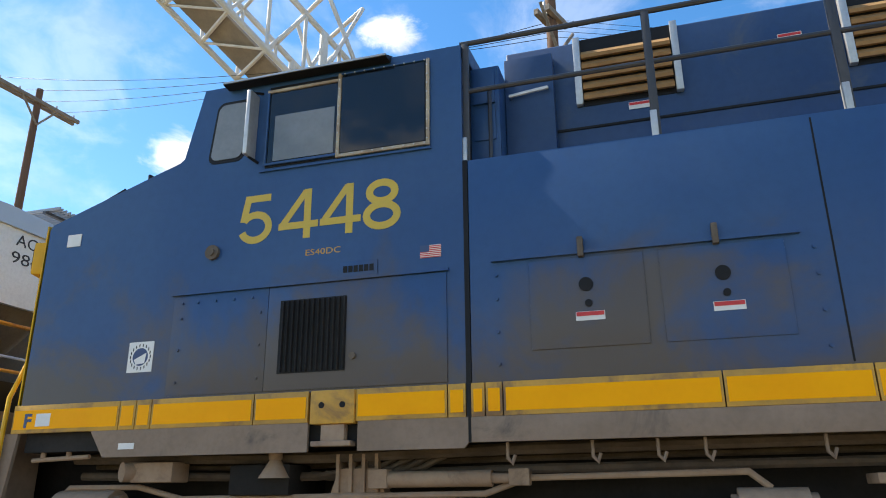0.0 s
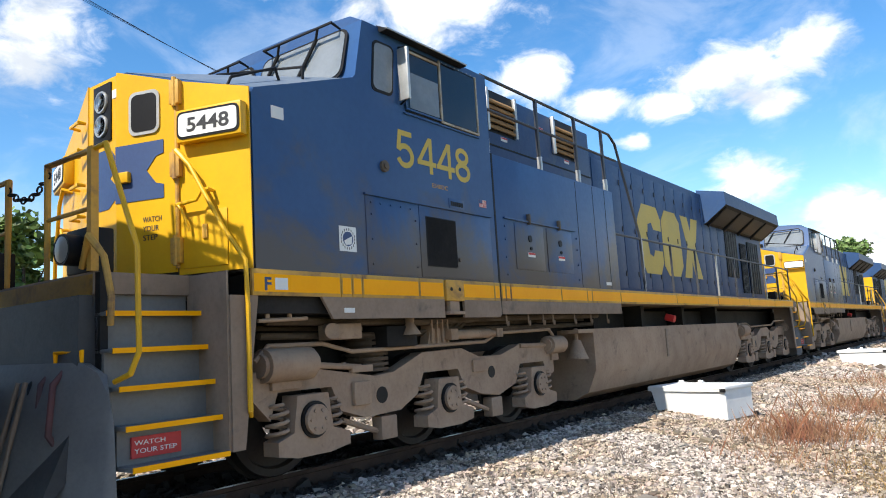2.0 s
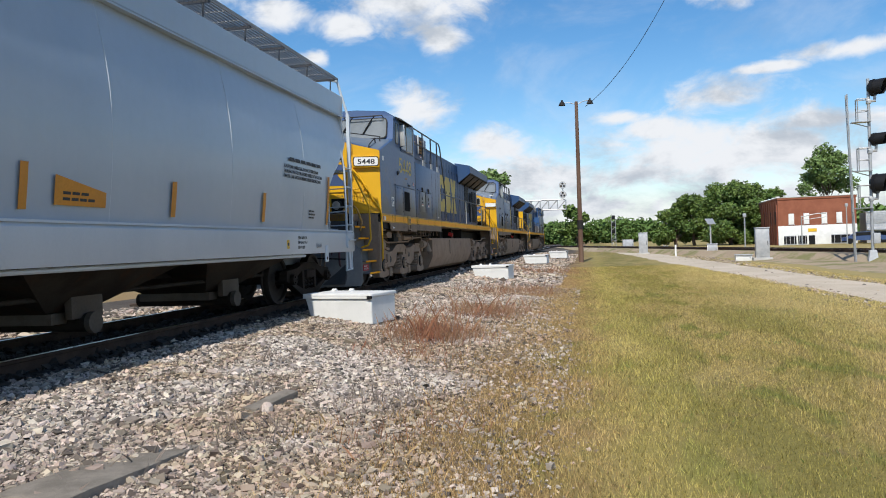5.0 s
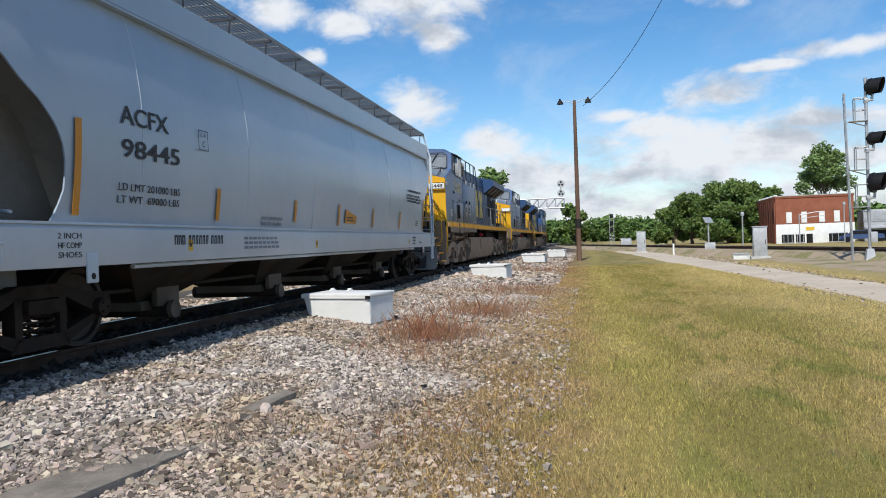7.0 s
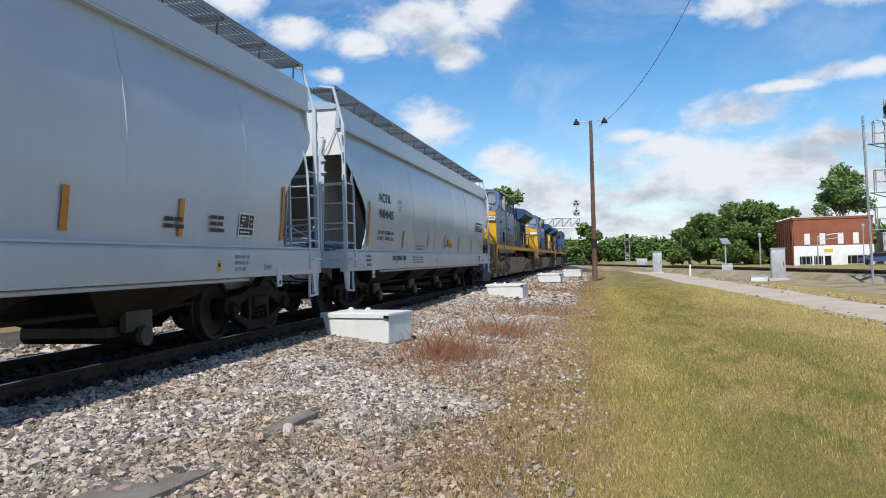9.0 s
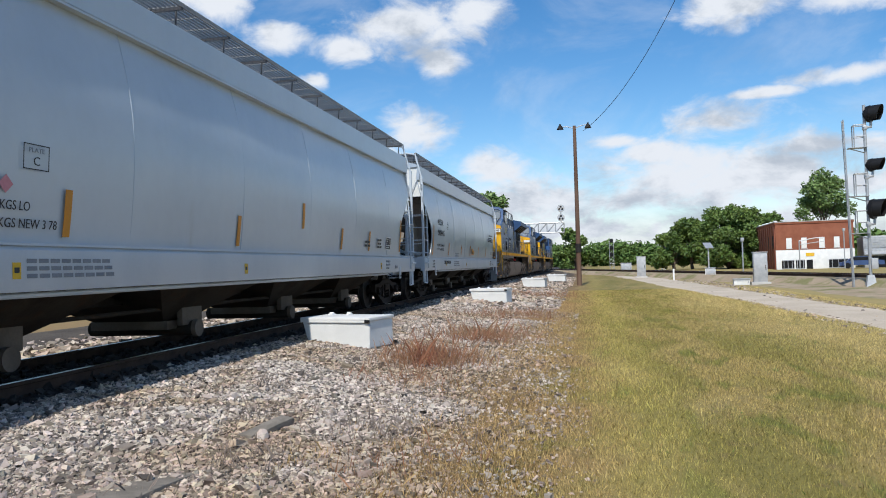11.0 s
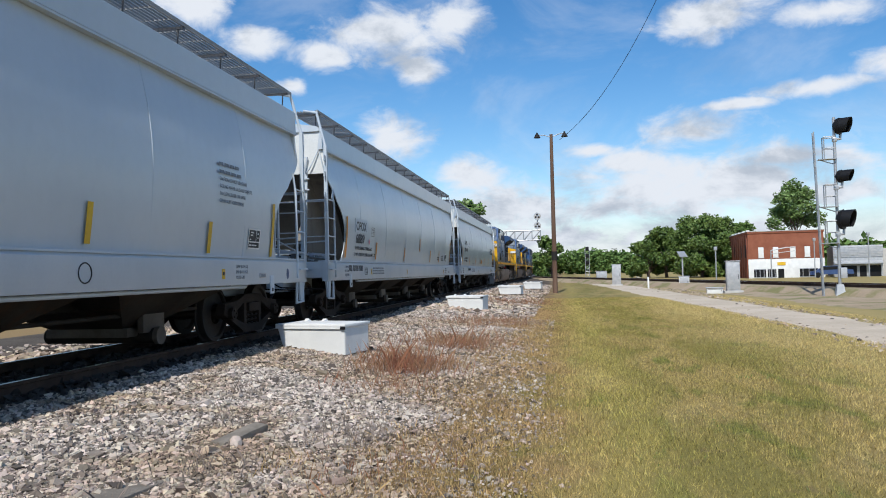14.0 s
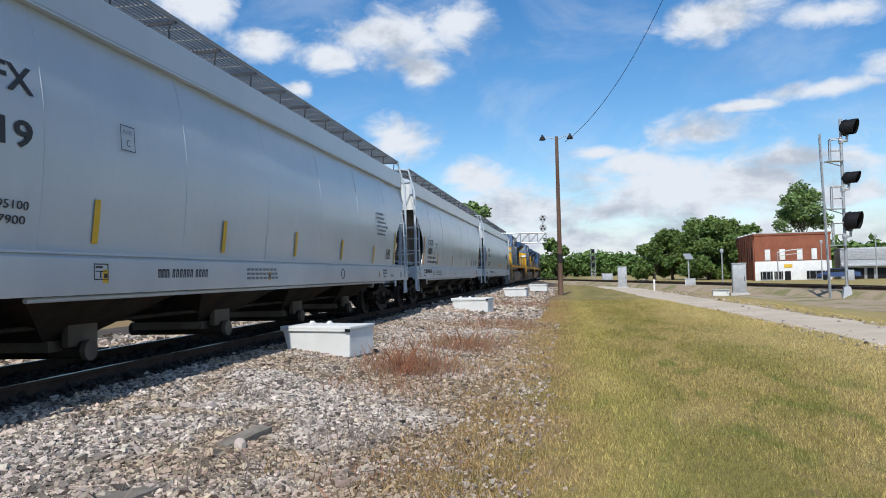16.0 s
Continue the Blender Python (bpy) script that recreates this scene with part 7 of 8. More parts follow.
            for k in range(5):
                z = 0.96 + k * 0.275
                xo = s * (W - 0.02 - k * 0.085)
                bm = box(min(xo, xo - s * 0.28), max(xo, xo - s * 0.28), min(y0, y1), max(y0, y1), z - 0.03, z, 0.005)
                sp = part("step", bm, PLOW, st, "steel step with yellow edge")
                part("nosing", box(min(xo, xo + s * 0.012), max(xo, xo + s * 0.012), min(y0, y1), max(y0, y1), z - 0.035, z + 0.004), STRIPE, sp)
                bm = box(min(xo - s * 0.2, xo - s * 0.23), max(xo - s * 0.2, xo - s * 0.23), min(y0, y1), max(y0, y1), z, z + 0.245)
                part("riser", bm, PLOW, sp)
            part("sign", box(min(s * 1.345, s * 1.36), max(s * 1.345, s * 1.36), min(y0, y1) + 0.1, min(y0, y1) + 0.5, 1.0, 1.15), RED, st, "small red step sign")
            if s > 0 and d < 0:
                writing("WATCH\nYOUR STEP", 0.035, side(1.362, min(y0, y1) + 0.12, 1.09), WHITE, st, width=0.34, gap=1.2)
            bm = box(min(s * 1.05, s * 1.12), max(s * 1.05, s * 1.12), min(y0, y0 + 0.06), max(y0, y0 + 0.06), 1.0, 2.36)
            part("stringer", bm, DARK, st)
            hr = tube(bmesh.new(), [(s * 1.05, y_out, 3.3), (s * 1.2, y_out - d * 0.02, 3.32), (s * 1.45, y_out - d * 0.04, 2.75), (s * 1.56, y_out - d * 0.05, 2.5), (s * 1.58, y_out - d * 0.05, 1.75), (s * 1.52, y_out - d * 0.02, 1.6), (s * 1.35, y_out, 1.55)], 0.02)
            part("handrail", hr, YELLOW, L, "yellow step handrail")
            hr = tube(bmesh.new(), [(s * 0.35, y_out, 2.37), (s * 0.35, y_out, 3.3), (s * 1.05, y_out, 3.3), (s * 1.05, y_out, 2.37)], 0.022)
            bx(hr, s * 1.05 - 0.03, s * 1.05 + 0.03, y_out - 0.03, y_out + 0.03, 2.37, 3.32)
            tube(hr, [(s * 0.35, y_out, 2.85), (s * 1.05, y_out, 2.85)], 0.018)
            part("end_rail", hr, OCHRE, L, "rust-stained yellow end railing")
            part("ditch_light", box(min(s * 0.65, s * 1.0), max(s * 0.65, s * 1.0), min(y_out, y_out - d * 0.2), max(y_out, y_out - d * 0.2), 2.37, 2.72, 0.02), BLACK, L, "black ditch light box")
            bm = rod(bmesh.new(), (s * 0.82, y_out, 2.55), (s * 0.82, y_out + d * 0.12, 2.55), 0.12, n=24)
            part("lamp_ring", bm, BLACK, L)
            part("lens", rod(bmesh.new(), (s * 0.82, y_out + d * 0.12, 2.55), (s * 0.82, y_out + d * 0.14, 2.55), 0.1, 0.05, n=24), ALUM, L, "clear round lamp lens")
            part("hose_loop", tube(bmesh.new(), [(s * 0.95, y_out + d * 0.03, 2.4), (s * 1.1, y_out + d * 0.05, 2.62), (s * 1.3, y_out + d * 0.05, 2.45), (s * 1.4, y_out + d * 0.05, 2.15), (s * 1.35, y_out + d * 0.03, 1.95)], 0.024), OCHRE, L)
    part("rear_sheet", box(-0.95, 0.95, 15.1, 15.13, 2.4, 4.2), YELLOW, L, "yellow rear hood end")
    del L["nb1"], L["nb-1"]
    return L


def loco_letters(L):
    """Road number and small signs on the trailing locomotive."""
    x = 1.5605
    xo = -3.06
    for ch, w, y in (("5", 0.30, -3.06), ("4", 0.34, -2.70), ("4", 0.34, -2.345), ("8", 0.30, -1.985)):
        digit(ch, w, 0.41, side(x, y, 3.56), LETTER, L)
    writing("ES40DC", 0.05, side(x, -2.46, 3.415), OCHRE, L, width=0.29)
    fl = part("flag_decal", box(x, x + 0.002, -1.53, -1.37, 3.30, 3.395), WHITE, L, "small striped flag decal")
    bm = bmesh.new()
    for k in range(7):
        bx(bm, x + 0.002, x + 0.004, -1.53, -1.37, 3.30 + k * 0.0136, 3.307 + k * 0.0136)
    part("stripes", bm, RED, fl)
    part("canton", box(x + 0.002, x + 0.005, -1.53, -1.46, 3.345, 3.395), NAVY, fl)
    bd = part("badge", box(x, x + 0.003, -3.96, -3.73, 2.60, 2.84), WHITE, L, "square white decal with a round blue emblem")
    bm = rod(bmesh.new(), (x + 0.003, -3.845, 2.72), (x + 0.005, -3.845, 2.72), 0.07, n=24)
    part("emblem", bm, NAVY, bd)
    bm = bmesh.new()
    for k in range(18):
        a = k * 0.349
        bx(bm, x + 0.003, x + 0.005, -0.004, 0.004, -0.012, 0.012, m=Matrix.Translation((0, -3.845 + 0.092 * math.cos(a), 2.72 + 0.092 * math.sin(a))))
    part("ring_print", bm, INK, bd)
    part("emblem_band", hull([(x + 0.006, -3.90, 2.70), (x + 0.006, -3.79, 2.75), (x + 0.006, -3.80, 2.67), (x + 0.006, -3.88, 2.66), (x + 0.0055, -3.845, 2.7)]), WHITE, bd)
    writing("F", 0.11, side(x + 0.016, -4.88, 2.21), NAVY, L, width=0.07, bold=0.004)
    lb = part("label", box(x + 0.012, x + 0.016, -4.76, -4.62, 2.215, 2.315), WHITE, L)
    lb = part("label", box(x + 0.008, x + 0.012, -3.94, -3.80, 2.02, 2.065), WHITE, L)
    lb = part("label", box(x, x + 0.004, 2.0, 2.2, 2.45, 2.5), WHITE, L)
    for ob in [c for c in L.children if c.name.startswith("number_board")]:
        pl = [c for c in ob.children if c.name.startswith("plate")][0]
        vs = [v.co for v in pl.data.vertices]
        cx = sum((v for v in vs), Vector()) / len(vs)
        s = 1 if cx.x > 0 else -1
        c, h = Vector((s * 1.56, -4.965, 0)), Vector((s * 0.87, -5.185, 0))
        r = (c - h).normalized() if s > 0 else (h - c).normalized()
        n = r.cross(Vector((0, 0, 1)))
        writing("5448", 0.125, facing(cx + n * 0.003 - r * 0.21 - Vector((0, 0, 0.062)), r, (0, 0, 1)), INK, ob, width=0.42, name="road_number", bold=0.004)


# ---- covered hopper ----
H_LEN = 19.2


def hopper_section(z):
    """Half width of the car body by height over the ground."""
    return float(np.interp(z, [1.9, 2.3, 2.6, 2.9, 3.15, 3.4, 3.6, 3.8, 4.0, 4.2, 4.39], [1.425, 1.475, 1.503, 1.518, 1.518, 1.505, 1.484, 1.452, 1.412, 1.367, 1.32]))


def hopper_end(z):
    """How far the side sheet stops short of the end of the car, by height."""
    return float(np.interp(z, [1.9, 2.04, 2.25, 2.5, 2.74, 2.9, 3.08, 3.25, 3.4, 3.64, 3.85, 4.0, 4.4], [1.28, 1.38, 1.47, 1.48, 1.42, 1.30, 1.12, 0.86, 0.70, 0.37, 0.16, 0.12, 0.14]))


def hopper_truck(Hp, yc):
    for dy in (-0.89, 0.89):
        wheelset(Hp, yc + dy, 0.457)
    for s in (-1, 1):
        a, b = (0.93, 1.08) if s > 0 else (-1.08, -0.93)
        o = b if s > 0 else a
        bm = bmesh.new()
        prism(bm, [(yc - 1.12, 0.98), (yc - 1.08, 1.16), (yc - 0.6, 1.20), (yc - 0.3, 1.30), (yc + 0.3, 1.30), (yc + 0.6, 1.20), (yc + 1.08, 1.16), (yc + 1.12, 0.98), (yc + 0.95, 0.92), (yc + 0.62, 1.04), (yc + 0.36, 1.16), (yc - 0.36, 1.16), (yc - 0.62, 1.04), (yc - 0.95, 0.92)], "x", a, b)
        for k in (-1, 1):
            prism(bm, [(yc + k * 0.36, 1.2), (yc + k * 0.26, 1.2), (yc + k * 0.26, 0.75), (yc + k * 0.36, 0.75)], "x", a, b)
            prism(bm, [(yc + k * 1.0, 1.0), (yc + k * 0.9, 0.9), (yc + k * 0.36, 0.66), (yc + k * 0.3, 0.78)], "x", a, b)
        prism(bm, [(yc - 0.42, 0.64), (yc + 0.42, 0.64), (yc + 0.34, 0.78), (yc - 0.34, 0.78)], "x", a, b)
        bmesh.ops.triangulate(bm, faces=[f for f in bm.faces if len(f.verts) > 4])
        bmesh.ops.recalc_face_normals(bm, faces=bm.faces[:])
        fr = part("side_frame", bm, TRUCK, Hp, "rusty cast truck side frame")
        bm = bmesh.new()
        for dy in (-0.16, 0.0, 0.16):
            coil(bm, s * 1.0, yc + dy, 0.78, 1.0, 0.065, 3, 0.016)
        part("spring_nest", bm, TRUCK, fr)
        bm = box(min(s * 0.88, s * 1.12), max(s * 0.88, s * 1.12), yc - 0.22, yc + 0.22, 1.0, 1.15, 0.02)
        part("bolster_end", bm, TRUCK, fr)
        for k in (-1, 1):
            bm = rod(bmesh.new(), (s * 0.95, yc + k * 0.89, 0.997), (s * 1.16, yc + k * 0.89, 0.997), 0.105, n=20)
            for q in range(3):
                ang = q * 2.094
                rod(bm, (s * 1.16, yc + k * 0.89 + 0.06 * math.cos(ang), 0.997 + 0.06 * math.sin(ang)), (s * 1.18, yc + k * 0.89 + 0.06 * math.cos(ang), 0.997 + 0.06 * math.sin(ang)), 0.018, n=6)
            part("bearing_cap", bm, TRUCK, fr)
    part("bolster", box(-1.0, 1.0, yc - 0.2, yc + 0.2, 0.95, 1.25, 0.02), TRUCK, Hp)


def build_hopper():
    """Local y runs from 0 at the leading end to -H_LEN."""
    Hp = thing("hopper_car", (XC, 0, 0), "light grey covered hopper car with orange reflector bars", "hopper car", "hopper cars of the train")
    # curved side sheets
    zs = [1.9, 2.0, 2.1, 2.25, 2.4, 2.55, 2.7, 2.8, 2.9, 3.0, 3.1, 3.25, 3.4, 3.55, 3.7, 3.8, 3.87, 4.0, 4.2, 4.39]
    for s in (-1, 1):
        bm = bmesh.new()
        cols = 48
        grid = []
        for z in zs:
            e = hopper_end(z)
            row = []
            for i in range(cols + 1):
                y = -e - (H_LEN - 2 * e) * i / cols
                wob = 0.012 * noise.noise((y * 0.9, z * 0.7, 4.0 + s)) + 0.006 * math.cos(y * 14 * math.pi / H_LEN)
                row.append(bm.verts.new((s * (hopper_section(z) + wob), y, z)))
            grid.append(row)
        for a, b in zip(grid, grid[1:]):
            for i in range(cols):
                bm.faces.new((a[i], a[i + 1], b[i + 1], b[i]))
        bmesh.ops.recalc_face_normals(bm, faces=bm.faces[:])
        if bm.faces[0].normal.x * s < 0:
            bmesh.ops.reverse_faces(bm, faces=bm.faces[:])
        r = bmesh.ops.solidify(bm, geom=bm.faces[:], thickness=0.02)
        sd = part("side_sheet", bm, HOPPER, Hp, "light grey curved side sheet", angle=40)
        for k in range(1, 7):
            y = -k * H_LEN / 7
            bm = bmesh.new()
            for z0, z1 in zip(zs, zs[1:]):
                rod(bm, (s * (hopper_section(z0) + 0.004), y, z0), (s * (hopper_section(z1) + 0.004), y, z1), 0.007, n=5)
            part("weld_seam", bm, SILL, sd)
        # fascia and roof edge
        bm = hull([(s * x, y, z) for y in (-0.12, -H_LEN + 0.12) for x, z in ((1.385, 4.40), (1.405, 4.42), (1.40, 4.83), (1.36, 4.86), (1.30, 4.40))])
        part("roof_fascia", bm, HOPPER, Hp, "flat grey roof side plate")
        part("fascia_lip", box(min(s * 1.30, s * 1.42), max(s * 1.30, s * 1.42), -H_LEN + 0.12, -0.12, 4.375, 4.40), HOPPER, Hp)
        # sill
        bm = prism(bmesh.new(), [(s * 1.40, 1.93), (s * 1.485, 1.93), (s * 1.535, 1.86), (s * 1.535, 1.50), (s * 1.52, 1.475), (s * 1.40, 1.475)], "y", -H_LEN, 0)
        part("side_sill", bm, SILL, Hp, "pale grey side sill")
        part("sill_cap", box(min(s * 1.30, s * 1.535), max(s * 1.30, s * 1.535), -H_LEN + 0.02, -0.02, 1.90, 1.925), SILL, Hp)
        for yj in (-1.75, -H_LEN + 1.75):
            bm = box(min(s * 1.52, s * 1.545), max(s * 1.52, s * 1.545), yj - 0.09, yj + 0.09, 1.30, 1.62, 0.015)
            jt = part("jacking_lug", bm, SILL, Hp)
            part("hole", rod(bmesh.new(), (s * 1.544, yj, 1.37), (s * 1.548, yj, 1.37), 0.035, n=16), BLACK, jt)
        bm = tube(bmesh.new(), [(s * 1.42, -2.6, 1.44), (s * 1.42, -H_LEN + 2.6, 1.44)], 0.028)
        part("sill_pipe", bm, SILL, Hp)
        # roof walk
        rw = part("roof_walk", box(min(s * 0.66, s * 0.69), max(s * 0.66, s * 0.69), -H_LEN + 0.1, -0.1, 5.21, 5.245), WALK, Hp, "galvanised grating roof walk")
        for k in range(9):
            x = s * (0.72 + k * 0.068)
            part("grating_bar", box(x - 0.007, x + 0.007, -H_LEN + 0.1, -0.1, 5.205, 5.24), WALK, rw)
        part("edge_angle", box(s * 1.31 - 0.012, s * 1.31 + 0.012, -H_LEN + 0.1, -0.1, 5.20, 5.25), WALK, rw)
        first = None
        for k in range(15):
            y = -0.3 - k * (H_LEN - 0.6) / 14
            # supports painted dark in place of the shade under the walk
            bm = box(min(s * 0.62, s * 1.31), max(s * 0.62, s * 1.31), y - 0.025, y + 0.025, 5.16, 5.195)
            rod(bm, (s * 1.22, y, 5.18), (s * 1.20, y, 4.88), 0.014, n=6)
            part("support", bm, RAILB, rw)
        for k in range(40):
            y = -0.2 - k * (H_LEN - 0.4) / 39
            if k == 0:
                cb = part("cross_bar", box(min(s * 0.67, s * 1.31), max(s * 0.67, s * 1.31), -0.003, 0.003, 5.215, 5.232), WALK, rw)
                cb.matrix_basis = pose(0, y, 0)
            else:
                o = new("cross_bar", cb.data)
                o.parent = rw
                o.matrix_basis = pose(0, y, 0)
    roof = [(-1.40, 4.83), (-1.25, 4.90), (-0.6, 5.0), (0, 5.02), (0.6, 5.0), (1.25, 4.90), (1.40, 4.83), (1.3, 4.78), (-1.3, 4.78)]
    part("roof", prism(bmesh.new(), roof, "y", -H_LEN + 0.14, -0.14), HOPPER, Hp, "grey arched roof")
    for k in range(6):
        y = -2.0 - k * (H_LEN - 4) / 5
        part("roof_hatch", rod(bmesh.new(), (0, y, 5.0), (0, y, 5.12), 0.4, 0.36, n=20), HOPPER, Hp)
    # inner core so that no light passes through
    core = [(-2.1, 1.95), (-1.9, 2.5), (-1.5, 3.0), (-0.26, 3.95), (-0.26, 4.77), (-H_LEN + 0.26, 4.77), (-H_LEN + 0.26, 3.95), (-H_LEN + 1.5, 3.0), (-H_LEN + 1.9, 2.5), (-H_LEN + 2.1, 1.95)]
    part("slope_sheet", prism(bmesh.new(), core, "x", -1.30, 1.30), SLOPE, Hp, "dirty sloped end sheets, brown-grey darkened for shade")
    for end in (0, 1):
        e = (lambda y: y) if end == 0 else (lambda y: -H_LEN - y)
        yA, yB = sorted((e(-0.18), e(-0.24)))
        bm = prism(bmesh.new(), [(-1.44, 3.85), (1.44, 3.85), (1.40, 4.40), (1.39, 4.78), (1.2, 4.88), (-1.2, 4.88), (-1.39, 4.78), (-1.40, 4.40)], "y", yA, yB)
        pn = part("end_panel", bm, HOPPER_END, Hp, "pale upper end panel")
        yA, yB = sorted((e(0.0), e(-1.9)))
        bm = box(-0.5, 0.5, yA, yB, 1.25, 1.72, 0.02)
        bx(bm, -1.4, 1.4, min(e(-0.02), e(-0.3)), max(e(-0.02), e(-0.3)), 1.55, 1.9, 0.01)
        part("end_sill", bm, SILL, Hp)
        yA, yB = sorted((e(-0.3), e(-2.1)))
        part("end_deck", box(-1.4, 1.4, yA, yB, 1.86, 1.90), SILL, Hp)
        bm = box(-0.13, 0.13, min(e(0.0), e(0.72)), max(e(0.0), e(0.72)), 1.30, 1.52, 0.03)
        bx(bm, -0.18, 0.18, min(e(0.45), e(0.76)), max(e(0.45), e(0.76)), 1.24, 1.58, 0.04)
        part("coupler", bm, TRUCK, Hp, "rusty knuckle coupler")
        for s in (-1, 1):
            # flanged post under the end panel, with a web plate back to the slope sheet
            bm = hull([(s * x, e(y), z) for x, y, z in ((0.93, -0.16, 3.98), (1.05, -0.16, 3.98), (0.93, -0.19, 3.98), (1.05, -0.19, 3.98), (0.86, -0.20, 1.9), (0.97, -0.20, 1.9), (0.86, -0.23, 1.9), (0.97, -0.23, 1.9))])
            ep = part("end_post", bm, SILL, Hp, "grey flanged post under the end panel")
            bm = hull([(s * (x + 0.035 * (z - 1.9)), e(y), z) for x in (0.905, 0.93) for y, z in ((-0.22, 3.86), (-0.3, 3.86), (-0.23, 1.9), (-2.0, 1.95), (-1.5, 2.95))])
            part("web_plate", bm, SLOPE, ep, "grimy web plate darkened for shade")
            for z in (3.48, 3.72):
                part("clip", box(s * 1.03 - 0.06, s * 1.03 + 0.06, min(e(-0.12), e(-0.17)), max(e(-0.12), e(-0.17)), z, z + 0.03), SILL, ep)
            part("hook_rod", tube(bmesh.new(), [(s * 1.02, e(-0.14), 3.86), (s * 1.10, e(-0.10), 3.93), (s * 1.17, e(-0.11), 4.05), (s * 1.36, e(-0.14), 4.46)], 0.014), SILL, ep)
            part("hook_rod", tube(bmesh.new(), [(s * 1.0, e(-0.13), 3.9), (s * 1.06, e(-0.12), 4.2), (s * 1.0, e(-0.12), 4.21)], 0.016), SILL, ep)
        rl = part("cross_rail", rod(bmesh.new(), (-1.5, e(-0.06), 3.22), (1.5, e(-0.06), 3.22), 0.016), SILL, Hp, "grey rail across the end of the car")
        for s in (-1, 1):
            part("rail_clamp", box(s * 0.95 - 0.05, s * 0.95 + 0.05, min(e(-0.03), e(-0.10)), max(e(-0.03), e(-0.10)), 3.15, 3.30, 0.012), SILL, rl)
        part("diagonal_brace", hull([(x, e(y), z) for x in (0.50, 0.62) for y, z in ((-0.35, 1.9), (-0.5, 1.9), (-1.45, 2.9), (-1.35, 3.0))]), SLOPE, Hp, "dirty diagonal brace on the end deck, darkened for shade")
        part("end_step", box(0.95, 1.5, min(e(-0.02), e(-0.3)), max(e(-0.02), e(-0.3)), 1.70, 1.74, 0.006), SILL, Hp, "grated end step")
        rnd = random.Random(5 + end)
        for k in range(9):
            y0_, z0_ = -0.5 - rnd.random() * 0.8, 1.98 + rnd.random() * 0.22
            bm = tube(bmesh.new(), [(-1.2 + rnd.random() * 0.4, e(y0_), z0_), (0.1, e(y0_ - 0.1), z0_ + 0.05), (1.0 + rnd.random() * 0.3, e(y0_ + 0.2), z0_ - 0.08)], 0.017)
            part("brake_pipe", bm, SILL, Hp)
        part("brake_reservoir", rod(bmesh.new(), (-0.9, e(-1.35), 2.1), (-0.1, e(-1.35), 2.1), 0.14, n=18), SLOPE, Hp)
        part("brake_valve", box(0.3, 0.62, min(e(-0.9), e(-1.2)), max(e(-0.9), e(-1.2)), 1.9, 2.2, 0.03), DARK, Hp)
        bm = tube(bmesh.new(), [(-1.4, e(-0.12), 2.15), (-0.5, e(-0.12), 2.15), (0.4, e(-0.2), 2.3), (1.4, e(-0.2), 2.35)], 0.016)
        tube(bm, [(-1.4, e(-0.15), 2.35), (0.3, e(-0.15), 2.4), (0.9, e(-0.3), 2.05)], 0.016)
        part("grab_rail", bm, SILL, Hp)
        for s in (-1, 1):
            # corner ladder with a bent head to the roof walk
            ld = part("corner_post", tube(bx(bmesh.new(), s * 1.50 - 0.035, s * 1.50 + 0.035, min(e(-0.03), e(-0.10)), max(e(-0.03), e(-0.10)), 1.5, 4.45), [(s * 1.50, e(-0.065), 4.43), (s * 1.42, e(-0.08), 4.72), (s * 1.30, e(-0.10), 5.18), (s * 1.0, e(-0.12), 5.24)], 0.028), SILL, Hp, "grey corner post bent over to the roof walk")
            st = part("stile", tube(bmesh.new(), [(s * 1.55, e(-0.52), 1.55), (s * 1.54, e(-0.50), 1.95), (s * 1.53, e(-0.52), 3.2), (s * 1.50, e(-0.50), 3.35), (s * 1.50, e(-0.55), 3.5), (s * 1.46, e(-0.57), 3.62)], 0.024), SILL, ld)
            st = part("stile", box(s * 0.98 - 0.018, s * 0.98 + 0.018, min(e(-0.02), e(-0.08)), max(e(-0.02), e(-0.08)), 1.72, 3.25), SILL, ld)
            for k in range(4 if s > 0 else 6):
                z = 2.05 + k * 0.40
                part("rung", tube(bmesh.new(), [(s * 1.53, e(-0.065), z + 0.02), (s * 1.55, e(-0.12), z), (s * 1.55, e(-0.47), z), (s * 1.53, e(-0.52), z + 0.02)], 0.014), SILL, ld)
                part("rung", rod(bmesh.new(), (s * 1.50, e(-0.05), z), (s * 0.98, e(-0.05), z), 0.012), SILL, ld)
            for z in (2.9, 3.35, 3.8, 4.15):
                part("handle", tube(bmesh.new(), [(s * 1.50, e(-0.03), z - 0.06), (s * 1.50, e(0.05), z - 0.05), (s * 1.50, e(0.05), z + 0.05), (s * 1.50, e(-0.03), z + 0.06)], 0.012), SILL, ld)
            bm = tube(bmesh.new(), [(s * 1.50, e(-0.12), 1.48), (s * 1.50, e(-0.12), 1.10), (s * 1.50, e(-0.46), 1.08), (s * 1.50, e(-0.46), 1.48)], 0.02)
            part("stirrup", bm, SILL, Hp, "sill step stirrup")
            part("corner_gusset", prism(bmesh.new(), [(e(0.0), 1.5), (e(-0.30), 1.5), (e(-0.24), 1.12), (e(-0.10), 1.12)], "x", s * 1.46, s * 1.50), SILL, Hp)
            part("grab_iron", tube(bmesh.new(), [(s * 1.53, e(-0.1), 1.72), (s * 1.60, e(-0.1), 1.72), (s * 1.60, e(-0.5), 1.72), (s * 1.53, e(-0.5), 1.72)], 0.012), SILL, Hp)
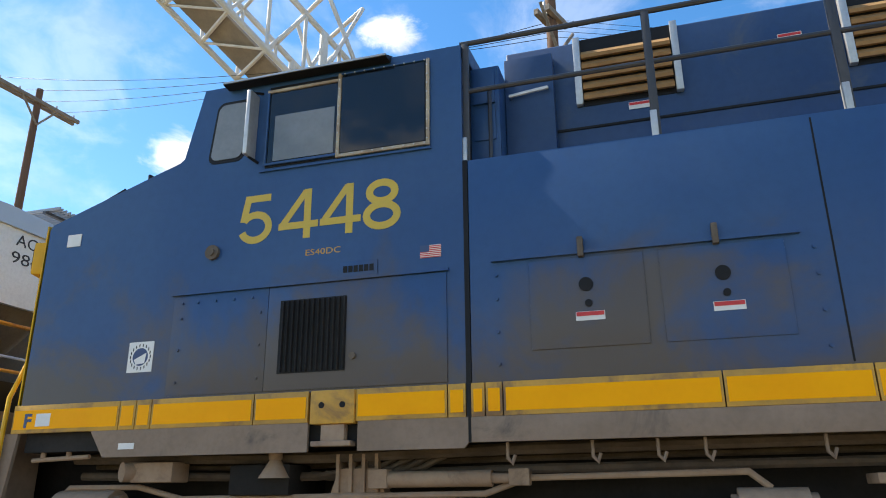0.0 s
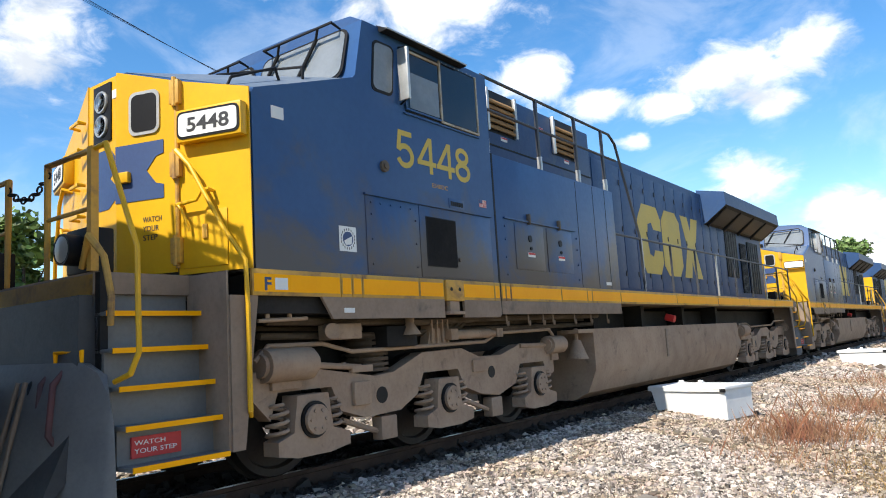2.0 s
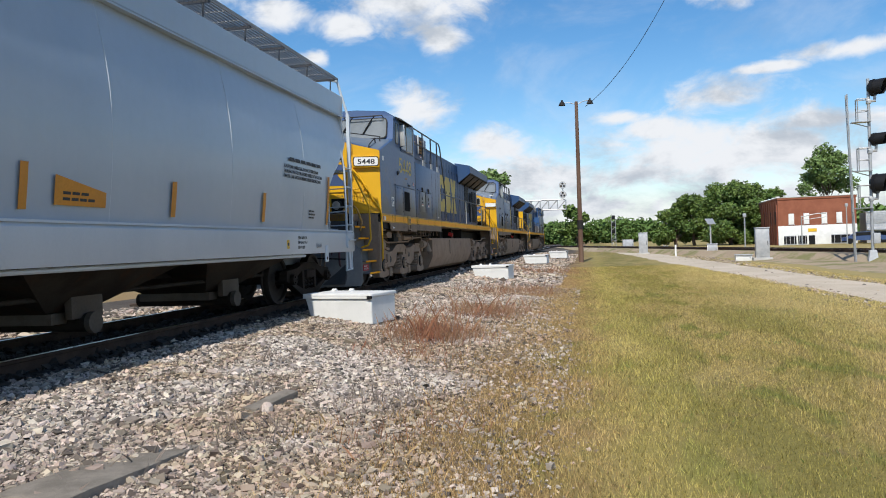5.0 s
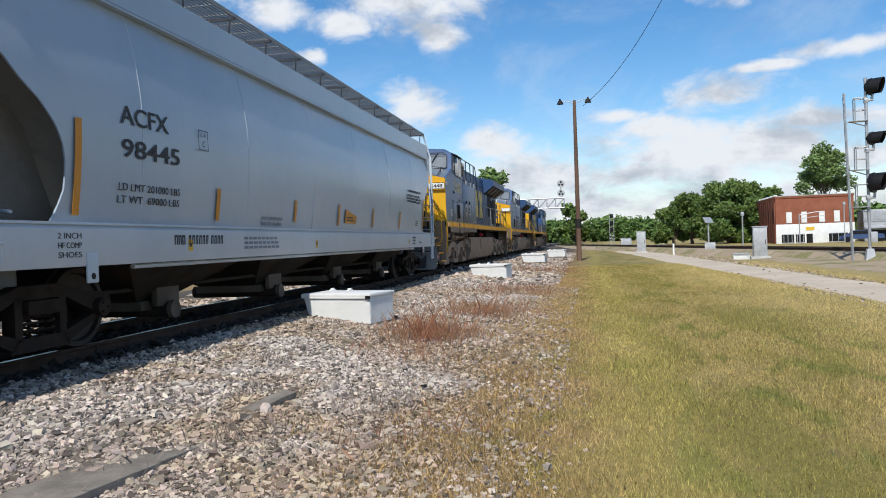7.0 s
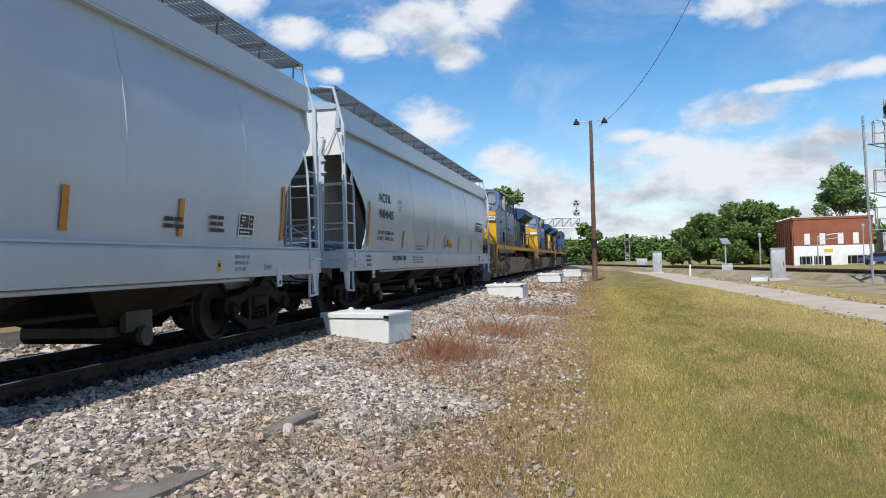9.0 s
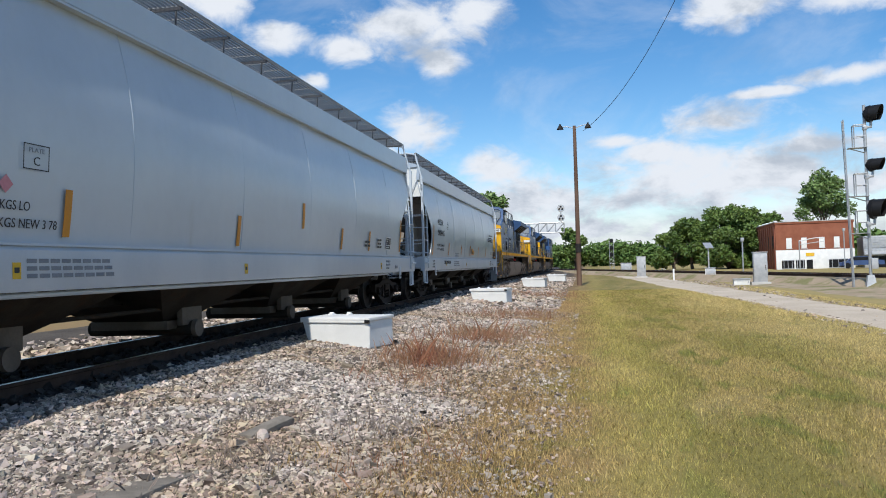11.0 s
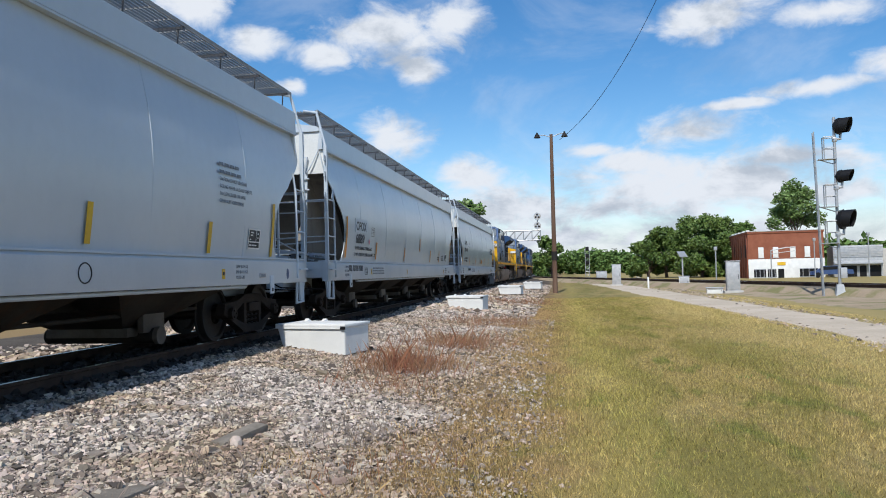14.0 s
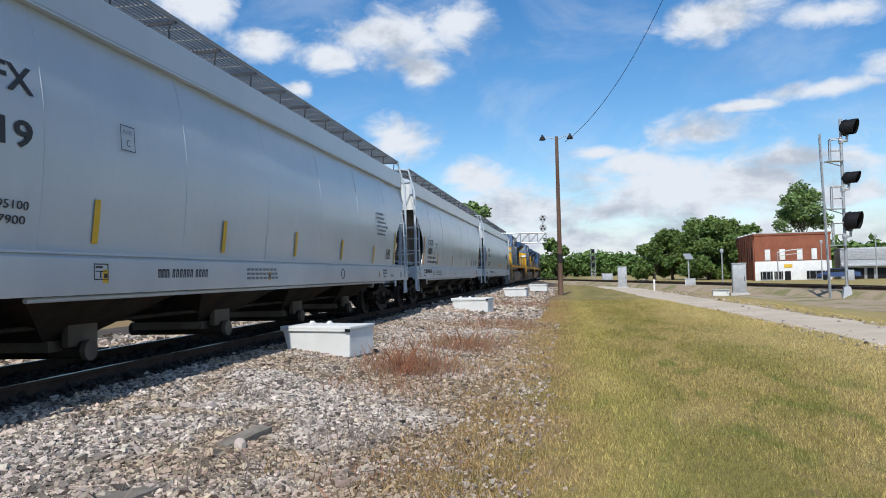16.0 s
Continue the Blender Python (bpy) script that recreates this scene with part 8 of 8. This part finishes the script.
        part("uncoupling_lever", tube(bmesh.new(), [(1.45, e(0.06), 1.3), (0.5, e(0.12), 1.35), (0.15, e(0.4), 1.6)], 0.014), TRUCK, Hp)
        part("air_hose", tube(bmesh.new(), [(0.35, e(0.05), 1.3), (0.35, e(0.3), 1.15), (0.3, e(0.55), 0.95)], 0.026), BLACK, Hp)
    # discharge pockets
    for y in (-4.3, -7.8, -11.3, -14.9):
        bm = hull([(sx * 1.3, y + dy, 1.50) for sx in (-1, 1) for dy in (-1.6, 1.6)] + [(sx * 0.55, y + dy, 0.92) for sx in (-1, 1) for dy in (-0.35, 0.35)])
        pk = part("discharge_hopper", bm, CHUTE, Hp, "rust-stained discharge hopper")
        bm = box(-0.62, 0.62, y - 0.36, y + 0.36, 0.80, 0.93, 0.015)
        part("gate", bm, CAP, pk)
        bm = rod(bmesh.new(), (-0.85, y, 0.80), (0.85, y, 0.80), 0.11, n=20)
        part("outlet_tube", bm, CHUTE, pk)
        part("cap", rod(bmesh.new(), (0.85, y, 0.80), (0.92, y, 0.80), 0.125, n=20), CAP, pk)
        part("bracket", box(0.70, 0.80, y - 0.25, y + 0.3, 0.85, 1.12, 0.02), CAP, pk)
    bm = box(-0.35, 0.35, -H_LEN + 0.5, -0.5, 1.2, 1.5)
    part("centre_sill", bm, DARK, Hp)
    bm = tube(bmesh.new(), [(0.75, -3.0, 1.12), (0.75, -H_LEN + 3, 1.12)], 0.03)
    part("brake_pipe", bm, CHUTE, Hp)
    for yc in (-1.55, -H_LEN + 1.55):
        hopper_truck(Hp, yc)
    return Hp


def side_bars(Hp, rows, material):
    """Reflector bars that follow the curve of the side: y, z0, z1."""
    for y, z0, z1 in rows:
        bm = bmesh.new()
        zz = [z0 + (z1 - z0) * i / 4 for i in range(5)]
        a = [bm.verts.new((hopper_section(z) + 0.016 + dx, y + dy, z)) for z in zz for dx in (0, 0.003) for dy in (-0.05, 0.05)]
        for i in range(4):
            k = i * 4
            bm.faces.new((a[k + 2], a[k + 3], a[k + 7], a[k + 6]))
            bm.faces.new((a[k], a[k + 2], a[k + 6], a[k + 4]))
            bm.faces.new((a[k + 1], a[k + 5], a[k + 7], a[k + 3]))
        part("reflector_bar", bm, material, Hp, "worn reflective bar")


def on_side(y, z):
    lean = (hopper_section(z + 0.3) - hopper_section(z)) / 0.3
    return facing((hopper_section(z) + 0.019, y, z), (0, 1, 0), (lean, 0, 1))


def line(text, cap, y0, y1, z, Hp, material=None, bold=0.0, name="lettering"):
    return writing(text, cap, on_side(y0, z), material or INK, Hp, width=y1 - y0, name=name, bold=bold)


def maker_mark(Hp, y0, y1, z, h, material):
    """The maker's word mark, one plain slanted stroke for each letter."""
    slots = [0, 1, 2, 3.6, 4.6, 5.6, 6.6, 7.6, 8.6, 10.2, 11.2, 12.2, 13.2]
    k = (y1 - y0) / 14.1
    bm = bmesh.new()
    for q in slots:
        a = y0 + q * k
        w, sl = (0.82 * k, 0.0) if q < 3 else (0.66 * k, 0.16 * h)
        t = 0.34 * w
        for q0, q1, f0, f1 in ((0, t, 0, 1), (w - t, w, 0, 1), (t, w - t, 0.78, 1)):
            prism(bm, [(a + q0 + sl * f0, z + h * f0), (a + q1 + sl * f0, z + h * f0), (a + q1 + sl * f1, z + h * f1), (a + q0 + sl * f1, z + h * f1)], "x", 1.536, 1.539)
    return part("maker_mark", bm, material, Hp, "dark word mark in plain strokes")


def stencil_box(Hp, y, z, w, h):
    """Outlined consolidated stencil with a few ruled cells."""
    bm = bmesh.new()
    for y0, y1, z0, z1 in ((0, w, 0, 0.012), (0, w, h - 0.012, h), (0, 0.012, 0, h), (w - 0.012, w, 0, h), (0.03, w * 0.6, h * 0.72, h * 0.85), (0.03, w - 0.03, h * 0.5, h * 0.56), (w * 0.42, w * 0.5, 0.02, h * 0.5), (w * 0.7, w - 0.03, 0.03, h * 0.4)):
        bx(bm, 1.536, 1.539, y + y0, y + y1, z + z0, z + z1)
    return part("stencil_box", bm, INK, Hp)


def plate_mark(Hp, y, z, w, h):
    fr = on_side(y, z)
    bm = bmesh.new()
    for x0, x1, y0, y1 in ((0, w, 0, 0.01), (0, w, h - 0.01, h), (0, 0.01, 0, h), (w - 0.01, w, 0, h)):
        bx(bm, x0, x1, y0, y1, 0, 0.002, m=fr)
    part("plate_outline", bm, INK, Hp)
    line("PLATE", 0.045, y + w * 0.2, y + w * 0.8, z + h * 0.68, Hp, FADED)
    line("C", 0.085, y + w * 0.38, y + w * 0.62, z + h * 0.18, Hp)


def hopper_letters(Hp, mark, number):
    # end marks on the upper panel
    writing(mark, 0.15, facing((-0.18, -0.176, 4.58), (-1, 0, 0), (0, 0, 1)), INK, Hp, width=0.6)
    writing(number, 0.15, facing((-0.14, -0.176, 4.36), (-1, 0, 0), (0, 0, 1)), INK, Hp, width=0.7)
    S = lambda y, z: side(1.538, y, z)
    for i, tx in enumerate(("2 INCH", "HF COMP", "SHOES")):
        writing(tx, 0.06, S(-17.95, 1.76 - i * 0.095), INK if Hp is hops[0] else FADED, Hp, width=0.34)
    for i, tx in enumerate(("EXW 10-8 H 3-8", "EW 8-4 H 15-1", "CU FT 5701")):
        writing(tx, 0.055, S(-3.18, 1.74 - i * 0.085), INK if Hp is hops[0] else FADED, Hp, width=0.42 if i < 2 else 0.30)
    ch = part("card_holder", box(1.536, 1.552, -2.29, -2.04, 1.575, 1.66, 0.006), GALV, Hp, "small steel card holder")
    part("slot", box(1.552, 1.554, -2.265, -2.065, 1.595, 1.64), FADED, ch)
    for y, z in ((-15.52, 1.67), (-3.61, 1.65), (-11.0, 1.65)):
        yl = part("yellow_label", box(1.536, 1.539, y - 0.05, y + 0.05, z - 0.075, z + 0.075), YTAPE, Hp, "small yellow label")
        part("print", box(1.539, 1.5405, y - 0.03, y + 0.03, z - 0.02, z + 0.03), INK, yl)
    bars(print_lines(3, 1.3, 0.04, 0.07), S(-15.4 if Hp is hops[1] else -14.0 if Hp is hops[0] else -11.9, 1.74), FADED, Hp)


LOCO = build_loco()
HOP = build_hopper()
locos = [LOCO, copy_thing(LOCO, pose(XC, 23.3, 0)), copy_thing(LOCO, pose(XC, 57.6, 0, 0, 0, 180))]
hops = [HOP, copy_thing(HOP, pose(XC, 0, 0)), copy_thing(HOP, pose(XC, 0, 0))]
tagged(locos[0], "blue and yellow diesel locomotive, nose and cab trailing, dusty underneath")
tagged(locos[1], "blue and yellow diesel locomotive coupled in the middle")
tagged(locos[2], "blue diesel locomotive at the head of the train")
for car in hops[1:]:
    for ob in car.children:
        for slot in ob.material_slots:
            if slot.material == HOPPER:
                slot.link = "OBJECT"
                slot.material = PALE
tagged(hops[1], "pale grey covered hopper car renumbered on a fresh paint patch")
tagged(hops[2], "pale grey covered hopper car with yellow reflector bars")
loco_letters(LOCO)
for Hq, mark, number in ((hops[0], "ACFX", "98445"), (hops[1], "OFOX", "6889"), (hops[2], "ACFX", "66719")):
    hopper_letters(Hq, mark, number)
# first car
line("ACFX", 0.215, -16.88, -15.92, 3.05, hops[0], bold=0.003, name="reporting_mark")
line("98445", 0.21, -16.88, -15.70, 2.68, hops[0], bold=0.003, name="car_number")
line("LD LMT 201000 LBS", 0.09, -16.92, -15.67, 2.30, hops[0])
line("LT WT  69000 LBS", 0.09, -16.93, -15.67, 2.16, hops[0])
plate_mark(hops[0], -15.22, 2.94, 0.25, 0.27)
maker_mark(hops[0], -15.89, -14.65, 1.68, 0.12, INK)
bars([(0, 0, 1.53, 0.062)], on_side(-3.42, 3.10), INK, hops[0])
for tx, y0, y1, z in (("CAUTION: LINED CAR. DO NOT USE STEAM", -3.66, -2.08, 2.97), ("BOILING WATER OR SHARP OBJECTS TO CLEAN", -3.66, -1.89, 2.885), ("ENTER CAR WITH RUBBER SOLED SHOES ONLY", -3.66, -1.92, 2.80)):
    line(tx, 0.062, y0, y1, z, hops[0], bold=0.001)
bars(print_lines(3, 0.36, 0.03, 0.06), on_side(-2.49, 2.25), INK, hops[0])
bars(print_lines(2, 1.0, 0.05, 0.09), on_side(-13.2, 2.06), FADED, hops[0])
# second car, renumbered on a fresh patch of paint
pt = part("paint_patch", moved(box(-0.09, 1.05, -0.05, 0.285, -0.012, -0.001), on_side(-16.88, 2.71)), SILL, hops[1], "patch of newer grey paint behind the mark")
writing("OFOX", 0.225, on_side(-16.88, 2.71), INK, hops[1], width=0.94, name="reporting_mark", bold=0.006)
line("6889", 0.245, -16.88, -16.10, 2.385, hops[1], bold=0.004, name="car_number")
line("LD LMT 197600 LBS  87800 KGS LO", 0.09, -16.92, -15.30, 2.225, hops[1])
line("LT WT  70400 LBS  31500 KGS NEW 3 78", 0.09, -16.94, -14.93, 2.065, hops[1])
plate_mark(hops[1], -15.41, 2.61, 0.33, 0.24)
part("pink_sticker", moved(box(-0.06, 0.06, -0.06, 0.06, 0, 0.002), on_side(-15.6, 2.45) @ pose(0, 0, 0, 0, 0, 45)), PINK, hops[1], "small faded pink diamond sticker")
maker_mark(hops[1], -17.61, -16.41, 1.685, 0.14, INK)
stencil_box(hops[1], -16.2, 1.59, 0.27, 0.18)
bars(print_lines(3, 0.42, 0.05, 0.085), on_side(-3.72, 2.27), INK, hops[1])
bars(print_lines(2, 0.52, 0.05, 0.085), on_side(-4.75, 2.2), INK, hops[1])
# third car
line("ACFX", 0.27, -17.75, -16.58, 3.42, hops[2], bold=0.006, name="reporting_mark")
line("66719", 0.26, -17.95, -16.64, 2.90, hops[2], bold=0.006, name="car_number")
line("LD LMT 195100", 0.085, -17.75, -16.65, 2.31, hops[2])
line("LT WT  67900", 0.085, -17.75, -16.68, 2.17, hops[2])
plate_mark(hops[2], -15.21, 3.13, 0.28, 0.30)
maker_mark(hops[2], -14.46, -13.18, 1.645, 0.11, INK)
stencil_box(hops[2], -15.72, 1.63, 0.25, 0.18)
bars([(0, 0, 0.72, 0.05), (0, -0.12, 0.78, 0.05)], on_side(-3.70, 3.29), FADED, hops[2])
for tx, y1, z in (("CAUTION DO NOT USE STEAM", -2.75, 3.06), ("BOILING WATER OR SHARP OBJECTS", -2.55, 2.95), ("TO CLEAN. ENTER CAR WITH", -2.80, 2.84), ("CLEAN SOFT SOLED SHOES", -2.86, 2.73)):
    line(tx, 0.06, -3.69, y1, z, hops[2], FADED)
bm = rod(bmesh.new(), (1.536, 0, 0), (1.54, 0, 0), 0.10, n=24)
part("oval_plate", moved(bm, Matrix.Translation((0, -1.01, 1.64)) @ Matrix.Diagonal((1, 0.55, 1, 1))), NAVY, hops[2], "dark oval maker's plate")
side_bars(hops[0], [(-1.5, 2.03, 2.97), (-4.4, 2.02, 2.48), (-7.0, 2.02, 2.46), (-9.5, 2.02, 2.46), (-11.85, 2.05, 2.43), (-14.65, 2.01, 2.46), (-17.58, 2.0, 2.99)], ORANGE)
side_bars(hops[1], [(-1.5, 2.03, 2.9), (-4.4, 2.02, 2.48), (-6.4, 2.02, 2.46), (-8.6, 2.36, 2.82), (-11.1, 1.99, 2.44), (-14.78, 2.0, 2.47), (-17.66, 2.01, 2.99)], ORANGE)
side_bars(hops[2], [(-1.6, 1.95, 2.88), (-3.92, 1.96, 2.42), (-6.7, 2.0, 2.46), (-9.6, 2.02, 2.48), (-12.55, 2.01, 2.49), (-15.6, 2.03, 2.51), (-17.8, 2.02, 2.95)], YTAPE)
lb = part("orange_label", hull([on_side(-9.1, 2.08) @ Vector(p) for p in ((0, 0, 0.004), (0.78, 0, 0.004), (0.78, 0.16, 0.004), (0, 0.30, 0.004), (0.4, 0.1, 0))]), ORANGE, hops[0], "orange warning label")
bars([(0.12, 0.05, 0.5, 0.03), (0.12, 0.11, 0.4, 0.03)], on_side(-9.1, 2.08) @ Matrix.Translation((0, 0, 0.004)), INK, lb)
for Hq, y in ((hops[1], -2.95), (hops[2], -2.60)):
    m = on_side(y, 2.06)
    pl = part("data_panel", moved(box(0, 0.46, 0, 0.34, 0, 0.003), m), WHITE, Hq, "black and white service data panel")
    for x0, x1, y0, y1 in ((0.025, 0.29, 0.13, 0.315), (0.31, 0.435, 0.13, 0.315), (0.025, 0.435, 0.025, 0.11)):
        part("cell", moved(box(x0, x1, y0, y1, 0.003, 0.005), m), INK, pl)
    bars([(0.08, 0.265, 0.13, 0.022), (0.08, 0.22, 0.11, 0.022), (0.05, 0.15, 0.06, 0.022), (0.34, 0.25, 0.06, 0.022), (0.35, 0.18, 0.05, 0.022), (0.05, 0.055, 0.3, 0.022)], m @ Matrix.Translation((0, 0, 0.005)), WHITE, pl)
rg = bmesh.new()
for k in range(20):
    a, b = k * 0.31416, (k + 1) * 0.31416
    rod(rg, (1.538, -6.85 + 0.11 * math.cos(a), 1.68 + 0.11 * math.sin(a)), (1.538, -6.85 + 0.11 * math.cos(b), 1.68 + 0.11 * math.sin(b)), 0.008, n=5)
part("ring_mark", rg, INK, hops[2])

# ---- what moves ----


def motions():
    for ob, y0, rz in ((locos[0], 0, 0), (locos[1], 23.3, 0), (locos[2], 57.6, 180), (hops[0], -7.1, 0), (hops[1], -27.68, 0), (hops[2], -48.25, 0)):
        walk(ob, [(t, pose(XC, y0 + s, 0, 0, 0, rz)) for t, s in ROLLED])
    ts = [t for t, s in ROLLED]
    ss = [s for t, s in ROLLED]
    for ob, rz in [(o, 1) for o in (locos[0], hops[0], hops[1], hops[2])]:
        for ax in [c for c in ob.children if c.name.startswith("wheelset")]:
            at = ax.matrix_basis.translation.copy()
            r = at.z - RAIL_Z
            rows = []
            n = 110
            for i in range(n + 1):
                t = 16.0 * i / n
                t = round(t * 30) / 30
                rows.append((t, pose(at.x, at.y, at.z, -math.degrees(float(np.interp(t, ts, ss)) / r))))
            walk(ax, rows)


motions()
